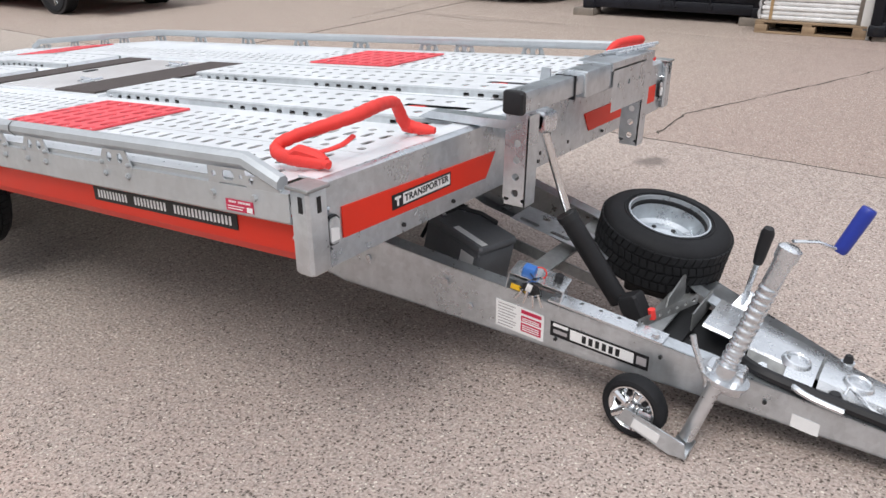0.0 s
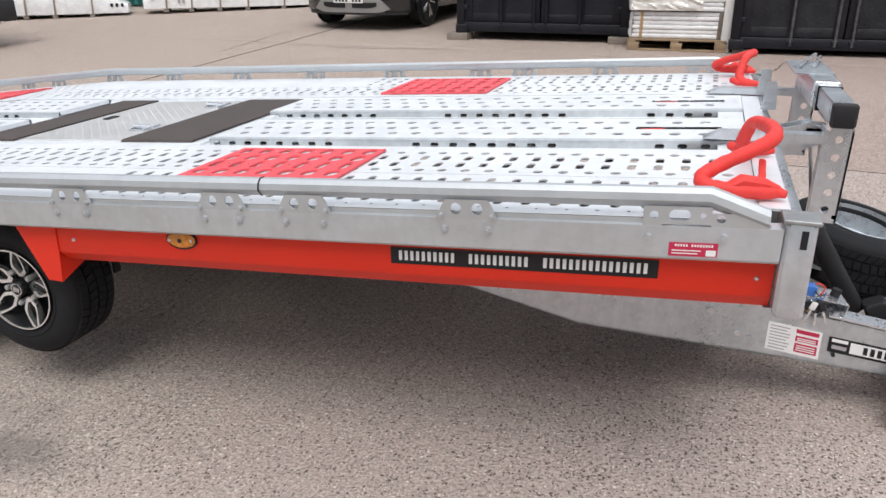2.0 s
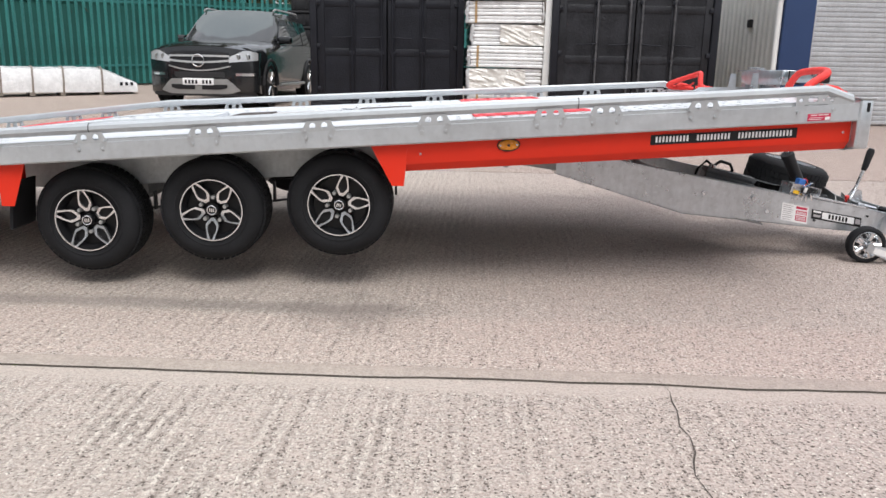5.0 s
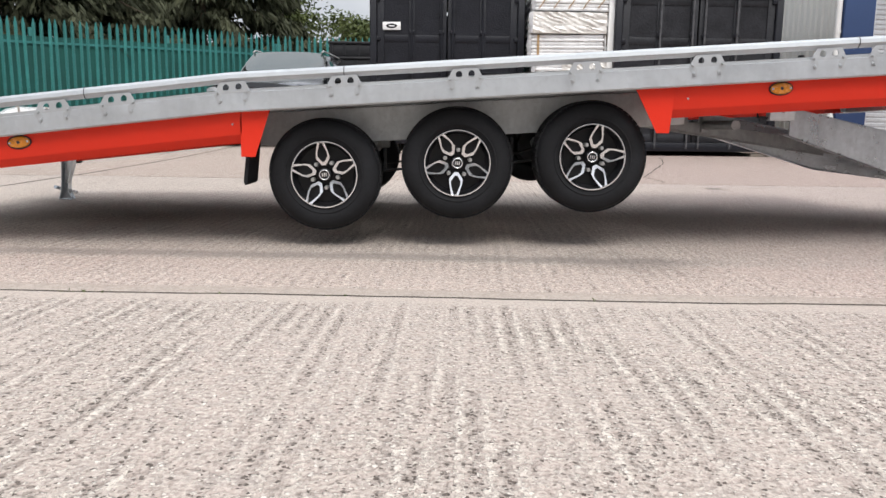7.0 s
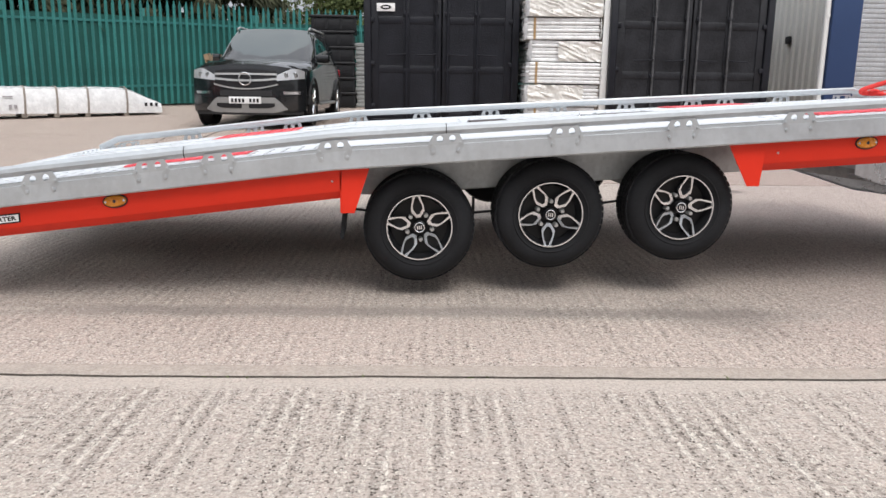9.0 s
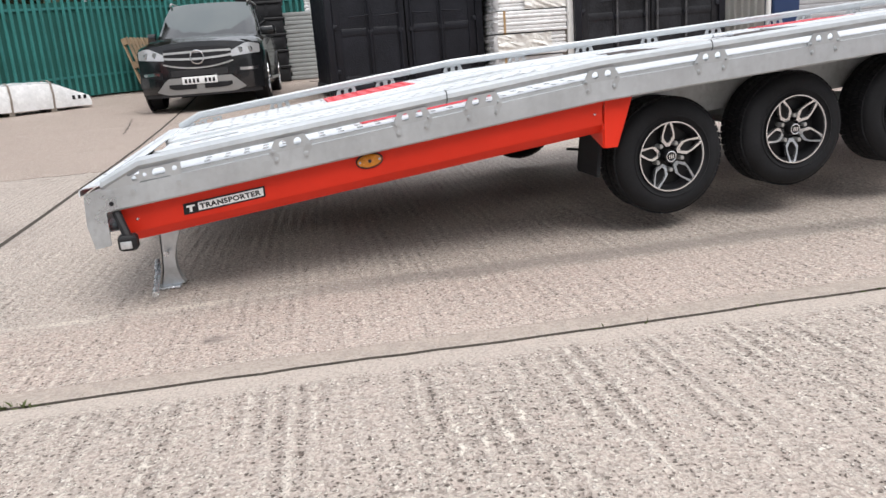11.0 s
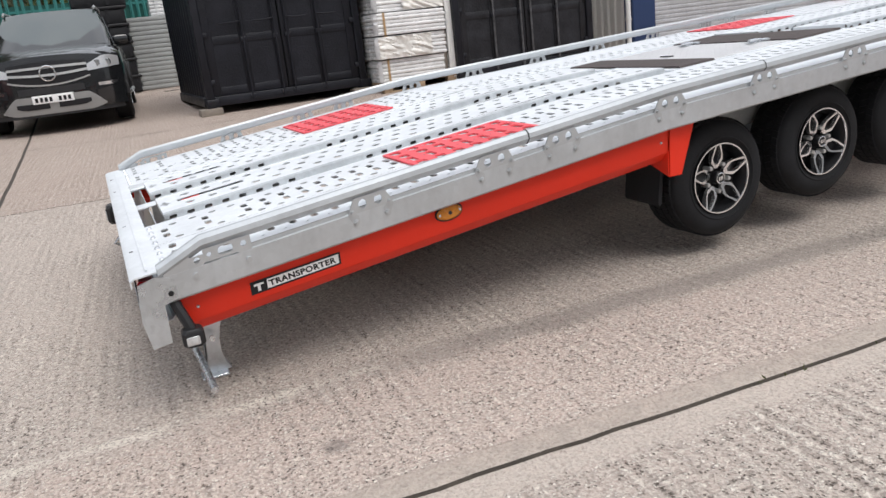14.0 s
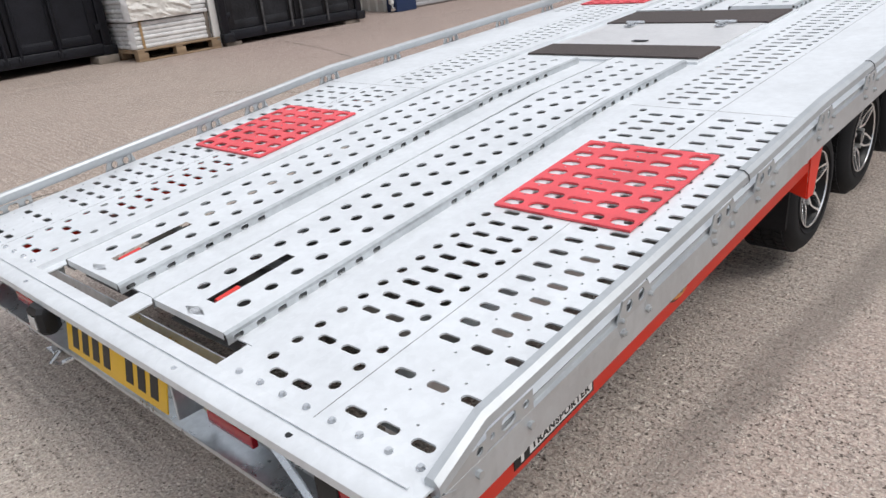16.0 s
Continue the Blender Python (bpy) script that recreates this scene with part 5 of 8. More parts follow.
def far_y(x):
    """The far beam draws in faster ahead of the spare wheel."""
    return 2 * YC - bar_y(x) - 0.17 * min(max((x - 2.80) / 0.40, 0.0), 1.0)


def beam_outline(side):
    Y = lambda x, inset=0.0: far_y(x) - inset if side else bar_y(x) + inset
    top = [(1.50, 0.585), (2.47, 0.392), (2.80, 0.331), (3.15, 0.266), (3.20, 0.2557), (3.75, 0.142), (4.05, 0.085)]
    low = [(4.05, 0.03), (3.75, 0.065), (3.52, 0.097), (3.20, 0.1375), (2.985, 0.158), (2.80, 0.180), (2.15, 0.258), (1.50, 0.46)]
    s = Shape()
    o = top + low
    n = len(o)
    vs = []
    for inset in (0.0, 0.005):
        vs += [(x, Y(x, inset), z) for x, z in o]
    s.add(vs, [tuple(range(n)), tuple(range(2 * n - 1, n - 1, -1))] + [(i, (i + 1) % n, n + (i + 1) % n, n + i) for i in range(n)])
    s.weld = True
    for line, dz in ((top, -0.005), (low, 0.005)):
        for (xa, za), (xb, zb) in zip(line, line[1:]):
            s.add([(xa, Y(xa), za), (xb, Y(xb), zb), (xb, Y(xb, 0.055), zb), (xa, Y(xa, 0.055), za),
                   (xa, Y(xa), za + dz), (xb, Y(xb), zb + dz), (xb, Y(xb, 0.055), zb + dz), (xa, Y(xa, 0.055), za + dz)],
                  [(0, 1, 2, 3), (4, 5, 6, 7), (0, 1, 5, 4), (1, 2, 6, 5), (2, 3, 7, 6), (3, 0, 4, 7)])
    return s


bars = [part("drawbar_beam", beam_outline(side), M_GALV, trailer, "tapered galvanised drawbar beam") for side in (0, 1)]


hinge = part("hinge_bracket", Shape().box((1.385, 0.440, 0.525), (1.505, 0.475, 0.632), cut=0.006), M_GALV, trailer, "galvanised drawbar hinge bracket")
part("bolt", Shape().tube([(1.45, 0.440, 0.575), (1.45, 0.425, 0.575)], 0.018, 6), M_ZINC, hinge)
part("cable_loop", Shape().tube([(1.37, 0.46, 0.63), (1.33, 0.45, 0.59), (1.34, 0.45, 0.54), (1.39, 0.455, 0.535)], 0.006, 6), M_BLACK, hinge)


for y in (0.90, 1.22):
    part("tilt_brace", Shape().prism([(0.95, 0.505), (1.02, 0.545), (1.70, 0.455), (2.05, 0.395), (2.05, 0.350), (1.60, 0.415)], y, y + 0.012, "y"), M_GALV_DULL, trailer, "galvanised brace of the tilting frame")
    part("brace_strut", Shape().box((1.245, y - 0.020, 0.470), (1.285, y + 0.020, 0.640), cut=0.004), M_GALV_DULL, trailer)
part("cross_tube", Shape().tube([(1.265, 0.50, 0.505), (1.265, 1.62, 0.505)], 0.022, 10), M_GALV_DULL, trailer)


def bar_top(x):
    return 0.266 - 0.205 * (x - 3.15)


def on_bar(x, z, d):
    return (x, bar_y(x) - 0.0008 - d, z)


def slant_plate(name, x0, x1, za, zb, h, material, parent, label=""):
    """Flat plate on the beam's face: its top edge falls from za to zb."""
    s = Shape()
    o = [(x0, za), (x1, zb), (x1, zb - h), (x0, za - h)]
    s.add([on_bar(x, z, d) for d in (0, 0.001) for x, z in o], [(0, 1, 2, 3), (4, 5, 6, 7), (0, 1, 5, 4), (1, 2, 6, 5), (2, 3, 7, 6), (3, 0, 4, 7)])
    return part(name, s, material, parent, label)


doc = slant_plate("rating_sticker", 2.682, 2.832, 0.306, 0.277, 0.088, M_STICK_WHITE, trailer, "white and red rating sticker")
for k in range(8):
    z = 0.298 - 0.0100 * k
    lettering(doc, 1, 2.688, (2.745, 2.738, 2.748)[k % 3], z - 0.003, z, lambda x, zz, d: on_bar(x, zz - 0.19 * (x - 2.682), 0.0012 + d), M_GREYTXT, (), 0.95)
for z0, z1 in ((0.288, 0.300), (0.262, 0.280), (0.228, 0.256)):
    lettering(doc, 1, 2.760, 2.826, z0, z1, lambda x, zz, d: on_bar(x, zz - 0.19 * (x - 2.682), 0.0012 + d), M_STICK_RED, (), 0.95)
for z0 in (0.267, 0.273, 0.235, 0.242, 0.249):
    lettering(doc, 1, 2.765, 2.820, z0 - 0.0015, z0 + 0.0015, lambda x, zz, d: on_bar(x, zz - 0.19 * (x - 2.682), 0.0024 + d), M_STICK_WHITE, (), 0.95)
tag = slant_plate("serial_plate", 2.852, 3.140, 0.268, 0.216, 0.048, M_STICK_BLACK, trailer, "black and white serial plate")
sl = lambda x: 0.1806 * (x - 2.852)
for a, b, h0, h1, mat in ((2.912, 3.098, 0.228, 0.262, M_STICK_WHITE), (2.860, 2.905, 0.254, 0.264, M_STICK_WHITE), (2.862, 2.903, 0.232, 0.244, M_GREYTXT), (3.106, 3.134, 0.232, 0.258, M_GREYTXT)):
    lettering(tag, 1, a, b, h0, h1, lambda x, z, d: on_bar(x, z - sl(x), 0.0012 + d), mat, (), 1.0)
lettering(tag, 6, 2.944, 3.062, 0.233, 0.257, lambda x, z, d: on_bar(x, z - sl(x), 0.0024 + d), M_STICK_BLACK, (), 0.6)
for x, z in ((2.60, 0.262), (2.52, 0.33), (2.87, 0.21), (3.17, 0.225), (3.45, 0.155), (2.25, 0.36)):
    s = Shape()
    c = Vector(on_bar(x, z, 0))
    s.tube([c, c + Vector((0, -0.007, 0))], 0.011 if x < 2.61 else 0.006, 6)
    part("bolt", s, M_ZINC if x < 2.61 else M_BLACK_MET, bars[0])

# cross plates and tray between the beams
for x0, x1, dz in ((2.08, 2.16, -0.06), (2.675, 2.735, -0.035), (3.07, 3.13, -0.03)):
    s = Shape()
    za, zb_ = bar_top(x0) + dz, bar_top(x1) + dz
    s.add([(x0, bar_y(x0) + 0.01, za), (x1, bar_y(x1) + 0.01, zb_), (x1, far_y(x1) - 0.01, zb_), (x0, far_y(x0) - 0.01, za),
           (x0, bar_y(x0) + 0.01, za - 0.006), (x1, bar_y(x1) + 0.01, zb_ - 0.006), (x1, far_y(x1) - 0.01, zb_ - 0.006), (x0, far_y(x0) - 0.01, za - 0.006)],
          [(0, 1, 2, 3), (4, 5, 6, 7), (0, 1, 5, 4), (1, 2, 6, 5), (2, 3, 7, 6), (3, 0, 4, 7)])
    part("cross_plate", s, M_GALV_DULL, trailer)

part("battery_tray", Shape().prism([(2.24, 0.262), (2.60, 0.192), (2.60, 0.186), (2.24, 0.256)], 0.70, 1.04, "y"), M_GALV_DULL, trailer)
s = Shape()
P = lambda x, y, d: (x, y, 0.350 - 0.205 * (x - 2.74) - d)
strip(s, 2.50, 2.86, 1.08, 1.14, 0.12, (0.075, 0.022), P, 0.004)
strip(s, 2.50, 2.86, 1.14, 1.22, 0.18, (0.030, 0.030), P, 0.004)
part("pierced_plate", s, M_GALV, trailer, "galvanised plate with slots", smooth=None)
part("tray_rail", Shape().prism([(2.20, 0.400), (2.86, 0.268), (2.86, 0.228), (2.20, 0.360)], 1.060, 1.066, "y"), M_GALV_DULL, trailer)

# overrun cover: a bright pressed plate over a black sheet added for the shade in the hollow, with a recess, a collar
# and a step towards the near beam
across = lambda x, v: (bar_y(x) + 0.005) * (1 - v) + (far_y(x) - 0.005) * v
on_cover = lambda q, p, z: (q, across(q, p), bar_top(q) + z)
part("overrun_tray", Shape().sheet([(0.02, -0.07), (0.98, -0.07)], [3.10, 3.6, 4.0], on_cover, 0.003), M_BLACK_MET, trailer)
s = Shape()
s.weld = True
s.sheet([(0.46, 0.000), (0.48, 0.006), (0.97, 0.006), (1.0, 0.002), (1.0, -0.05)], [3.225, 3.23, 3.328], on_cover, 0.003)
part("cover_flap", s, M_ZINC, trailer, "bright zinc plate behind the jockey tube")
s = Shape()
s.weld = True
s.sheet([(0.44, -0.004), (0.46, 0.006), (0.72, 0.010), (0.96, 0.010), (1.0, 0.004), (1.0, -0.06)], [3.362, 3.37, 3.470], on_cover, 0.003)
s.sheet([(0.16, -0.050), (0.20, -0.016), (0.34, 0.002), (0.46, 0.008), (0.72, 0.010), (0.96, 0.010), (1.0, 0.004), (1.0, -0.06)], [3.470, 3.545], on_cover, 0.003)
s.sheet([(0.10, -0.050), (0.12, -0.012), (0.30, -0.010), (0.36, 0.016), (0.42, 0.022), (0.90, 0.022), (0.98, 0.010), (1.0, -0.06)], [3.555, 3.64, 3.80, 4.04], on_cover, 0.003)
cover = part("overrun_cover", s, M_ZINC, trailer, "bright zinc overrun cover plate")
part("recess_plate", Shape().sheet([(0.44, 0.002), (0.40, -0.022), (0.08, -0.044)], [3.362, 3.40, 3.470], on_cover, 0.003), M_GALV_DULL, cover, "grey recessed plate")
part("seam", Shape().sheet([(0.46, -0.002), (1.0, -0.002)], [3.543, 3.557], on_cover, 0.003), M_GALV_DULL, cover)
c = Vector(on_cover(3.412, 0.34, -0.022))
part("bolt", Shape().tube([c, c + Vector((0.0, -0.006, 0.016))], 0.013, 6), M_ZINC, cover)
for xa, xb, v0, v1, z in ((3.475, 3.515, 0.93, 0.96, 0.0105), (3.382, 3.388, 0.88, 0.92, 0.0095), (3.568, 3.590, 0.17, 0.21, -0.0105), (3.66, 3.70, 0.84, 0.87, 0.0228)):
    part("cover_slot", Shape().sheet([(v0, z), (v1, z)], [xa, xb], on_cover, 0.0006), M_STICK_BLACK, cover)
for x, y, r, h in ((3.487, 0.990, 0.036, 0.010), (3.648, 0.990, 0.036, 0.024)):
    z = bar_top(x) + h
    s = Shape()
    s.lathe([(r * 1.25, 0.004), (r * 1.04, -0.010), (r * 0.92, -0.012), (r * 0.80, -0.008), (r * 0.78, 0.004)], 28, close=True)
    ring = part("collar", s, M_ZINC, cover, "pressed round collar", m=Matrix.Translation((x, y, z)) @ Matrix.Rotation(radians(11.6), 4, "Y") @ Matrix.Rotation(radians(-90), 4, "X"))
    part("collar_disc", Shape().lathe([(0.0, -0.001), (r * 0.80, -0.001), (r * 0.80, 0.003), (0.0, 0.003)], 24), M_GALV_DULL if x < 3.6 else M_ZINC, ring)
for x, y, r, h, mat in ((3.604, 0.914, 0.019, -0.010, M_BLACK), (3.606, 1.085, 0.013, 0.022, M_BLACK)):
    z = bar_top(x) + h
    knob = part("cover_fitting", Shape().tube([(x, y, z), (x, y, z + 0.016), (x, y, z + 0.026)], [r, r, r * 0.7], 14), mat, cover)
    part("washer", Shape().tube([(x, y, z), (x, y, z + 0.005)], r * 1.45, 16), M_ZINC, knob)
for pts, r, mat in (([(3.330, 0.935, 0.235), (3.352, 0.890, 0.232), (3.40, 0.855, 0.228), (3.46, 0.846, 0.219), (3.56, 0.858, 0.199), (3.70, 0.882, 0.169), (3.95, 0.918, 0.118)], 0.017, M_BLACK),
                    ([(3.495, 0.880, 0.205), (3.500, 0.852, 0.214), (3.520, 0.834, 0.212), (3.560, 0.832, 0.200), (3.635, 0.838, 0.184)], 0.009, M_ZINC),
                    ([(3.625, 0.925, 0.185), (3.632, 0.945, 0.200), (3.655, 0.930, 0.190), (3.690, 0.905, 0.180), (3.720, 0.890, 0.176)], 0.004, M_CHROME),
                    ([(3.640, 0.940, 0.195), (3.668, 0.915, 0.196), (3.700, 0.885, 0.182), (3.760, 0.872, 0.160)], 0.003, M_CHROME)):
    part("coupling_cable", Shape().tube(smooth_path(pts, 5), r, 8), mat, trailer)
s = Shape()
s.tube([(4.0, YC, 0.075), (4.32, YC, 0.03)], 0.035, 12)
part("coupling_shaft", s, M_ZINC, trailer)
slant_plate("small_sticker", 3.520, 3.590, 0.160, 0.145, 0.040, M_STICK_WHITE, trailer, "small white sticker")

# battery on its tray
bm_ = Matrix.Translation((2.435, 0.880, 0.262)) @ Matrix.Rotation(radians(12), 4, "Y") @ Matrix.Rotation(radians(-12), 4, "Z")
battery = part("battery", Shape().box((-0.125, -0.085, 0), (0.125, 0.085, 0.145), cut=0.006), M_BATTERY, trailer, "dark grey lead battery with terminal lids", m=bm_)
part("lid", Shape().box((-0.128, -0.088, 0.145), (0.128, 0.088, 0.172), cut=0.008), M_BATTERY, battery)
part("label", Shape().box((0.045, -0.086, 0.060), (0.105, -0.0865, 0.130)), M_STICK_WHITE, battery, "white warning label")
part("label", Shape().box((-0.02, -0.07, 0.1722), (0.115, -0.045, 0.1726)), M_STICK_WHITE, battery)
part("terminal", Shape().tube([(-0.09, -0.05, 0.17), (-0.09, -0.05, 0.19)], 0.01, 10), M_ZINC, battery)
part("terminal", Shape().tube([(-0.09, 0.05, 0.17), (-0.09, 0.05, 0.19)], 0.01, 10), M_ZINC, battery)
part("lead", Shape().tube([(-0.09, -0.05, 0.185), (-0.06, -0.02, 0.215), (0.0, 0.03, 0.21), (0.03, 0.08, 0.18), (0.0, 0.12, 0.10)], 0.008, 8), M_BLACK, battery, "black battery lead")
part("lead", Shape().tube([(-0.09, 0.05, 0.185), (-0.12, 0.03, 0.2), (-0.16, -0.02, 0.15), (-0.17, -0.05, 0.05)], 0.007, 8), M_RUBBER, battery, "dark battery lead")

# small valve box with blue socket and hanging keys
vm = Matrix.Translation((2.785, 0.745, bar_top(2.785) - 0.012)) @ Matrix.Rotation(radians(11.6), 4, "Y") @ Matrix.Rotation(radians(10), 4, "Z")
s = Shape()
s.sheet([(-0.085, 0.0), (-0.085, 0.060), (-0.06, 0.062), (0.06, 0.062), (0.085, 0.060), (0.085, 0.0)], [-0.045, 0.045], lambda t, p, q: (p, t, q), -0.003)
s.box((-0.083, 0.040, 0.0), (0.083, 0.043, 0.060))
vbox = part("valve_box", s, M_ZINC, trailer, "zinc bracket with blue socket and keys", m=vm)
part("socket", Shape().box((-0.050, -0.040, 0.060), (-0.012, -0.005, 0.090), cut=0.003), M_BLUE_L, vbox, "blue plastic socket")
part("label", Shape().box((-0.07, -0.0465, 0.012), (-0.02, -0.0470, 0.030)), M_PLATE_Y, vbox, "yellow label")
part("knob", Shape().tube([(0.055, 0.0, 0.062), (0.055, 0.0, 0.085)], 0.013, 12), M_BLACK, vbox)
s = Shape()
s.tube([(0.018 * math.cos(t), -0.010, 0.075 + 0.018 * math.sin(t)) for t in (2 * math.pi * k / 16 for k in range(16))], 0.0022, 6, close=True)
part("key_ring", s, M_STRAP, vbox, "red key ring")
for k, (dx, dz, an) in enumerate(((-0.030, 0.026, 24), (0.002, 0.022, -14), (-0.014, 0.030, 6), (0.016, 0.034, -30))):
    key = part("key", Shape().box((-0.0035, -0.002, -0.046), (0.0035, 0.0, 0.0), pose(dx, -0.050 - 0.003 * k, dz, 0, an, 0), 0.0005), M_CHROME, vbox)
    part("key_head", Shape().box((-0.009, -0.004, -0.002), (0.009, 0.001, 0.024), pose(dx, -0.050 - 0.003 * k, dz, 0, an, 0), 0.003), (M_BLACK, M_BLACK, M_STICK_WHITE, M_BLACK)[k], key)
for k in range(4):
    pts = [(-0.022 + 0.010 * k + 0.022 * math.sin(1.3 * j + k), -0.046 - 0.004 * ((j + k) % 3), 0.082 - 0.014 * j) for j in range(6)]
    part("cable_loop", Shape().tube(pts, 0.0018, 5), (M_BLACK, M_BLUE_L, M_CHROME, M_BLACK)[k], vbox)

# hydraulic ram
ram = part("hydraulic_ram", Shape().tube([(2.790, 0.925, 0.535), (2.955, 0.985, 0.270)], 0.031, 20), M_BLACK, trailer, "black hydraulic ram with chrome rod")
part("gland", Shape().tube([(2.784, 0.923, 0.545), (2.795, 0.927, 0.527)], 0.034, 20), M_BLACK_MET, ram)
part("rod", Shape().tube([(2.733, 0.835, 0.835), (2.792, 0.926, 0.535)], 0.0125, 16), M_CHROME, ram, "chrome ram rod")
part("clevis", Shape().box((2.70, 0.80, 0.815), (2.765, 0.87, 0.875), cut=0.008), M_ZINC, ram)
part("foot_block", Shape().box((-0.034, -0.035, -0.055), (0.034, 0.035, 0.055), Matrix.Translation((3.022, 0.955, 0.268)) @ Matrix.Rotation(radians(-28), 4, "Y"), 0.008), M_BLACK, ram)

# spare wheel lying on the drawbar
sp = Matrix.Translation((2.985, 1.300, 0.440)) @ Vector((0.20, -0.06, 0.978)).to_track_quat("-Y", "Z").to_matrix().to_4x4()
rimshape = Shape()
rimshape.lathe([(0.136, 0.006), (0.138, -0.003), (0.132, -0.004), (0.129, 0.010), (0.126, 0.022), (0.116, 0.055), (0.112, 0.075), (0.095, 0.085), (0.060, 0.080), (0.040, 0.074), (0.030, 0.078),
                (0.001, 0.078), (0.001, 0.084), (0.10, 0.095), (0.118, 0.085), (0.128, 0.14), (0.140, 0.178), (0.146, 0.170), (0.135, 0.10), (0.135, 0.02)], 48, close=True)
spare = part("spare_wheel", rimshape, M_GALV, trailer, "spare wheel with silver steel rim", m=sp)
part("tyre", WM["tyre"], M_RUBBER, spare)
tagged(part("tread", WM["tread"], M_RUBBER, spare), kind="stuff")
for k in range(5):
    t = 2 * math.pi * k / 5
    part("stud_hole", Shape().lathe([(0.0, 0.0735), (0.008, 0.0735), (0.008, 0.078), (0.0, 0.078)], 10), M_BLACK, spare, m=Matrix.Translation((0.056 * math.cos(t), 0, 0.056 * math.sin(t))))
part("wheel_mount", Shape().box((2.90, 1.16, 0.20), (3.06, 1.40, 0.275), cut=0.006), M_BLACK_MET, trailer)

# jockey wheel on its inclined tube, crank with blue grip
jm = Matrix.Translation((3.135, 0.668, 0.094)) @ Matrix.Rotation(radians(-6), 4, "Z")
s = Shape()
s.lathe([(0.070, 0.0), (0.078, -0.004), (0.088, 0.0), (0.094, 0.010), (0.094, 0.040), (0.088, 0.050), (0.070, 0.050)], 40, close=True)
jw = part("jockey_wheel", s, M_RUBBER, trailer, "jockey wheel with bright pressed disc and solid tyre", m=jm)
s = Shape()
s.lathe([(0.0, 0.004), (0.018, 0.002), (0.022, 0.010), (0.050, 0.016), (0.058, 0.008), (0.066, 0.000), (0.073, 0.002), (0.073, 0.05), (0.0, 0.05)], 40)
for k in range(5):
    t = 2 * math.pi * k / 5
    s.tube([(0.024 * math.cos(t), 0.006, 0.024 * math.sin(t)), (0.064 * math.cos(t), 0.004, 0.064 * math.sin(t))], [0.010, 0.013], 8)
part("disc", s, M_CHROME, jw, "bright pressed wheel disc")
for k in range(5):
    t = 2 * math.pi * (k + 0.5) / 5
    part("disc_hole", Shape().lathe([(0.0, 0.0105), (0.009, 0.0105), (0.009, 0.02), (0.0, 0.02)], 12), M_BLACK, jw, m=Matrix.Translation((0.043 * math.cos(t), 0, 0.043 * math.sin(t))))
part("hub", Shape().tube([(0, -0.012, 0), (0, 0.012, 0)], 0.010, 12), M_ZINC, jw)
s = Shape()
s.prism([(3.112, 0.070), (3.128, 0.112), (3.300, 0.062), (3.308, 0.018), (3.262, 0.014)], 0.640, 0.645, "y")
s.box((3.255, 0.642, 0.013), (3.309, 0.735, 0.020), cut=0.002)
fork = part("fork", s, M_GALV, trailer, "folded steel jockey fork")
part("label", Shape().prism([(3.150, 0.060), (3.158, 0.090), (3.235, 0.066), (3.228, 0.036)], 0.6385, 0.6395, "y"), M_STICK_WHITE, fork, "white rating label")
bot, clamp, top = Vector((3.285, 0.712, 0.035)), Vector((3.348, 0.738, 0.252)), Vector((3.448, 0.782, 0.628))
jt = part("jockey_tube", Shape().tube([bot, clamp + (top - clamp) * 0.1], 0.020, 18), M_ZINC, trailer, "zinc jockey tube")
s = Shape()
n = 150
pts = [clamp + (top - clamp) * (0.02 + 0.9 * k / n) for k in range(n + 1)]
s.tube(pts, [0.0240 + (0.0017 * math.sin(2 * math.pi * k / 9.0) if 6 < k < 118 else 0.0) for k in range(n + 1)], 20)
part("outer_tube", s, M_ZINC, jt, "ribbed outer tube")
part("head", Shape().tube([top - (top - clamp) * 0.10, top - (top - clamp) * 0.02, top], [0.028, 0.030, 0.018], 18), M_ZINC, jt)
arm = top + Vector((0.098, 0.068, -0.012))
part("crank_arm", Shape().tube([top + Vector((0, 0, 0.012)), top + Vector((0.05, 0.034, 0.010)), arm], 0.009, 8, flat=0.5), M_ZINC, jt)
part("crank_grip", Shape().tube([arm + Vector((0.040, 0.024, 0.108)) * k for k in (-0.06, 0.0, 0.12, 0.88, 0.97, 1.0)], [0.014, 0.0175, 0.0180, 0.0190, 0.0185, 0.016], 14), M_BLUE, jt, "blue plastic crank grip")
s = Shape()
s.tube([clamp + Vector((-0.005, -0.012, -0.03)), clamp + Vector((0.008, 0.0, 0.03))], 0.031, 18)
s.box((3.300, 0.735, 0.190), (3.40, 0.80, 0.262), cut=0.006)
part("clamp", s, M_ZINC, jt)
part("clamp_lever", Shape().tube([clamp + Vector((-0.03, -0.03, -0.02)), clamp + Vector((-0.075, -0.025, 0.07)), clamp + Vector((-0.085, -0.02, 0.10))], 0.008, 8), M_ZINC, jt)
# hand brake lever
lever = part("brake_lever", Shape().tube([(3.285, 1.16, 0.25), (3.30, 1.14, 0.33), (3.318, 1.12, 0.43)], 0.009, 8), M_ZINC, trailer, "hand brake lever with black grip")
part("grip", Shape().tube([(3.316, 1.122, 0.420), (3.320, 1.116, 0.445), (3.332, 1.106, 0.525), (3.334, 1.104, 0.540)], [0.014, 0.017, 0.020, 0.014], 12), M_BLACK, lever, "black rubber lever grip")
part("quadrant", Shape().prism([(3.24, 0.22), (3.36, 0.20), (3.34, 0.30), (3.29, 0.31)], 1.15, 1.158, "y"), M_ZINC, lever)
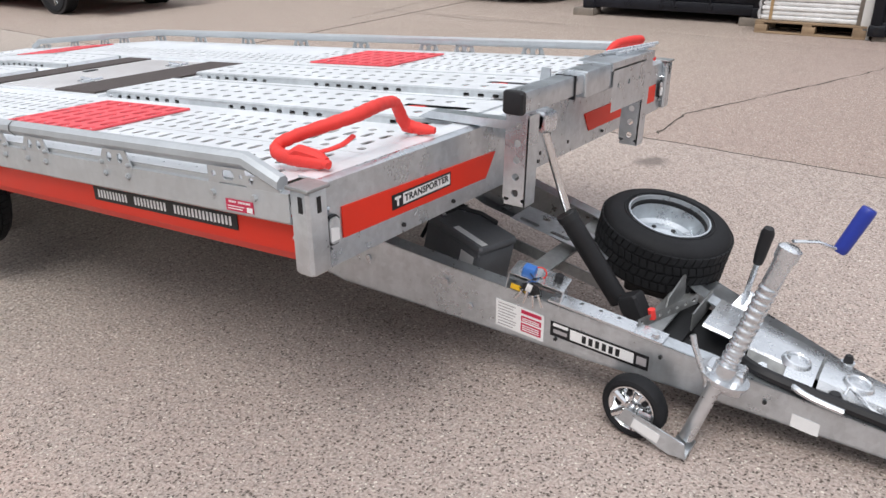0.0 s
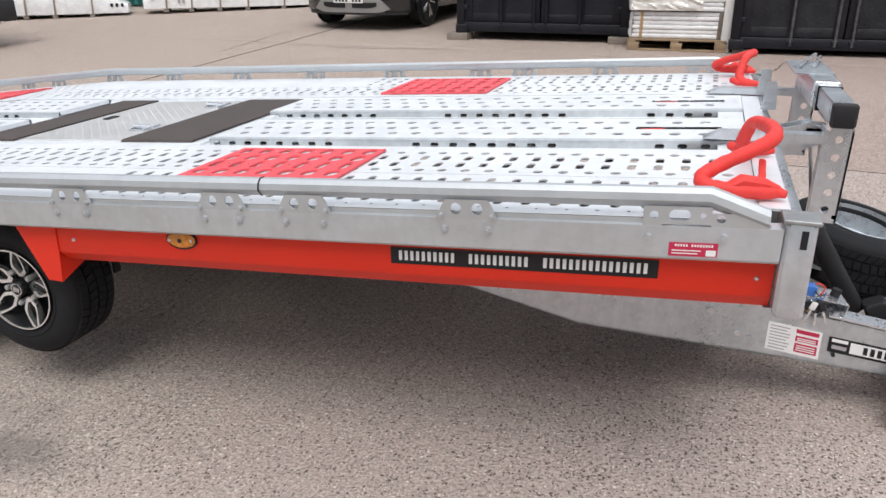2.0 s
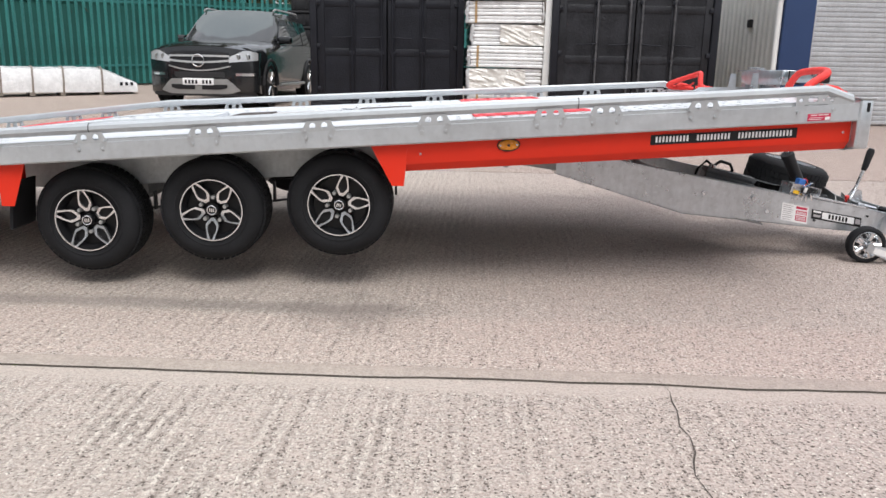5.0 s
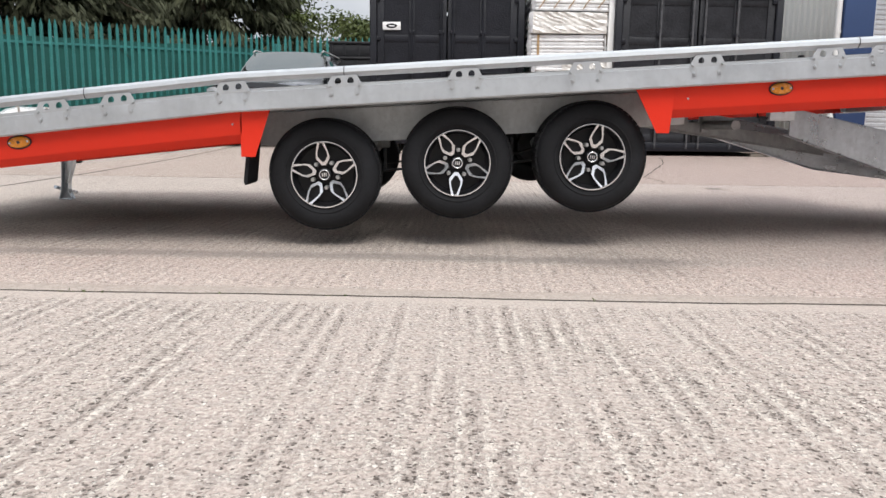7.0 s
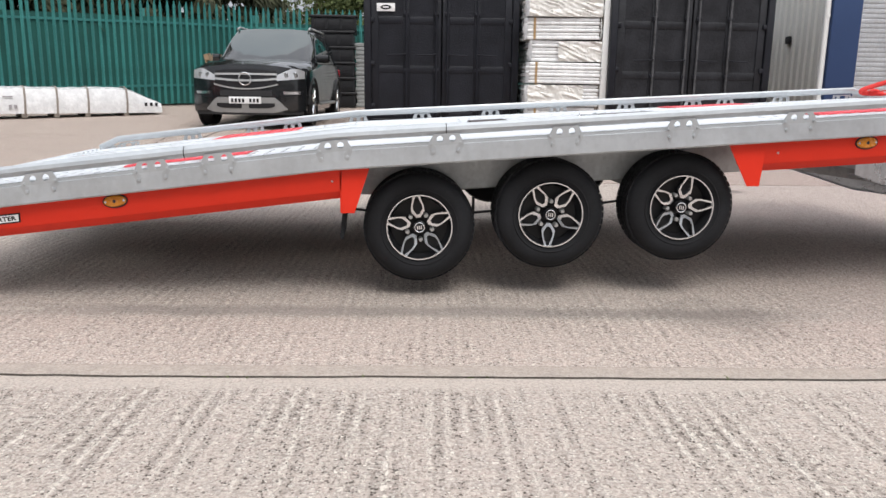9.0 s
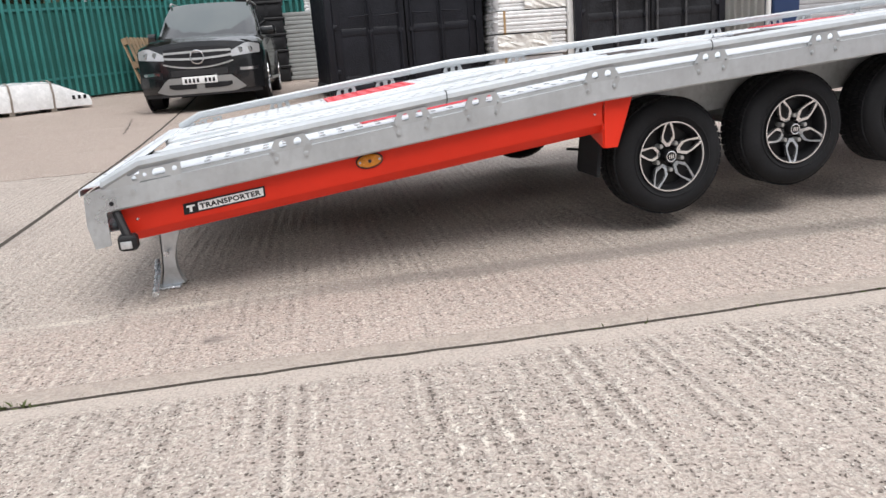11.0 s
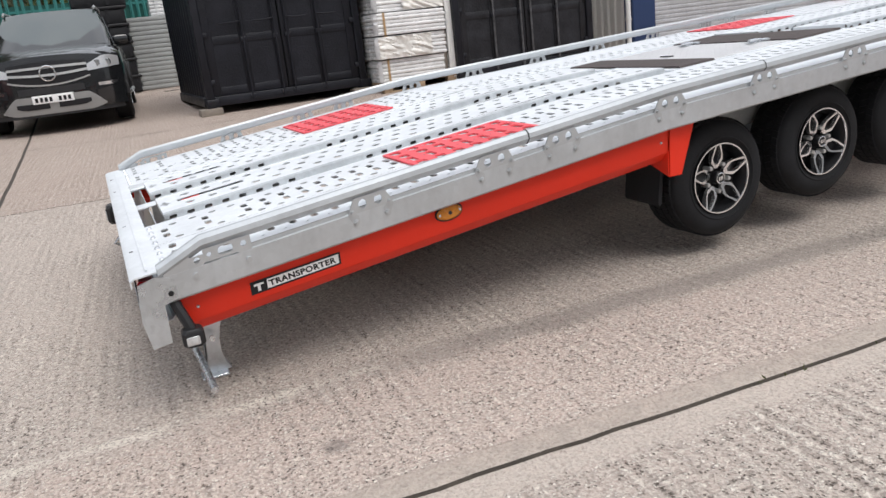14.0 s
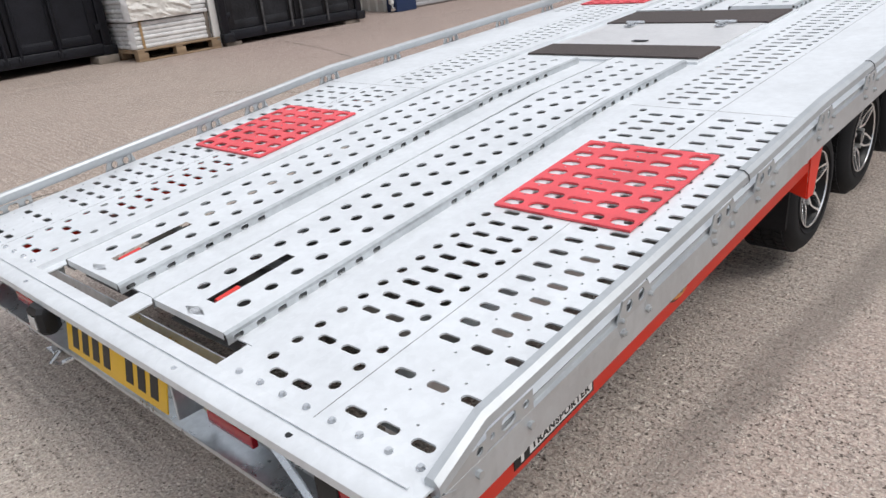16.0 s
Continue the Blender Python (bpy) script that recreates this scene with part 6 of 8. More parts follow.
part("red_button", Shape().tube([(3.105, 0.865, 0.285), (3.100, 0.862, 0.315)], 0.011, 10), M_STRAP, trailer)
# bolted strap plate on the near beam and open bracket box before the cover
s = Shape()
P = lambda x, v, d: (x, bar_y(x) - 0.003 + v, bar_top(x) + 0.0065 - d)
strip(s, 2.84, 3.17, 0.0, 0.032, 0.055, None, P)
strip(s, 2.84, 3.17, 0.032, 0.062, 0.055, (0.013, 0.013), P, 0.006)
s.sheet([(0.0, 0.0065), (0.0, 0.0)], [2.84, 3.17], lambda t, p, q: (t, bar_y(t) - 0.003, bar_top(t) + q), 0.002)
plate_ = part("strap_plate", s, M_ZINC, trailer, "bright bolted strap plate", smooth=None)
for x in (2.865, 3.145):
    part("bolt", Shape().tube([P(x, 0.022, -0.001), P(x, 0.022, -0.010)], [0.013, 0.011], 6), M_ZINC, plate_)
s = Shape()
P = lambda y, z, d: (3.085 + 0.35 * (y - 0.80) - d, y, z)
strip(s, 0.80, 1.06, 0.270, 0.305, 0.037, (0.014, 0.012), P, 0.004)
part("lever_bracket", s, M_GALV_DULL, trailer, "pierced cross bracket")
for poly, xa in (([(0.98, 0.215), (1.17, 0.215), (1.17, 0.275), (0.98, 0.272)], 3.186), ([(0.95, 0.215), (1.17, 0.215), (1.17, 0.315), (1.12, 0.322), (0.99, 0.300)], 3.105)):
    part("box_plate", Shape().prism(poly, xa, xa + 0.005, "x"), M_GALV_DULL, trailer)
# black floor stands for the shade inside the open box
part("box_floor", Shape().box((3.112, 0.85, 0.205), (3.184, 1.16, 0.211)), M_BLACK_MET, trailer)
part("box_plate", Shape().prism([(3.340, 0.180), (3.346, 0.180), (3.346, 0.246), (3.340, 0.246)], 0.985, 1.135, "y"), M_GALV_DULL, trailer)
ax = (top - clamp).normalized()
part("clamp_plate", Shape().tube([clamp + Vector((0.0, 0.01, -0.012)), clamp + Vector((0.0, 0.01, -0.012)) + ax * 0.006], 0.070, 28), M_ZINC, jt, "bright zinc clamp plate")

# ---- trailer rear: lip, end plates, lamp beam, plate, prop stands ----
s = Shape()
s.sheet([(-2.480, DECK + 0.452 - 0.116), (-2.500, 0.419), (-2.548, 0.413), (-2.556, 0.408), (-2.556, 0.392)], [-0.03, 2 * YC + 0.03], lambda t, p, q: (p, t, q), -0.004)
s.sheet([(-2.512, 0.4235), (-2.518, 0.4235)], [0.0, 2 * YC], lambda t, p, q: (p, t, q), -0.002)
lip = part("rear_lip", s, M_GALV_DECK, trailer, "galvanised rear edge lip")
for y in (0.27, 0.66, 1.46, 1.85):
    part("bolt", Shape().tube([(-2.536, y, 0.414), (-2.536, y, 0.419)], 0.008, 8), M_BLACK_MET if y in (0.27, 1.85) else M_ZINC, lip)
s = Shape()
s.sheet([(-2.439, 0.40), (-2.451, 0.29), (-2.475, 0.262), (-2.541, 0.258), (-2.546, 0.262), (-2.546, 0.272)], [0.06, 2 * YC - 0.06], lambda t, p, q: (p, t, q), 0.004)
bumper = part("rear_beam", s, M_GALV, trailer, "folded galvanised rear lamp beam")
for side in (0, 1):
    Y = lambda y: mirror(y, side)
    a, b = sorted((Y(-0.040), Y(-0.032)))
    part("end_plate", Shape().prism([(-2.545, 0.398), (-2.498, 0.412), (-2.455, 0.400), (-2.455, 0.345), (-2.490, 0.335), (-2.492, 0.232), (-2.540, 0.225), (-2.552, 0.30)], a, b, "y"), M_GALV, trailer, "galvanised rear end plate")
    c = Vector((-2.470, Y(-0.0405), 0.362))
    part("bolt_hole", Shape().tube([c, c + Vector((0, -0.001 if side == 0 else 0.001, 0))], 0.007, 12), M_STICK_BLACK, trailer)
    # tail lamp cluster
    ya, yb = sorted((Y(-0.005), Y(0.205)))
    lamp = part("tail_lamp", Shape().box((-2.544, ya, 0.274), (-2.500, yb, 0.398), cut=0.008), M_REDLENS, trailer, "red tail lamp cluster")
    ya, yb = sorted((Y(0.14), Y(0.20)))
    part("lens", Shape().box((-2.548, ya, 0.280), (-2.5435, yb, 0.390), cut=0.003), M_BLACK, lamp)
    part("diagonal_brace", Shape().tube([(-2.530, Y(0.24), 0.275), (-2.512, Y(0.44), 0.392)], 0.009, 4), M_GALV, trailer)
    ya, yb = sorted((Y(-0.020), Y(-0.072)))
    ml = part("corner_lamp", Shape().box((-2.468, ya, 0.214), (-2.412, yb, 0.262), cut=0.008), M_BLACK, trailer, "black rubber-mounted corner marker lamp")
    yo = Y(-0.073)
    part("lens", Shape().box((-2.460, yo - 0.003, 0.222), (-2.426, yo + 0.003, 0.246), cut=0.003), M_CLEARLENS, ml)
    part("stalk", Shape().tube([(-2.440, Y(-0.045), 0.255), (-2.455, Y(-0.03), 0.300), (-2.470, Y(-0.012), 0.345)], 0.014, 8), M_BLACK, ml)
    # swing-down prop stand
    yl = Y(0.235)
    s = Shape()
    sg = 1 if side == 0 else -1
    curve = [(-2.318, 0.300), (-2.322, 0.221), (-2.334, 0.185), (-2.348, 0.150), (-2.357, 0.110), (-2.358, 0.070), (-2.350, 0.035), (-2.336, 0.010)]
    back = [(-2.415, 0.010), (-2.402, 0.060), (-2.396, 0.130), (-2.392, 0.204), (-2.388, 0.300)]
    s.weld = True
    s.prism(curve + back, *sorted((yl, yl + sg * 0.005)), "y")
    for edge in (curve, back):
        for (xa, za), (xb, zb_) in zip(edge, edge[1:]):
            s.add([(xa, yl, za), (xb, yl, zb_), (xb, yl + sg * 0.045, zb_), (xa, yl + sg * 0.045, za), (xa + 0.004, yl, za), (xb + 0.004, yl, zb_), (xb + 0.004, yl + sg * 0.045, zb_), (xa + 0.004, yl + sg * 0.045, za)],
                  [(0, 1, 2, 3), (4, 5, 6, 7), (0, 1, 5, 4), (1, 2, 6, 5), (2, 3, 7, 6), (3, 0, 4, 7)])
    leg = part("prop_stand", s, M_GALV, trailer, "galvanised swing-down prop stand")
    part("foot", Shape().box((-2.425, yl - 0.035, 0.002), (-2.345, yl + 0.03, 0.010), cut=0.003), M_ZINC, leg)
    part("bar", Shape().tube([(-2.425, Y(0.30), 0.085), (-2.415, Y(0.20), 0.060), (-2.408, Y(0.055), 0.030)], 0.011, 12), M_ZINC, leg, "tubular prop handle")
    part("bolt", Shape().tube([(-2.375, Y(0.205), 0.13), (-2.375, Y(0.195), 0.13)], 0.010, 6), M_ZINC, leg)
part("red_reflector", Shape().box((-2.520, 0.44, 0.300), (-2.505, 0.60, 0.330), cut=0.002), M_REDLENS, trailer)
part("red_reflector", Shape().box((-2.520, 1.50, 0.300), (-2.505, 1.66, 0.330), cut=0.002), M_REDLENS, trailer)
pm = Matrix.Translation((-2.536, 0.99, 0.326)) @ Matrix.Rotation(radians(11), 4, "Y")
plate = part("number_plate", Shape().box((-0.002, -0.26, -0.048), (0.002, 0.26, 0.048), cut=0.001), M_PLATE_Y, trailer, "yellow rear number plate with dark bars", m=pm)
lettering(plate, 8, -0.235, 0.235, -0.030, 0.030, lambda y, z, d: (-0.0022 - d, -y, z), M_STICK_BLACK, (4,), 0.62)
lp = part("plate_lamp", Shape().box((-2.586, 1.285, 0.315), (-2.530, 1.370, 0.392), cut=0.012), M_BLACK, trailer, "black number plate lamp")
part("lens", Shape().box((-2.590, 1.307, 0.330), (-2.584, 1.350, 0.372), cut=0.003), M_CLEARLENS, lp)
part("plate_bracket", Shape().box((-2.556, 0.655, 0.300), (-2.490, 0.661, 0.395), cut=0.002), M_GALV, trailer)
part("rope_cleat", Shape().tube([(-2.555, 1.30, 0.262), (-2.580, 1.305, 0.235), (-2.555, 1.32, 0.215), (-2.525, 1.30, 0.225)], 0.007, 8), M_ZINC, trailer)


# ---- wheel straps lying on the front deck ----
def build_strap(far):
    t = thing("wheel_strap", "red padded wheel strap arched over the front deck", "strap", group="wheel straps on the deck")
    P = lambda x, y, z: (x + (0.02 if far else 0.0), 2 * YC - y if far else y, z)
    loop = [P(*q) for q in ((2.600, 0.092, 0.866), (2.560, 0.080, 0.868), (2.505, 0.072, 0.868), (2.458, 0.074, 0.872), (2.444, 0.090, 0.886), (2.475, 0.115, 0.906), (2.545, 0.165, 0.936), (2.578, 0.210, 0.951),
                            (2.578, 0.270, 0.958), (2.562, 0.335, 0.956), (2.546, 0.392, 0.946), (2.535, 0.425, 0.915), (2.532, 0.450, 0.882), (2.555, 0.468, 0.868), (2.606, 0.481, 0.866))]
    knot, tail = P(2.530, 0.082, 0.874), [P(*q) for q in ((2.545, 0.100, 0.880), (2.560, 0.140, 0.884), (2.562, 0.180, 0.888), (2.563, 0.215, 0.900))]
    ends = [P(2.525, 0.462, 0.866), P(2.575, 0.090, 0.868)]
    path = smooth_path(loop)
    n = len(path)
    part("sleeve", Shape().tube(path, [(0.0150 + 0.0015 * math.sin(9.0 * k / n) ** 2 + 0.0008 * math.sin(k * 2.1)) * min(1.0, 0.55 + 0.10 * min(k, n - 1 - k)) for k in range(n)], 12), M_STRAP, t, "red padded sleeve")
    s = Shape()
    k = Vector(knot)
    s.tube([k + Vector((-0.035, -0.01, 0)), k + Vector((-0.01, 0, 0.012)), k + Vector((0.03, 0.005, 0.008)), k + Vector((0.06, 0.01, -0.002))], [0.013, 0.020, 0.018, 0.011], 10, flat=0.75)
    part("ratchet", s, M_STRAP, t)
    part("tail", Shape().tube(smooth_path(tail, 4), 0.0075, 8, flat=0.6), M_STRAP, t)
    for e in ends:
        part("hook", Shape().tube([Vector(e) + Vector((-0.02, 0.02, 0.006)), Vector(e), Vector(e) + Vector((0.03, -0.01, -0.002))], [0.011, 0.013, 0.008], 10), M_STRAP, t)


build_strap(False)
build_strap(True)

# the tipped deck hangs a little lower at its far front corner
LEVEL = {"wheel", "axle", "suspension_arm", "bump_stop", "tilt_brace", "brace_strut", "cross_tube", "brake_cable", "drawbar_beam", "hinge_bracket", "rating_sticker", "serial_plate", "cross_plate", "overrun_tray", "overrun_cover", "cover_flap", "coupling_cable",
         "coupling_shaft", "battery", "battery_tray", "pierced_plate", "tray_rail", "valve_box", "spare_wheel", "wheel_mount", "jockey_wheel", "fork", "jockey_tube", "brake_lever", "red_button", "strap_plate", "lever_bracket", "box_plate", "box_floor"}


def hang(x, y):
    return 0.006 * max(0.0, x - BEND) * y


done = set()
for top in [o for o in trailer.children if o.name.split(".")[0] not in LEVEL] + [o for o in scene.objects if o.name.startswith("wheel_strap")]:
    for ob in (top, *top.children_recursive):
        if ob.data is None or ob.data.name in done:
            continue
        done.add(ob.data.name)
        at = ob.matrix_basis.translation
        if at.length > 0.01:
            ob.location.z -= hang(at.x, at.y)
        else:
            for v in ob.data.vertices:
                v.co.z -= hang(v.co.x, v.co.y)

# ---- the yard behind: containers, stacked goods, car, fence, building, trees ----
def build_container(x0, x1, y0, length, z0, height, label, worn, sign):
    t = thing("shipping_container", label, "container", Matrix.Translation((x0, y0, z0)))
    W, H, L = x1 - x0, height, length
    mat = M_CONTAINER
    rod_mat = M_CONTAINER if sign else M_ROD
    for x in (0.0, W - 0.11):
        for y in (0.0, L - 0.11):
            part("corner_post", Shape().box((x, y, 0.12), (x + 0.11, y + 0.11, H - 0.12), cut=0.012), mat, t)
            for z in (0.0, H - 0.12):
                c = part("corner_casting", Shape().box((x - 0.012, y - 0.012, z), (x + 0.165, y + 0.165, z + 0.12), cut=0.010), mat, t)
                part("casting_slot", Shape().lathe([(0.0, 0.0), (0.030, 0.0), (0.030, 0.004), (0.0, 0.004)], 14), M_STICK_BLACK, c, m=Matrix.Translation((x + 0.075, y - 0.0135, z + 0.06)) @ Matrix.Diagonal((1, 1, 1.4, 1)))
    part("sill", Shape().box((0.11, 0.01, 0.02), (W - 0.11, 0.10, 0.15), cut=0.006), mat, t)
    part("header", Shape().box((0.11, 0.01, H - 0.13), (W - 0.11, 0.10, H - 0.02), cut=0.006), mat, t)
    part("floor", Shape().box((0.05, 0.1, 0.06), (W - 0.05, L - 0.05, 0.14)), mat, t)
    roof = Shape()
    roof.box((0.02, 0.02, H - 0.035), (W - 0.02, L - 0.02, H - 0.012), cut=0.004)
    part("roof", roof, mat, t)
    mid = W / 2
    for k, (a, b) in enumerate(((0.115, mid - 0.012), (mid + 0.012, W - 0.115))):
        door = part("door", Shape().box((a, 0.058, 0.155), (b, 0.078, H - 0.135)), worn, t, "black painted steel container door with recessed fields")
        part("gasket", Shape().box((a - 0.006, 0.052, 0.15), (a + 0.006, 0.072, H - 0.13)), M_RUBBER, door)
        mid_x = (a + b) / 2
        for xa, xb in ((a, a + 0.11), (mid_x - 0.05, mid_x + 0.05), (b - 0.11, b)):
            part("door_stile", Shape().box((xa, 0.040, 0.155), (xb, 0.057, H - 0.135), cut=0.004), worn, door)
        for za, zb_ in ((0.156, 0.27), (0.86, 0.97), (1.60, 1.71), (H - 0.25, H - 0.136)):
            for xa, xb in ((a + 0.1105, mid_x - 0.0505), (mid_x + 0.0505, b - 0.1105)):
                part("door_rail", Shape().box((xa, 0.048, za), (xb, 0.0575, zb_), cut=0.003), worn, door)
        for f in ((0.50, 0.93) if k == 0 else (0.07, 0.50)):
            xr = a + (b - a) * f
            rod = part("lock_rod", Shape().tube([(xr, 0.006, 0.06), (xr, 0.006, H - 0.05)], 0.017, 8), rod_mat, door)
            for z in (0.10, 0.9, 1.75, H - 0.10):
                part("rod_guide", Shape().box((xr - 0.04, -0.004, z - 0.03), (xr + 0.04, 0.034, z + 0.03), cut=0.006), mat, rod)
            sg = 1 if f < 0.5 or (f == 0.5 and k == 1) else -1
            part("handle", Shape().tube([(xr, -0.010, 1.15), (xr + sg * 0.10, -0.018, 1.135), (xr + sg * 0.30, -0.016, 1.13)], 0.011, 6), mat, rod)
        for z in (0.35, 1.0, 1.65, 2.25):
            xh = a if k == 0 else b
            part("hinge", Shape().box((xh - 0.05, 0.008, z - 0.035), (xh + 0.05, 0.05, z + 0.035), cut=0.006), mat, door)
    for x, sg in ((0.0, 1), (W, -1)):
        s = Shape()
        pts = []
        n = int(L / 0.28)
        for i in range(n):
            a = 0.1 + i * (L - 0.2) / n
            w = (L - 0.2) / n
            pts += [(a, 0.045), (a + w * 0.25, 0.045), (a + w * 0.5, 0.012), (a + w * 0.75, 0.012)]
        pts.append((L - 0.1, 0.045))
        k = len(pts)
        s.add([(x + sg * d, y, 0.14) for y, d in pts] + [(x + sg * d, y, H - 0.10) for y, d in pts], [(i, i + 1, k + i + 1, k + i) for i in range(k - 1)])
        s.box((x + sg * 0.0 - 0.03, 0.1, 0.02), (x + 0.03, L - 0.1, 0.15), cut=0.006)
        s.box((x - 0.03, 0.1, H - 0.10), (x + 0.03, L - 0.1, H - 0.02), cut=0.006)
        part("side_wall", s, worn, t, "corrugated black container side")
    part("back_wall", Shape().box((0.1, L - 0.06, 0.1), (W - 0.1, L - 0.03, H - 0.1)), mat, t)
    if sign:
        sg = part("sign", Shape().box((0.20, 0.022, 1.78), (0.48, 0.028, 1.90), cut=0.001), M_STICK_WHITE, t, "small white sign with dark oval")
        part("sign_oval", Shape().lathe([(0.0, 0.0), (1.0, 0.0), (1.0, 0.002), (0.0, 0.002)], 20), M_STICK_BLACK, sg, m=Matrix.Translation((0.34, 0.0195, 1.84)) @ Matrix.Diagonal((0.085, 1, 0.035, 1)))
        part("sign_bar", Shape().box((0.295, 0.0185, 1.83), (0.385, 0.0192, 1.85)), M_STICK_WHITE, sg)
    return t


def timber(x0, x1, y0, y1, z1):
    z0 = ground_z((y0 + y1) / 2) - 0.01
    ob = part("timber_block", Shape().box((x0, y0, z0), (x1, y1, z1), cut=0.008), M_WOOD_GREY)
    tagged(ob, "grey weathered timber block under a container", "timber", "timber blocks under containers")


build_container(-1.045, 1.375, 9.30, 3.20, 0.185, 2.54, "black shipping container with closed doors on timber blocks", M_CONTAINER, True)
build_container(2.66, 5.18, 8.72, 6.06, 0.130, 2.43, "black shipping container with scuffed doors on timber blocks", M_CONT_WORN, False)
for q in ((-1.17, -0.86, 9.22, 9.50, 0.185), (1.12, 1.40, 9.24, 9.5, 0.185), (-1.1, -0.8, 14.9, 15.2, 0.30), (2.70, 2.95, 8.76, 9.0, 0.13), (4.85, 5.15, 8.76, 9.0, 0.13)):
    timber(*q)

# shrink-wrapped bundles piled on a pallet between the containers
rng = random.Random(11)


def build_pallet(name, label, m, group=""):
    t = thing(name, label, "pallet", m, group)
    for k in range(7):
        y = k * 0.166
        part("top_board", Shape().box((0, y, 0.122), (1.2, y + 0.10, 0.144), cut=0.002), M_WOOD, t)
    for k in range(3):
        y = (0.0, 0.48, 0.995)[k]
        part("bottom_board", Shape().box((0, y, 0.0), (1.2, y + 0.10, 0.022), cut=0.002), M_WOOD, t)
    for x in (0.0, 0.53, 1.06):
        for y in (0.0, 0.46, 0.99):
            part("block", Shape().box((x, y, 0.022), (x + 0.14, y + 0.105, 0.10), cut=0.003), M_WOOD, t)
        part("stringer", Shape().box((x, 0.0, 0.10), (x + 0.10, 1.095, 0.122), cut=0.002), M_WOOD, t)
    return t


build_pallet("wooden_pallet", "wooden pallet under wrapped white bundles", Matrix.Translation((1.43, 8.78, ground_z(8.9))))
zz = ground_z(8.9) + 0.146
for k in range(7):
    h = 0.335 + rng.uniform(-0.01, 0.015)
    dx, dy = rng.uniform(-0.04, 0.03), rng.uniform(-0.05, 0.02)
    t = thing("wrapped_bundle", "film-wrapped bundle of white panels in a pile", "bundle", pose(2.02 + dx, 9.40 + dy, zz, 0, rng.uniform(-0.6, 0.6), rng.uniform(-1.5, 1.5)), "wrapped bundles on the pallet")
    n = 6
    for j in range(n):
        a = j * (h - 0.012) / n
        ins = 0.012 * (j % 2)
        part("panel", Shape().box((-0.565 + ins, -0.55 + ins, a + 0.002), (0.565 - ins, 1.70, a + (h - 0.012) / n - 0.002), cut=0.014), M_WRAP if k != 5 else M_PANEL, t)
    s = Shape()
    for sx in (-0.46,):
        s = Shape()
        s.sheet([(sx, 0.004), (sx + 0.035 + 0.03 * (k % 2), 0.004)], [(-0.563, 0.0), (-0.563, h - 0.01)], lambda t_, p, q: (p, t_[0] + q, t_[1]), 0.002)
        if k in (0, 1, 2, 4):
            part("edge_board", s, M_CARD, t, "brown card edge protector")
    # crumpled film bulging at the ends and stretched over parts of the front
    for sx in (-1, 1):
        f = Shape()
        for i in range(9):
            for q in range(7):
                a = math.pi * q / 6
                r = 0.030 + 0.030 * noise.noise(Vector((i * 0.9, q * 0.8, k * 5 + sx))) + 0.012 * math.sin(math.pi * i / 8)
                f.v.append((sx * (0.555 + r * math.sin(a) * 1.1), -0.545 - r * 0.8 * math.cos(a) * (1 if q < 4 else -1.0) + 0.12 * q / 6, 0.004 + (h - 0.02) * i / 8))
        f.f += [(i * 7 + q, i * 7 + q + 1, (i + 1) * 7 + q + 1, (i + 1) * 7 + q) for i in range(8) for q in range(6)]
        part("film_fold", f, M_WRAP, t, "crumpled clear film")
    if k in (1, 3, 5):
        f = Shape()
        nx, nz = 56, 18
        x0, x1 = ((-0.56, 0.30), (-0.15, 0.56), (-0.56, 0.56))[k // 2]
        for i in range(nz + 1):
            for q in range(nx + 1):
                x, z = x0 + (x1 - x0) * q / nx, 0.008 + (h - 0.03) * i / nz
                f.v.append((x, -0.562 - 0.050 * abs(noise.noise(Vector((x * 7 + z * 16, z * 9, k * 2.0)))) - 0.022 * abs(noise.noise(Vector((x * 22 + z * 15, z * 30, k)))), z + 0.010 * noise.noise(Vector((x * 6, k, 1)))))
        f.f += [(i * (nx + 1) + q, i * (nx + 1) + q + 1, (i + 1) * (nx + 1) + q + 1, (i + 1) * (nx + 1) + q) for i in range(nz) for q in range(nx)]
        part("film", f, M_FILM, t, "crumpled translucent film")
    if k == 6:
        for j in range(5):
            s = Shape()
            xa = -0.5 + 0.22 * j
            s.tube([(xa, -0.572, 0.03), (xa + 0.18, -0.572, h - 0.05)], 0.008, 5)
            part("lattice_bar", s, M_CARD, t)
    zz += h
ob = part("timber_plank", Shape().box((0, 0, 0), (0.11, 0.03, 2.33), cut=0.004), M_WHITE_PVC, m=pose(2.555, 8.80, ground_z(8.8), 0, 0.6, 4))
tagged(ob, "white weathered plank standing beside a container", "plank")
ob = part("timber_plank", Shape().box((0, 0, 0), (0.05, 0.03, 2.2), cut=0.004), M_WOOD_GREY, m=pose(2.50, 8.86, ground_z(8.8), 0, 1.0, 4))
tagged(ob, "narrow grey timber standing beside the white plank", "plank")

# black duct lying across the roofs
s = Shape().prism([(1.50, 2.66), (1.52, 2.84), (1.60, 2.97), (1.76, 3.10), (2.00, 3.185), (3.78, 3.20), (3.78, 2.78), (2.10, 2.77), (1.92, 2.72), (1.84, 2.64)], 9.68, 10.14, "y")
duct = part("black_duct", s, M_BLACK_MET, smooth=20)
tagged(duct, "large black square-sided duct with chamfered end on a container roof", "duct")
for x in (2.02, 2.95, 3.75):
    part("duct_flange", Shape().box((x, 9.655, 2.755), (x + 0.045, 10.165, 3.225), cut=0.006), M_BLACK_MET, duct)
for x in (2.85, 3.55):
    part("duct_foot", Shape().box((x, 9.75, 2.56), (x + 0.08, 10.1, 2.80), cut=0.006), M_BLACK_MET, duct)


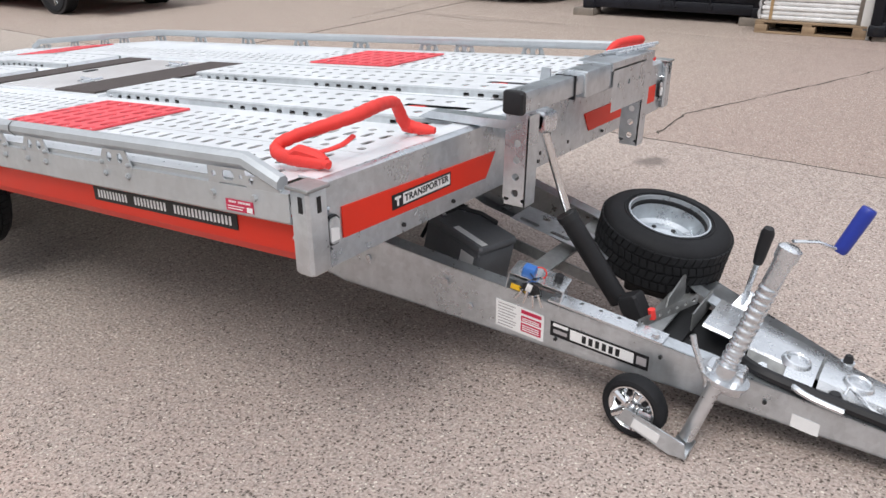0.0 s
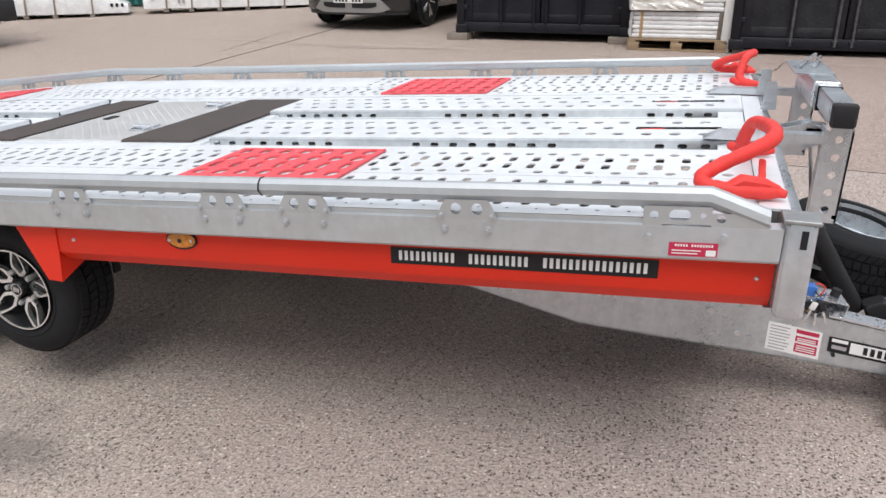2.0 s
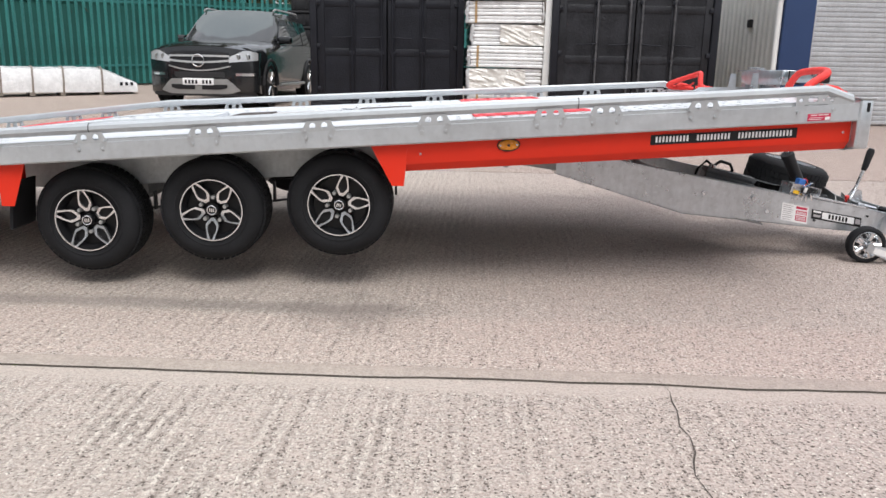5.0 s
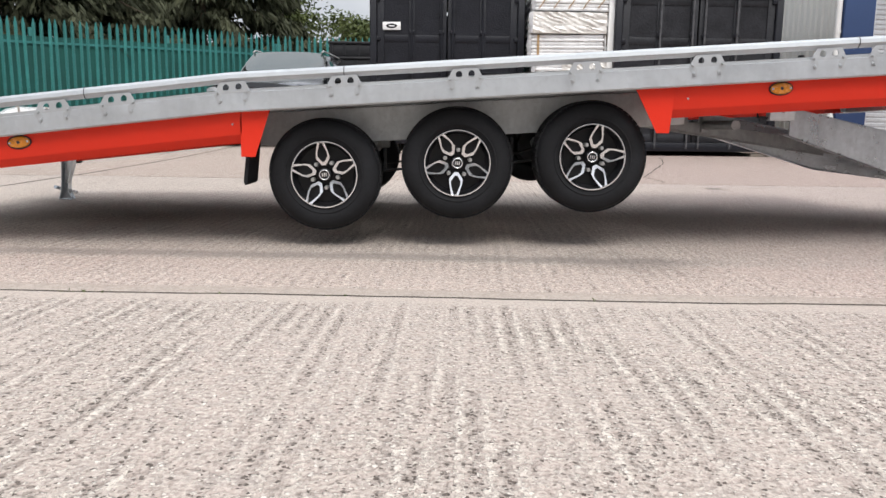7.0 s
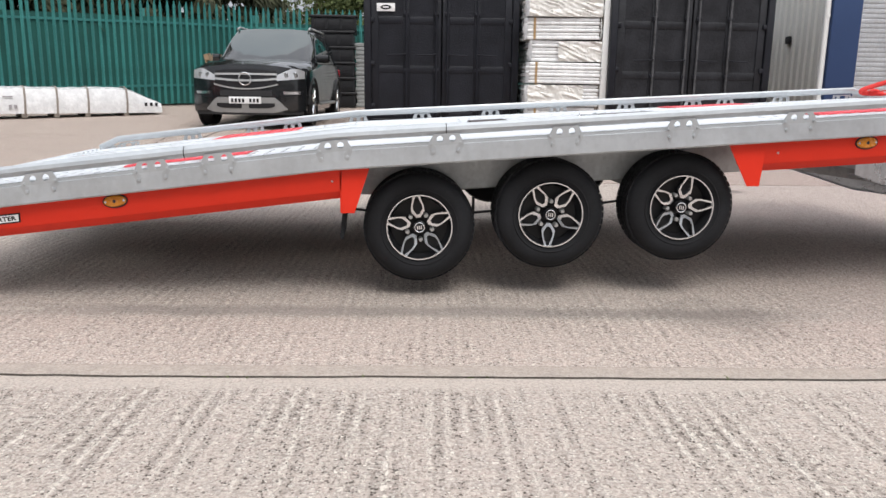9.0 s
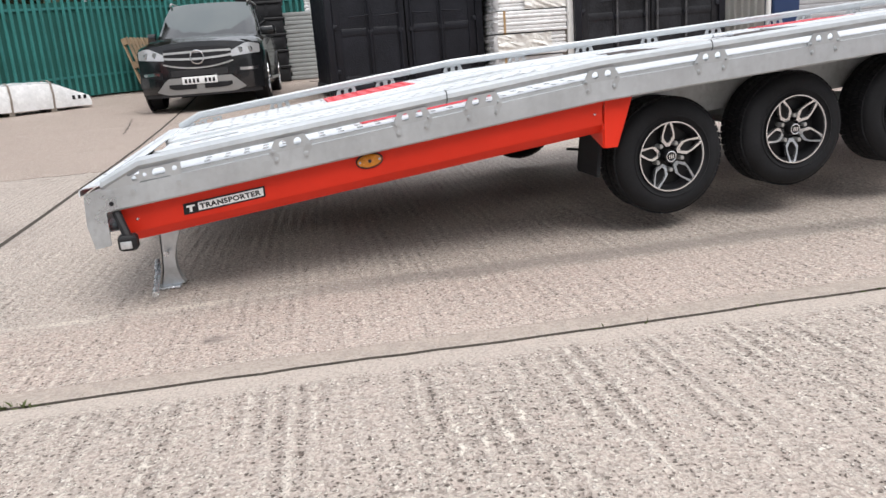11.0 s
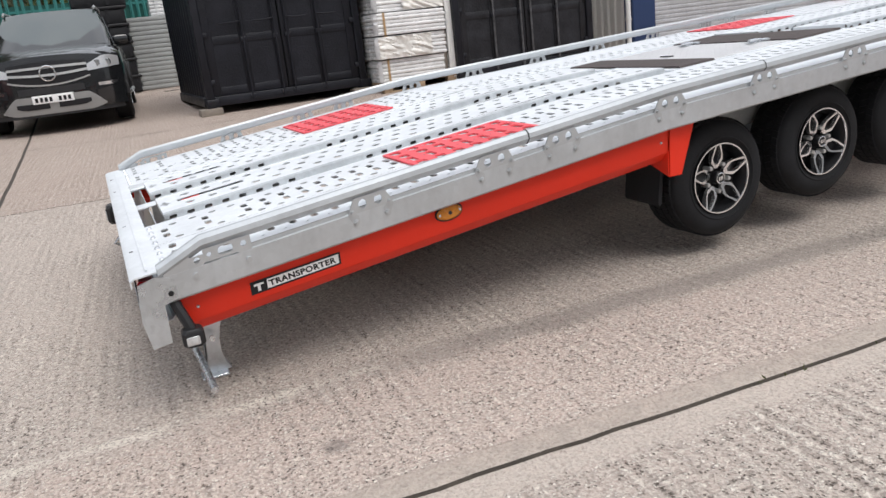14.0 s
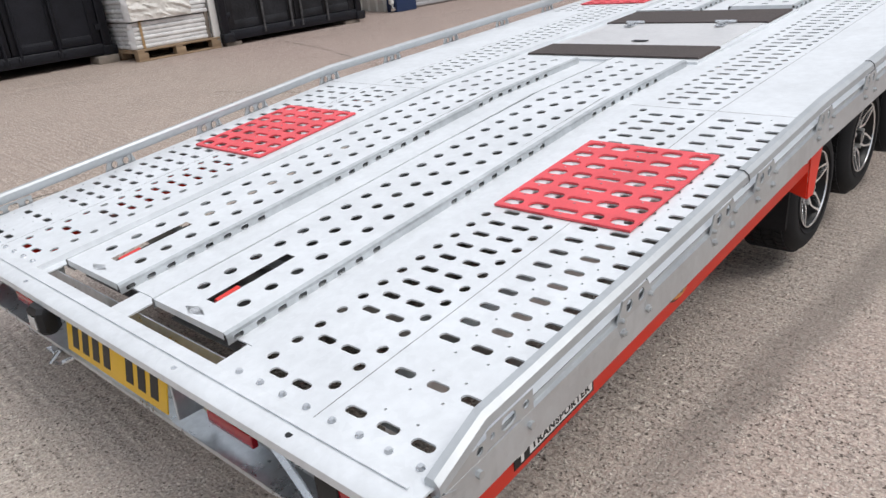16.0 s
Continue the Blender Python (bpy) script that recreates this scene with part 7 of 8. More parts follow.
# ---- cars ----
def ring_section(l, w, zs):
    """One cross-section of a car body at length l: half widths at heights."""
    right = [(a * w, l, z) for a, z in zs]
    return right + [(-x, y, z) for x, y, z in right[::-1]]


def loft(sections):
    s = Shape()
    n = len(sections[0])
    vs = [p for sec in sections for p in sec]
    fs = [(i * n + k, i * n + (k + 1) % n, (i + 1) * n + (k + 1) % n, (i + 1) * n + k) for i in range(len(sections) - 1) for k in range(n)]
    fs += [tuple(range(n)), tuple(range(len(vs) - 1, len(vs) - n - 1, -1))]
    s.add(vs, fs)
    return s


def road_wheel(parent, m, r=0.37):
    s = Shape()
    s.lathe([(r * 0.70, 0.01), (r * 0.78, -0.004), (r * 0.92, -0.002), (r * 0.985, 0.02), (r, 0.05), (r, 0.20), (r * 0.96, 0.235), (r * 0.7, 0.24)], 40, close=True)
    tyre = part("wheel", s, M_RUBBER, parent, m=m)
    s = Shape()
    s.lathe([(0.0, 0.03), (0.06, 0.024), (0.075, 0.035), (r * 0.62, 0.05), (r * 0.68, 0.012), (r * 0.715, 0.012), (r * 0.70, 0.2), (0.0, 0.2)], 40)
    part("rim", s, M_ALLOY_DARK, tyre)
    for k in range(5):
        t = 2 * math.pi * k / 5
        for q in (-0.14, 0.14):
            part("spoke", Shape().tube([(0.05 * math.cos(t), 0.02, 0.05 * math.sin(t)), (r * 0.67 * math.cos(t + q), 0.014, r * 0.67 * math.sin(t + q))], [0.028, 0.024], 6, flat=0.5), M_ALLOY, tyre)


def build_car(m, paint, label, tail):
    """Sport utility car, front bumper towards -y, sills at their height over the ground."""
    car = thing("suv", label, "car", m)
    W = 0.96
    nose = lambda x, z: 0.30 * (abs(x) / 0.93) ** 3.0 + 0.16 * max(0.0, z - 0.72) + 0.10 * max(0.0, 0.34 - z)

    def patch(name, xs, lo, hi, off, material, parent, label="", back=0.04):
        """Panel that follows the curved nose between two edges."""
        s = Shape()
        rows = 4
        vs = []
        for d in (-off, back):
            for x in xs:
                for k in range(rows + 1):
                    z = lo(x) + (hi(x) - lo(x)) * k / rows
                    vs.append((x, nose(x, z) + d, z))
        n, m2 = len(xs), rows + 1
        fs = []
        for base_ in (0, n * m2):
            fs += [(base_ + i * m2 + k, base_ + i * m2 + k + 1, base_ + (i + 1) * m2 + k + 1, base_ + (i + 1) * m2 + k) for i in range(n - 1) for k in range(rows)]
        h = n * m2
        for i in range(n - 1):
            for k in (0, rows):
                fs.append((i * m2 + k, (i + 1) * m2 + k, h + (i + 1) * m2 + k, h + i * m2 + k))
        for k in range(rows):
            for i in (0, n - 1):
                fs.append((i * m2 + k, i * m2 + k + 1, h + i * m2 + k + 1, h + i * m2 + k))
        s.add(vs, fs)
        return part(name, s, material, parent, label, smooth=45)
    span = lambda a, b, n=12: [a + (b - a) * i / n for i in range(n + 1)]
    L = [
        ring_section(0.30, 0.925, ((0.93, 0.25), (0.985, 0.50), (1.00, 0.72), (0.97, 0.92), (0.80, 0.985), (0.45, 1.02))),
        ring_section(0.45, W, ((0.93, 0.25), (0.985, 0.50), (1.00, 0.74), (0.97, 0.95), (0.80, 1.025), (0.45, 1.055))),
        ring_section(0.80, W, ((0.95, 0.25), (1.00, 0.52), (1.005, 0.78), (0.975, 0.99), (0.82, 1.065), (0.45, 1.10))),
        ring_section(1.30, W, ((0.95, 0.25), (1.00, 0.54), (1.00, 0.80), (0.975, 1.03), (0.84, 1.105), (0.45, 1.14))),
        ring_section(1.75, W, ((0.94, 0.25), (0.985, 0.54), (0.99, 0.82), (0.965, 1.05), (0.85, 1.10), (0.45, 1.12))),
        ring_section(3.20, W, ((0.94, 0.25), (0.985, 0.54), (0.99, 0.84), (0.965, 1.08), (0.85, 1.11), (0.45, 1.12))),
        ring_section(4.10, W, ((0.94, 0.32), (1.00, 0.54), (1.00, 0.86), (0.96, 1.10), (0.85, 1.13), (0.45, 1.14))),
        ring_section(4.62, 0.93, ((0.92, 0.38), (0.97, 0.54), (0.97, 0.86), (0.93, 1.09), (0.82, 1.11), (0.45, 1.12))),
        ring_section(4.78, 0.88, ((0.88, 0.44), (0.94, 0.56), (0.93, 0.84), (0.88, 1.00), (0.80, 1.03), (0.45, 1.04))),
    ]
    body = part("body", loft(L), paint, car, smooth=60)
    patch("front_panel", span(-0.93, 0.93, 28), lambda x: 0.24, lambda x: 1.005 - 0.10 * (abs(x) / 0.93) ** 2.2, 0.0, paint, car, back=0.30)
    bonnet = Shape()
    edge_x = span(-0.90, 0.90, 24)
    rows_b = [(0.0, -0.004), (0.18, 0.030), (0.45, 0.050), (0.85, 0.090), (1.42, 0.135)]
    for yb, dz in rows_b:
        for x in edge_x:
            w_ = min(1.0, 0.97 + 0.03 * yb)
            z_ = 1.003 - 0.085 * (abs(x) / 0.90) ** 2.4 + dz + (0.016 if 0.36 < abs(x) < 0.62 else 0.0) * (1 if yb > 0.1 else 0)
            bonnet.v.append((x * w_, nose(x, 0.98) * max(0.0, 1 - yb / 1.2) + yb * 1.0 + 0.004, z_))
    nb = len(edge_x)
    bonnet.f = [(i * nb + k, i * nb + k + 1, (i + 1) * nb + k + 1, (i + 1) * nb + k) for i in range(len(rows_b) - 1) for k in range(nb - 1)]
    part("bonnet", bonnet, paint, car, "glossy dark bonnet", smooth=60)
    G = [
        ring_section(1.38, W, ((0.88, 1.02), (0.86, 1.10), (0.78, 1.12), (0.5, 1.13), (0.3, 1.135))),
        ring_section(1.95, W, ((0.90, 1.04), (0.82, 1.34), (0.74, 1.48), (0.5, 1.50), (0.3, 1.51))),
        ring_section(2.25, W, ((0.91, 1.05), (0.81, 1.44), (0.715, 1.64), (0.5, 1.675), (0.3, 1.69))),
        ring_section(3.00, W, ((0.91, 1.06), (0.81, 1.48), (0.715, 1.68), (0.5, 1.72), (0.3, 1.73))),
        ring_section(3.90, W, ((0.90, 1.07), (0.80, 1.47), (0.70, 1.66), (0.5, 1.69), (0.3, 1.70))),
        ring_section(4.40, 0.94, ((0.88, 1.08), (0.78, 1.40), (0.68, 1.58), (0.5, 1.60), (0.3, 1.61))),
        ring_section(4.66, 0.90, ((0.86, 1.06), (0.80, 1.18), (0.70, 1.26), (0.5, 1.27), (0.3, 1.27))),
    ]
    part("cabin", loft(G), paint, car, smooth=50)
    # windscreen, side and rear glass set 4 mm proud of the cabin
    s = Shape()
    prof = [(1.405, 1.150, 0.80), (1.915, 1.525, 0.725), (2.215, 1.708, 0.665)]
    for dz in (0.0, -0.012):
        for y, z, hw in prof:
            for f in (-1.0, -0.86, -0.5, 0.0, 0.5, 0.86, 1.0):
                s.v.append((hw * f, y + 0.05 * abs(f) ** 3, z + dz - 0.03 * abs(f) ** 3))
    for b_ in (0, 21):
        s.f += [(b_ + i * 7 + k, b_ + i * 7 + k + 1, b_ + (i + 1) * 7 + k + 1, b_ + (i + 1) * 7 + k) for i in range(2) for k in range(6)]
    s.f += [(k, k + 1, 22 + k, 21 + k) for k in range(6)] + [(14 + k, 15 + k, 36 + k, 35 + k) for k in range(6)]
    part("windscreen", s, M_WINDSCREEN, car, "pale reflecting windscreen")
    for sg in (-1, 1):
        for k, (ya, yb, yc, yd) in enumerate(((1.75, 2.72, 2.72, 2.28), (2.80, 3.62, 3.62, 2.80), (3.70, 4.30, 4.10, 3.70))):
            o = [(ya, 1.10), (yb, 1.11), (yc, 1.56), (yd, 1.55)]
            s = Shape()
            edge = lambda z: (0.873 - (z - 1.06) * 0.24)
            s.add([(sg * (edge(z) + d), y, z) for d in (0.006, -0.006) for y, z in o], [(0, 1, 2, 3), (4, 5, 6, 7), (0, 1, 5, 4), (1, 2, 6, 5), (2, 3, 7, 6), (3, 0, 4, 7)])
            part("side_window", s, M_GLASS, car)
        part("roof_rail", Shape().tube([(sg * 0.66, 2.20, 1.69), (sg * 0.665, 2.35, 1.735), (sg * 0.665, 3.9, 1.74), (sg * 0.64, 4.15, 1.69)], 0.018, 8), M_SILVER, car)
        s = Shape()
        s.box((sg * 0.90 - 0.05, 1.78, 1.09), (sg * 1.06 + 0.05, 1.90, 1.23), cut=0.03)
        part("door_mirror", s, paint, car)
        # headlamp
        xs = span(sg * 0.50, sg * 0.915, 8)
        hl = patch("headlamp", xs, lambda x: 0.745 + 0.04 * (abs(x) - 0.50) / 0.42, lambda x: 0.835 + 0.105 * min(1.0, (abs(x) - 0.50) / 0.22) - 0.03 * max(0.0, abs(x) - 0.80) / 0.1, 0.012, M_CLEARLENS, car, "clear headlamp")
        for bx in (0.62, 0.76):
            part("bulb", Shape().lathe([(0.0, 0.0), (0.045, 0.0), (0.055, 0.02), (0.0, 0.03)], 18), M_CHROME, hl, m=Matrix.Translation((sg * bx, nose(bx, 0.85) - 0.016, 0.835)))
        patch("fog_grille", span(sg * 0.56, sg * 0.88, 6), lambda x: 0.475, lambda x: 0.585, 0.006, M_STICK_BLACK, car)
        patch("running_lamp", span(sg * 0.60, sg * 0.86, 6), lambda x: 0.530, lambda x: 0.575, 0.016, M_CHROME, car)
        part("side_step", Shape().tube([(sg * 0.97, 1.45, 0.36), (sg * 0.98, 3.2, 0.36)], 0.028, 8), M_SILVER, car)
        tl = part("tail_lamp", Shape().box((sg * 0.76 - 0.13, 4.68, 0.82), (sg * 0.76 + 0.13, 4.80, 1.02), cut=0.02), M_REDLENS, car)
        for y in (0.88, 3.80):
            side = Matrix.Translation((sg * 0.965, y, 0.37)) @ Matrix.Rotation(radians(90 if sg > 0 else -90), 4, "Z")
            road_wheel(car, side)
            arch = Shape()
            arch.tube([(sg * 0.955, y + 0.43 * math.cos(t), 0.37 + 0.43 * math.sin(t)) for t in (math.pi * (k / 12) for k in range(13))], 0.028, 8)
            part("arch_trim", arch, M_CARTRIM, car)
            well = Shape()
            well.lathe([(0.0, 0.0), (0.42, 0.0), (0.42, 0.03), (0.0, 0.03)], 28)
            part("wheel_well", well, M_STICK_BLACK, car, m=Matrix.Translation((sg * (0.955 if sg > 0 else 0.955), y, 0.40)) @ Matrix.Rotation(radians(90 if sg > 0 else -90), 4, "Z"))
    # grille with bright slats and a plain ring
    top_ = lambda x: 0.930 - 0.03 * (abs(x) / 0.5) ** 2
    low_ = lambda x: 0.625 + 0.07 * (abs(x) / 0.5) ** 2
    patch("grille", span(-0.50, 0.50), low_, top_, 0.006, M_STICK_BLACK, car)
    patch("grille_surround", span(-0.52, 0.52), lambda x: low_(x) - 0.022, low_, 0.014, M_SILVER, car)
    for f in (0.40, 0.74):
        mid_ = lambda x: low_(x) + f * (top_(x) - low_(x))
        patch("grille_slat", span(-0.50, 0.50), lambda x: mid_(x) - 0.016, lambda x: mid_(x) + 0.016, 0.026, M_SILVER, car)
    part("grille_ring", Shape().tube([(0.098 * math.cos(t), -0.020, 0.770 + 0.098 * math.sin(t)) for t in (2 * math.pi * k / 24 for k in range(24))], 0.011, 6, close=True), M_CHROME, car)
    # bumper with silver under-guard and plain plate
    patch("grille_apron", span(-0.42, 0.42, 12), lambda x: 0.505, lambda x: 0.590, 0.008, M_CARTRIM, car)
    patch("bumper", span(-0.92, 0.92, 24), lambda x: 0.26, lambda x: 0.44 + 0.10 * (abs(x) / 0.92) ** 2, 0.030, paint, car)
    patch("lower_trim", span(-0.88, 0.88, 20), lambda x: 0.20, lambda x: 0.28, 0.010, M_CARTRIM, car)
    patch("guard", span(-0.66, 0.66, 20), lambda x: 0.235 + 0.05 * max(0.0, abs(x) - 0.5) / 0.16, lambda x: 0.478 - 0.18 * max(0.0, abs(x) - 0.48) / 0.18, 0.048, M_GUARD, car, "silver bumper guard")
    for sg in (-1, 1):
        patch("air_intake", span(sg * 0.06, sg * 0.47, 6), lambda x: 0.308 + 0.03 * max(0.0, abs(x) - 0.38) / 0.09, lambda x: 0.388, 0.056, M_STICK_BLACK, car)
    patch("lower_lip", span(-0.60, 0.60, 16), lambda x: 0.205, lambda x: 0.245, 0.040, M_CARTRIM, car)
    pl = part("number_plate", Shape().box((-0.26, -0.066, 0.380), (0.26, -0.049, 0.490), cut=0.002), M_STICK_WHITE, car, "white number plate with dark bars")
    lettering(pl, 8, -0.235, 0.235, 0.400, 0.460, lambda x, z, d: (x, -0.0665 - d, z), M_STICK_BLACK, (4,), 0.62)
    # tail: bumper, tow bar, exhausts
    part("rear_bumper", Shape().box((-0.88, 4.70, 0.36), (0.88, 4.86, 0.66), cut=0.03), M_CARTRIM, car)
    for sg in (-1, 1):
        part("exhaust", Shape().tube([(sg * 0.55, 4.78, 0.36), (sg * 0.55, 4.89, 0.355)], 0.035, 12, flat=0.7), M_CHROME, car)
    return car


build_car(Matrix.Translation((-2.98, 9.86, ground_z(11.5))) @ Matrix.Rotation(radians(-4), 4, "Z"), M_CARPAINT, "black sport utility car parked with pale windscreen", False)
build_car(Matrix.Translation((-11.95, 6.50, ground_z(6.5))) @ Matrix.Rotation(radians(-90), 4, "Z"), M_CARRED, "dark red sport utility car parked tail towards the trailer", True)

# ---- piles between the car and the fence ----
zz = ground_z(16.3)
panel = Shape()
for k in range(5):
    panel.box((-0.47, -0.5 + 0.2 * k, 0.0), (0.47, -0.31 + 0.2 * k, 0.088), cut=0.012)
panel.box((-0.455, -0.49, 0.012), (0.455, 0.49, 0.076))
PANEL = panel.mesh("ribbed_panel", 35)
for k in range(16):
    ob = part("ribbed_panel", PANEL, M_GREY_PANEL, m=pose(-1.00 + rng.uniform(-0.025, 0.025), 16.35, zz + 0.094 * k, 0, 0, rng.uniform(-1.5, 1.5)))
    tagged(ob, "grey ribbed panel in a pile behind a container", "panel", "grey panel pile")
zz += 0.094 * 16
for k, (x, w, h) in enumerate(((-0.80, 0.30, 0.36), (-0.74, 0.26, 0.30), (-0.77, 0.24, 0.32))):
    s = Shape()
    n = 14
    for j in range(5):
        rr = [0.5 * w * (1 + 0.12 * noise.noise(Vector((i * 0.8, j * 1.7, k * 3.1)))) for i in range(n)]
        s.tube([(0.0, -0.42, 0.04 + h * j / 5), (0.0, 0.42, 0.04 + h * j / 5)], 0.042 + 0.006 * (j % 2), 8)
        s.box((-rr[0], -0.40, h * j / 5), (rr[1], 0.40, h * (j + 0.9) / 5), cut=0.014)
    ob = part("wrapped_bundle", s, M_WRAP, m=pose(x, 16.35, zz, 0, 0, rng.uniform(-3, 3)))
    tagged(ob, "film-wrapped bundle on top of the grey panel pile", "bundle", "wrapped bundles on the panel pile")
    zz += h - 0.004
zz = ground_z(16.0)
for k in range(6):
    t = thing("black_crate", "black slatted plastic crate in a stack", "crate", pose(-1.99 + rng.uniform(-0.03, 0.03), 16.0, zz + 0.352 * k, 0, 0, rng.uniform(-2, 2)), "stacked black crates")
    part("crate_wall", Shape().box((-0.52, -0.4, 0.0), (0.52, 0.4, 0.285), cut=0.012), M_BLACK, t)
    part("crate_rim", Shape().box((-0.56, -0.44, 0.290), (0.56, 0.44, 0.349), cut=0.016), M_BLACK, t)
    for x in (-0.48, -0.17, 0.17, 0.48):
        part("crate_rib", Shape().box((x - 0.03, -0.42, 0.03), (x + 0.03, 0.42, 0.288)), M_BLACK, t)


# long white packages along the fence
def build_package(a, b, h, w, label):
    a, b = Vector(a), Vector(b)
    d = b - a
    L = d.length
    ang = math.atan2(d.y, d.x)
    z = ground_z((a.y + b.y) / 2)
    t = thing("long_package", label, "package", Matrix.Translation((a.x, a.y, z)) @ Matrix.Rotation(ang, 4, "Z"), "long white packages by the fence")
    s = Shape()
    n = 26
    secs = []
    for i in range(n + 1):
        f = i / n
        k = (0.62 + 4.2 * f if f < 0.09 else 1.0) if f < 0.80 else 1.0 - 2.6 * (f - 0.80)
        j = 1 + 0.04 * noise.noise(Vector((i * 0.9, a.x, 0)))
        hh, ww = h * k * j, w / 2 * (0.98 if f < 0.86 else 0.86)
        secs.append([(f * L, -ww, 0.07), (f * L, -ww * 1.02, hh * 0.55), (f * L, -ww * 0.78, hh * 0.93), (f * L, -ww * 0.3, hh), (f * L, ww * 0.3, hh * 1.0), (f * L, ww * 0.8, hh * 0.93), (f * L, ww, hh * 0.5), (f * L, ww, 0.07)])
    part("wrapping", loft(secs), M_WRAP, t, smooth=40)
    for f in (0.12, 0.26, 0.42, 0.58, 0.79):
        s = Shape()
        ww, hh = w / 2 * 1.005, h * 1.01
        s.sheet([(-ww, 0.06), (-ww * 1.025, hh * 0.56), (-ww * 0.79, hh * 0.94), (-ww * 0.3, hh * 1.015), (ww * 0.3, hh * 1.015), (ww * 0.81, hh * 0.94), (ww * 1.005, hh * 0.5), (ww, 0.06)],
                [0.0, 0.035], lambda t, p, q: (f * L + t + 0.05 * q, p, q), 0.006)
        part("band", s, M_BAND, t, "grey-brown strap")
        part("bearer", Shape().box((f * L - 0.04, -w / 2, 0.0), (f * L + 0.05, w / 2, 0.07)), M_WOOD_GREY, t)
    for q, wide, z0, z1 in ((0.045, 0.05, 0.40, 0.55), (0.165, 0.16, 0.66, 0.70), (0.19, 0.05, 0.30, 0.42), (0.215, 0.05, 0.30, 0.42)):
        part("print", Shape().box((q * L, -w / 2 * 1.045, h * z0), (q * L + wide, -w / 2 * 1.0, h * z1)), M_GREYTXT, t)
    for q in (0.90, 0.93, 0.96):
        part("mark", Shape().box((q * L, -w / 2 * 0.90, h * 0.36), (q * L + 0.05, -w / 2 * 0.90 + 0.01, h * 0.48)), M_STICK_BLACK, t)


build_package((-8.30, 11.60, 0), (-5.45, 13.45, 0), 0.56, 0.70, "long white film-wrapped package with grey-brown straps on bearers")
build_package((-11.2, 9.70, 0), (-8.55, 11.45, 0), 0.52, 0.70, "long white film-wrapped package with grey-brown straps on bearers")

# pallet leaning on the fence
lean = build_pallet("leaning_pallet", "wooden pallet leaning upright on the green fence", Matrix.Translation((-4.38, 16.80, ground_z(16.0) + 0.02)) @ Matrix.Rotation(radians(72), 4, "Z") @ Matrix.Rotation(radians(74), 4, "X") @ Matrix.Rotation(radians(90), 4, "Z"))

# ---- palisade fence ----
fence = tagged(new("palisade_fence"), "green painted steel palisade fence", "fence", "", "structure")
pale = Shape()
pale.sheet([(-0.036, 0.010), (-0.022, 0.010), (-0.011, -0.014), (0.011, -0.014), (0.022, 0.010), (0.036, 0.010)], [(0.05, 1.0), (2.26, 1.0), (2.39, 0.25)], lambda t, p, q: (p * t[1], q, t[0]), 0.003)
PALE = pale.mesh("pale", 30)
FENCE = [(-16.0, 5.4), (-8.4, 13.6), (-4.0, 17.3), (4.0, 18.0)]
for (xa, ya), (xb, yb) in zip(FENCE, FENCE[1:]):
    d = Vector((xb - xa, yb - ya))
    L, ang = d.length, math.atan2(yb - ya, xb - xa)
    n = int(L / 0.152)
    for i in range(n):
        f = i / n
        x, y = xa + f * d.x, ya + f * d.y
        part("pale", PALE, M_GREEN, fence, m=Matrix.Translation((x, y, ground_z(y))) @ Matrix.Rotation(ang, 4, "Z") @ Matrix.Rotation(radians(rng.uniform(-0.6, 0.6)), 4, "Y"))
    back = Vector((-d.y, d.x)).normalized() * 0.055
    net = Shape()
    cols = max(6, int(L / 0.5))
    for q in range(cols + 1):
        f = q / cols
        sag = 0.03 * noise.noise(Vector((xa + f * 9, 3.0, ya)))
        px, py = xa + f * d.x + back.x * (1 + sag * 4), ya + f * d.y + back.y * (1 + sag * 4)
        for z in (0.04, 0.75, 1.5, 2.02 + sag):
            for off in (0.0, 0.004):
                net.v.append((px + back.x / 0.055 * off, py + back.y / 0.055 * off, ground_z(py) + z))
    for q in range(cols):
        for z in range(3):
            for off in (0, 1):
                a0, b0 = q * 8 + z * 2 + off, (q + 1) * 8 + z * 2 + off
                net.f.append((a0, b0, b0 + 2, a0 + 2))
    part("screen_net", net, M_NET, fence, "dark green screen netting behind the pales")
    m = max(2, int(L / 2.75))
    for i in range(m + 1):
        f = i / m
        x, y = xa + f * d.x, ya + f * d.y
        part("fence_post", Shape().box((-0.05, 0.075, 0), (0.05, 0.145, 2.20), cut=0.004), M_GREEN, fence, m=Matrix.Translation((x, y, ground_z(y))) @ Matrix.Rotation(ang, 4, "Z"))
    for z in (0.45, 1.87):
        za, zb_ = ground_z(ya) + z, ground_z(yb) + z
        s = Shape()
        k = 8
        for i in range(k):
            p, q = i / k, (i + 1) / k
            pa = Vector((xa + p * d.x, ya + p * d.y, ground_z(ya + p * d.y) + z))
            pb = Vector((xa + q * d.x, ya + q * d.y, ground_z(ya + q * d.y) + z))
            nrm = Vector((-d.y, d.x, 0)).normalized() * 0.02
            s.add([pa + nrm, pb + nrm, pb + nrm * 2.4, pa + nrm * 2.4, pa + nrm + Vector((0, 0, 0.05)), pb + nrm + Vector((0, 0, 0.05)), pb + nrm * 2.4 + Vector((0, 0, 0.05)), pa + nrm * 2.4 + Vector((0, 0, 0.05))],
                  [(0, 1, 2, 3), (4, 5, 6, 7), (0, 1, 5, 4), (1, 2, 6, 5), (2, 3, 7, 6), (3, 0, 4, 7)])
        part("fence_rail", s, M_GREEN, fence)

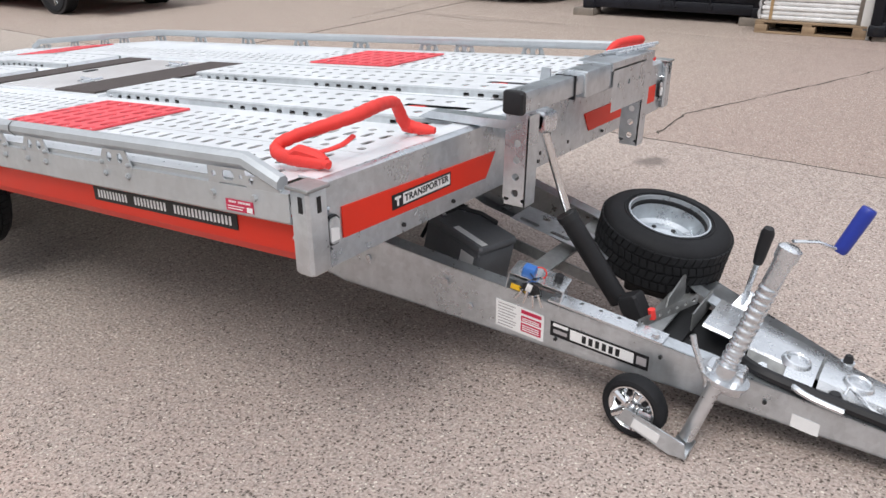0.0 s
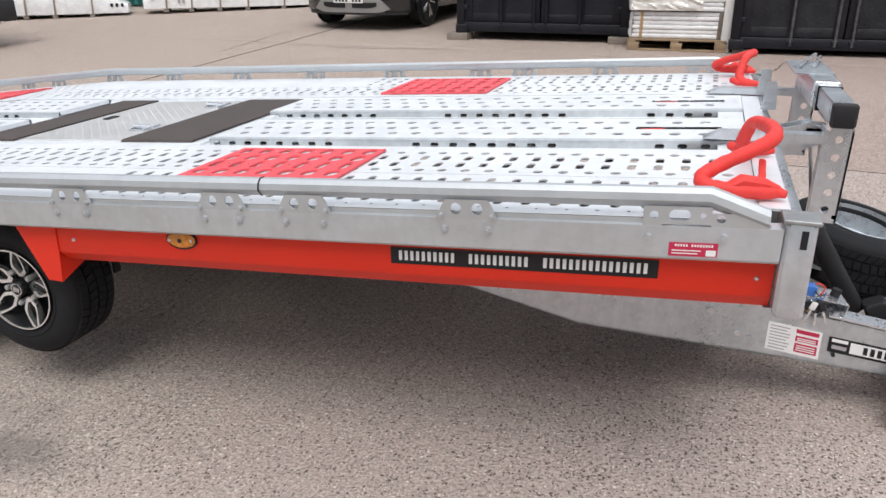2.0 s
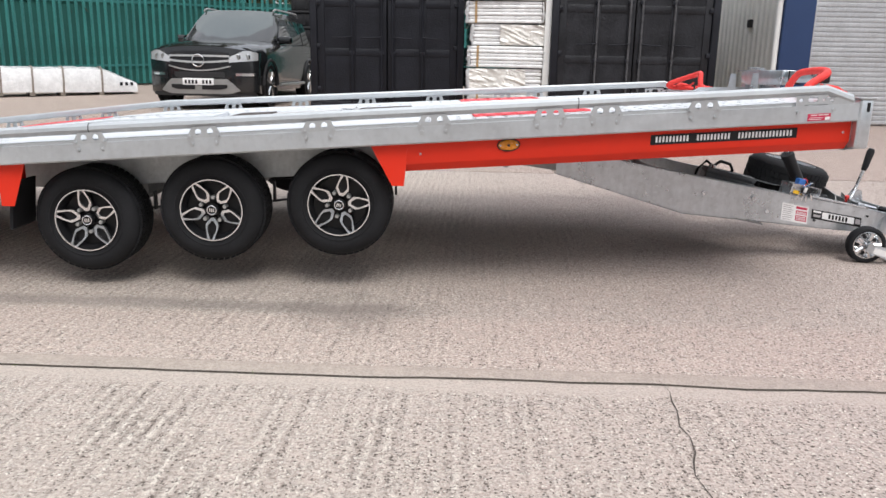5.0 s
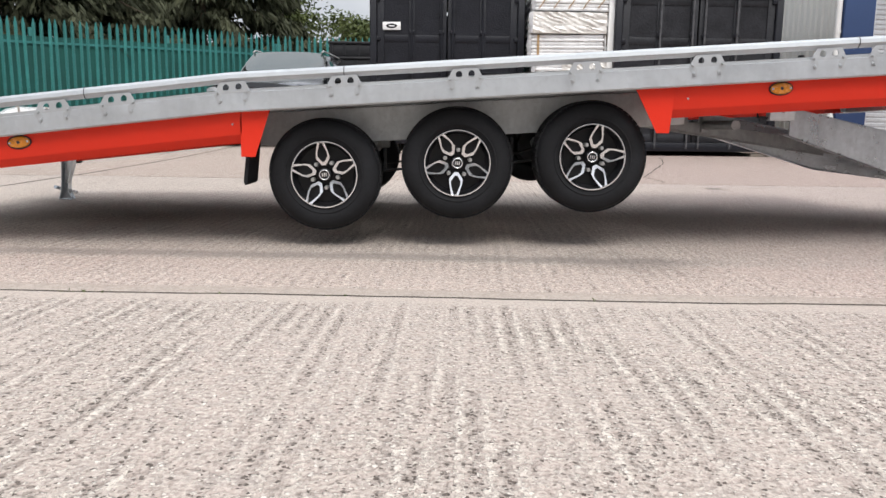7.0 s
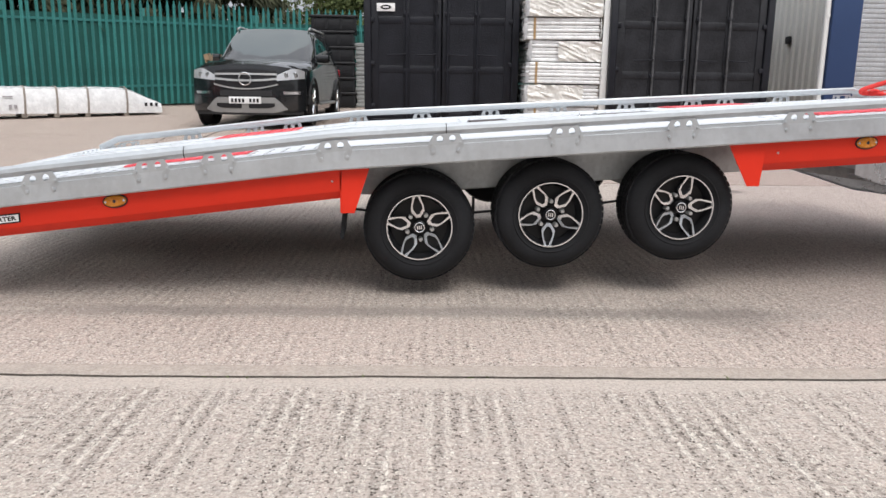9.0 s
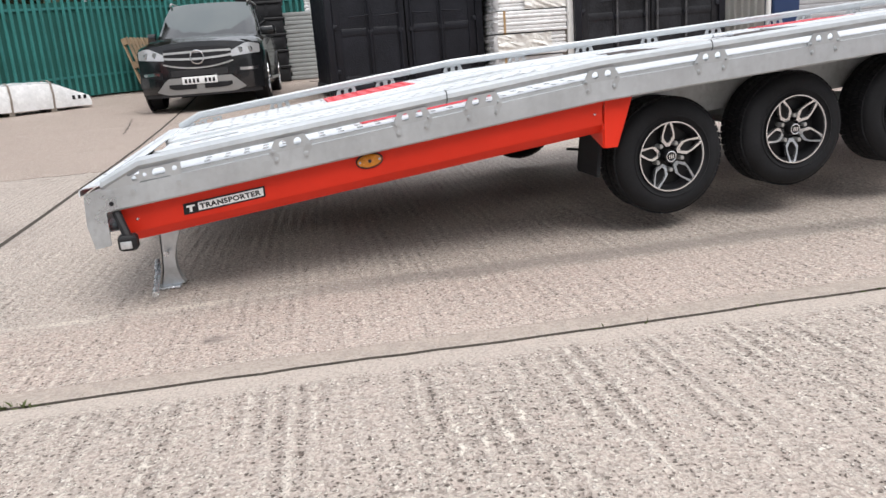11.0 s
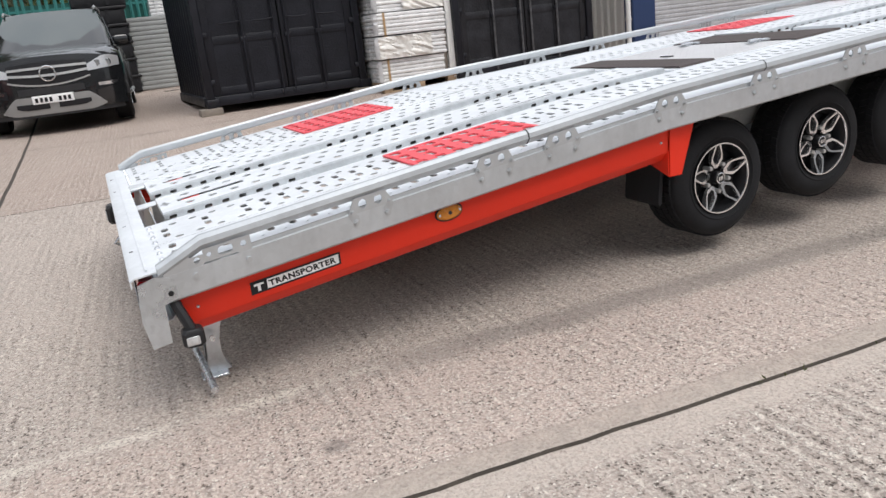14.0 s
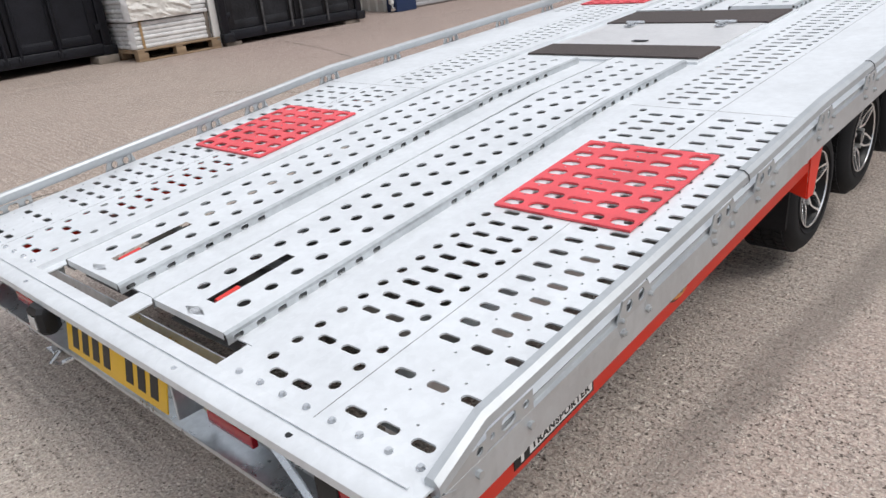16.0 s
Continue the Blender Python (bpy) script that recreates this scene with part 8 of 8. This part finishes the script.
# ---- warehouse corner ----
shed = tagged(new("warehouse"), "cream and blue clad warehouse with a roller shutter", "building", "", "structure")
shed.matrix_basis = Matrix.Translation((6.30, 9.12, ground_z(9.1)))
s = Shape()
pts = []
n = 25
for i in range(n):
    a = 0.10 + i * 0.2
    pts += [(a, 0.0), (a + 0.06, 0.0), (a + 0.085, 0.03), (a + 0.175, 0.03)]
pts.append((5.1, 0.0))
top_at = lambda y: 3.38 + y * 0.168 if y < 3.25 else 3.926 - (y - 3.25) * 0.16
k = len(pts)
s.add([(d, y, 0.0) for y, d in pts] + [(d, y, top_at(y)) for y, d in pts], [(i, i + 1, k + i + 1, k + i) for i in range(k - 1)])
s.box((0.05, 0.05, 0.0), (0.16, 5.1, 3.3))
part("side_cladding", s, M_CLAD, shed, "cream corrugated cladding", smooth=None)
part("verge", Shape().prism([(-0.10, 3.34), (3.25, 3.90), (6.2, 3.43), (6.2, 3.78), (3.25, 4.26), (-0.10, 3.70)], -0.05, 0.20, "x"), M_VERGE, shed, "blue-grey verge trim")
part("shed_roof", Shape().prism([(-0.10, 3.70), (3.25, 4.26), (6.2, 3.78), (6.2, 3.74), (3.25, 4.22), (-0.10, 3.66)], 0.2005, 9.0, "x"), M_VERGE, shed)
part("pilaster", Shape().box((-0.02, -0.06, 0.0), (0.46, 0.2, 3.66), cut=0.01), M_CLAD_BLUE, shed, "blue corner cladding")
part("fascia", Shape().box((0.46, -0.05, 3.05), (9.0, 0.2, 3.66), cut=0.01), M_CLAD_BLUE, shed, "blue fascia over the shutter")
part("gutter", Shape().box((-0.10, -0.14, 3.62), (9.0, -0.02, 3.74), cut=0.02), M_CLAD_BLUE, shed)
sh = Shape()
prof = []
for i in range(41):
    z = 0.02 + i * 0.075
    prof += [(z, 0.10), (z + 0.02, 0.082), (z + 0.055, 0.082), (z + 0.07, 0.10)]
k = len(prof)
sh.add([(0.50, y, z) for z, y in prof] + [(5.2, y, z) for z, y in prof], [(i, i + 1, k + i + 1, k + i) for i in range(k - 1)])
part("roller_shutter", sh, M_SHUTTER, shed, "grey slatted roller shutter", smooth=30)
part("shutter_guide", Shape().box((0.455, 0.04, 0.0), (0.53, 0.12, 3.06), cut=0.006), M_SHUTTER, shed)
part("shutter_box", Shape().box((0.46, -0.10, 2.98), (5.3, 0.1, 3.06), cut=0.01), M_CLAD_BLUE, shed)
part("far_front", Shape().box((5.2, 0.0, 0.0), (9.0, 0.2, 3.1)), M_CLAD, shed)
part("downpipe", Shape().tube([(0.04, -0.04, 3.52), (-0.03, 0.0, 3.46), (-0.07, 0.02, 3.36), (-0.07, 0.02, 3.2), (-0.07, 0.02, 0.15), (-0.11, -0.05, 0.05)], 0.045, 12), M_WHITE_PVC, shed, "white rainwater pipe")
for z in (0.6, 1.9, 3.0):
    part("pipe_clip", Shape().lathe([(0.047, 0.0), (0.054, 0.0), (0.054, 0.04), (0.047, 0.04)], 14, close=True), M_WHITE_PVC, shed, m=Matrix.Translation((-0.07, 0.02, z)) @ Matrix.Rotation(radians(90), 4, "X"))
part("wall_box", Shape().box((-0.05, 1.2, 1.55), (0.02, 1.3, 1.68), cut=0.01), M_BLACK, shed)
for x, y, z, yaw in ((0.70, -0.12, 3.14, 0), (-0.16, 3.27, 3.85, -70)):
    fl = part("floodlight", Shape().box((-0.16, -0.10, -0.11), (0.16, 0.02, 0.11), cut=0.02), M_CARTRIM, shed, "square floodlight", m=pose(x, y, z, -28, 0, yaw))
    part("lamp_glass", Shape().box((-0.13, -0.108, -0.085), (0.13, -0.10, 0.085), cut=0.002), M_LAMP, fl)
    part("lamp_arm", Shape().box((-0.02, 0.0, 0.0), (0.02, 0.16, 0.03)), M_SILVER, fl)
# brick pier and glazed wall further back
back = tagged(new("back_building"), "brown brick pier beside a grey glazed wall", "building", "", "structure")
s = Shape()
for i in range(71):
    z = 0.3 + i * 0.075
    edge = max(5.72, 5.72 + (z + 0.06 - 4.95) * 1.155)
    for j in range(6):
        o = 0.0 if i % 2 else -0.11
        xa, xb = max(edge, 5.72 + j * 0.225 + o), min(6.87, 5.72 + (j + 1) * 0.225 + o - 0.010)
        if xb - xa > 0.03:
            s.box((xa, 18.0, z), (xb, 18.4, z + 0.065))
part("brickwork", s, M_BRICK, back)
tagged(back.children[0], kind="stuff")
part("wall_core", Shape().prism([(5.732, 0.2), (6.858, 0.2), (6.858, 5.60), (6.50, 5.60), (5.732, 4.93)], 18.012, 18.5, "y"), M_JOINT, back)
part("coping", Shape().prism([(5.66, 4.90), (6.52, 5.645), (6.94, 5.645), (6.94, 5.73), (6.49, 5.73), (5.64, 4.99)], 17.93, 18.5, "y"), M_JOINT, back)
part("glazed_wall", Shape().box((6.85, 18.25, 0.3), (14.0, 18.5, 6.6)), M_GALV_DULL, back)
for i in range(5):
    part("window_pane", Shape().box((6.95 + i * 0.9, 18.22, 3.6), (7.77 + i * 0.9, 18.26, 5.2), cut=0.004), M_GLASS, back)
part("back_roof", Shape().box((6.7, 17.9, 5.75), (14.2, 18.6, 5.95), pose(0, 0, 0), 0.02), M_CLAD_BLUE, back)

# plain clad wall, added out of view, that blocks low sky light from the other side
s = Shape()
for i in range(120):
    x = -30.0 + i * 0.5
    s.box((x, -16.2, 0.0), (x + 0.42, -16.0, 6.0))
s.box((-30.0, -16.25, 0.0), (30.0, -16.19, 6.0))
tagged(part("wall_south", s, M_GREY_PANEL, smooth=None), "plain grey clad warehouse wall across the yard", "wall", "", "structure")

# ---- trees and growth ----
def build_conifer(x, y, h, spread, seed, label):
    """Drooping cypress: trunk, whorled limbs and hanging flat sprays."""
    r = random.Random(seed)
    z = ground_z(y) - 0.05
    t = thing("cypress_tree", label, "tree", Matrix.Translation((x, y, z)))
    part("trunk", Shape().tube([(0, 0, 0), (0.05, 0.02, h * 0.4), (0.0, 0.05, h * 0.95)], [0.26, 0.16, 0.03], 10), M_BARK, t)
    leaf = Shape()
    V, Fc = [], []
    n = int(h * 10.5)
    for i in range(n):
        f = 0.06 + 0.94 * i / n
        zz = 0.5 + f * (h - 0.5)
        reach = spread * (1 - f) ** 0.62 * (0.75 + 0.45 * r.random()) + 0.25
        az = i * 2.399 + r.uniform(-0.3, 0.3)
        tip = Vector((reach * math.cos(az), reach * math.sin(az), zz - 0.10 * reach + r.uniform(-0.1, 0.2)))
        base = Vector((0, 0, zz))
        mid = base.lerp(tip, 0.55) + Vector((0, 0, 0.16 * reach))
        if i % 2 == 0:
            part("limb", Shape().tube([base, mid, tip], [0.045 * (1.1 - f), 0.03 * (1.1 - f), 0.008], 5), M_BARK, t)
        m = int(7 + reach * 6.5)
        for k in range(m):
            u = 0.15 + 0.88 * r.random() ** 0.75
            c0 = base.lerp(mid, min(1, u / 0.55)) if u < 0.55 else mid.lerp(tip, (u - 0.55) / 0.45)
            c0 = c0 + Vector((r.gauss(0, 0.20), r.gauss(0, 0.20), r.gauss(0, 0.10)))
            lean = az + r.gauss(0, 0.6)
            out = Vector((math.cos(lean), math.sin(lean), 0))
            # one drooping clump: many thin tapering sprays from one twig
            for q in range(22):
                p = c0 + out * r.uniform(-0.12, 0.22) + Vector((r.gauss(0, 0.085), r.gauss(0, 0.085), r.gauss(0, 0.045)))
                L = r.uniform(0.18, 0.44)
                d = (out * r.uniform(0.25, 1.0) + Vector((r.gauss(0, 0.30), r.gauss(0, 0.30), -0.85))).normalized()
                sd = d.cross(Vector((r.gauss(0, 1), r.gauss(0, 1), r.gauss(0, 0.4)))).normalized()
                w = r.uniform(0.020, 0.052)
                b, c = p + d * L * 0.5 + out * 0.05 * L, p + d * L
                k0 = len(V)
                V += [p - sd * w * 0.6, p + sd * w * 0.6, b + sd * w, b - sd * w, c]
                Fc += [(k0, k0 + 1, k0 + 2, k0 + 3), (k0 + 3, k0 + 2, k0 + 4)]
    leaf.v, leaf.f = [tuple(v) for v in V], Fc
    me = bpy.data.meshes.new("crown")
    me.from_pydata(leaf.v, [], leaf.f)
    part("crown", me, M_CONIFER, t, "dark drooping evergreen sprays")


def build_broadleaf(x, y, h, spread, base, seed, label, dens=1.0, trunk=True):
    r = random.Random(seed)
    z = ground_z(y) - 0.05
    t = thing("tree" if trunk else "shrub", label, "tree" if trunk else "shrub", Matrix.Translation((x, y, z)))
    part("trunk", Shape().tube([(0, 0, 0), (0.08, 0.03, h * 0.35), (0.0, 0.1, h * 0.8)], [0.16, 0.11, 0.02], 9), M_BARK, t)
    V, Fc = [], []
    n = int(22 * dens)
    for i in range(n):
        az, el = r.uniform(0, 2 * math.pi), r.uniform(0.05, 1.0)
        c = Vector((spread * 0.75 * math.cos(az) * math.sqrt(1 - (el * 0.9) ** 2) * r.uniform(0.4, 1), spread * 0.75 * math.sin(az) * r.uniform(0.3, 1), base + (h - base) * el * r.uniform(0.75, 1.0)))
        part("limb", Shape().tube([(0, 0, base * 0.7 + 0.2 * i / n), (c * 0.5).to_tuple(), c.to_tuple()], [0.05, 0.03, 0.008], 5), M_BARK, t)
        rad = spread * r.uniform(0.22, 0.42)
        for k in range(int(300 * dens)):
            dv = Vector((r.gauss(0, 1), r.gauss(0, 1), r.gauss(0, 0.8))).normalized() * rad * r.random() ** 0.45
            p = c + dv
            nrm = (dv.normalized() + Vector((r.gauss(0, 0.6), r.gauss(0, 0.6), r.gauss(0, 0.6) + 0.4))).normalized()
            a = nrm.cross(Vector((r.gauss(0, 1), r.gauss(0, 1), r.gauss(0, 1)))).normalized()
            b = nrm.cross(a)
            L, w = r.uniform(0.06, 0.13), r.uniform(0.03, 0.055)
            k0 = len(V)
            V += [p - a * L, p + b * w, p + a * L, p - b * w]
            Fc += [(k0, k0 + 1, k0 + 2, k0 + 3)]
    me = bpy.data.meshes.new("crown")
    me.from_pydata([tuple(v) for v in V], [], Fc)
    part("crown", me, M_LEAF, t, "green leafy crown")


build_conifer(-11.2, 17.2, 10.5, 4.2, 5, "large dark drooping cypress behind the fence")
build_conifer(-7.0, 20.6, 9.5, 3.9, 6, "large dark drooping cypress behind the fence")
build_conifer(-15.5, 13.5, 10.0, 4.0, 8, "large dark drooping cypress behind the fence")
build_broadleaf(-3.3, 26.0, 4.7, 2.2, 1.2, 21, "small leafy tree behind the fence", 1.0)
build_broadleaf(-1.6, 22.3, 3.7, 1.6, 0.6, 22, "pale green shrub behind the fence", 0.9, False)
build_broadleaf(3.0, 27.0, 7.4, 2.6, 2.2, 23, "tall leafy tree behind the containers", 1.1)
build_broadleaf(5.6, 25.5, 6.6, 2.1, 2.0, 24, "tall leafy tree behind the containers", 1.0)
build_broadleaf(-4.9, 24.0, 6.6, 1.5, 1.5, 25, "slender leafy tree behind the fence", 0.7)

# dark undergrowth close behind the fence
r = random.Random(9)
V, Fc = [], []
for (xa, ya), (xb, yb) in zip(FENCE, FENCE[1:]):
    d = Vector((xb - xa, yb - ya, 0))
    back = Vector((-d.y, d.x, 0)).normalized()
    for k in range(int(d.length * 900)):
        f = r.random()
        top_ = 1.7 + 0.5 * noise.noise(Vector((xa + f * d.x, ya + f * d.y, 0)) * 0.6)
        p = Vector((xa, ya, 0)) + d * f + back * r.uniform(0.45, 1.6)
        p.z = ground_z(p.y) + top_ * r.random() ** 0.8
        a = Vector((r.gauss(0, 1), r.gauss(0, 1), r.gauss(0, 0.7))).normalized()
        b = a.cross(Vector((r.gauss(0, 1), r.gauss(0, 1), r.gauss(0, 1)))).normalized()
        L, w = r.uniform(0.08, 0.17), r.uniform(0.04, 0.08)
        k0 = len(V)
        V += [tuple(p - a * L), tuple(p + b * w), tuple(p + a * L), tuple(p - b * w)]
        Fc.append((k0, k0 + 1, k0 + 2, k0 + 3))
me = bpy.data.meshes.new("undergrowth")
me.from_pydata(V, [], Fc)
tagged(part("undergrowth", me, M_CONIFER), "dark evergreen undergrowth close behind the fence", "undergrowth", "", "stuff")

# grass tufts and crumbs in the slab joint
r = random.Random(4)
for x, n in ((-2.64, 44), (-2.74, 14), (-1.14, 12), (0.35, 6), (-0.35, 8), (-0.75, 7), (1.4, 6)):
    V, Fc = [], []
    for k in range(n):
        u = x + r.gauss(0, 0.05)
        px, py = joint_uv(u, -0.80 + r.gauss(0, 0.006))
        b = Vector((px, py, -0.012))
        d = Vector((r.gauss(0, 0.5), r.gauss(0, 0.5), 1)).normalized()
        L, w = r.uniform(0.008, 0.022 if n < 40 else 0.036), r.uniform(0.0007, 0.0015)
        sd = d.cross(Vector((r.gauss(0, 1), r.gauss(0, 1), 0.1))).normalized()
        k0 = len(V)
        V += [b - sd * w, b + sd * w, b + d * L * 0.6 + sd * w * 0.7, b + d * L + Vector((r.gauss(0, 0.01), r.gauss(0, 0.01), -0.004))]
        Fc += [(k0, k0 + 1, k0 + 2), (k0, k0 + 2, k0 + 3)]
    me = bpy.data.meshes.new("grass_tuft")
    me.from_pydata([tuple(v) for v in V], [], Fc)
    tagged(part("grass_tuft", me, M_GRASS), "small green grass tuft growing in a slab joint", "grass", "", "stuff")
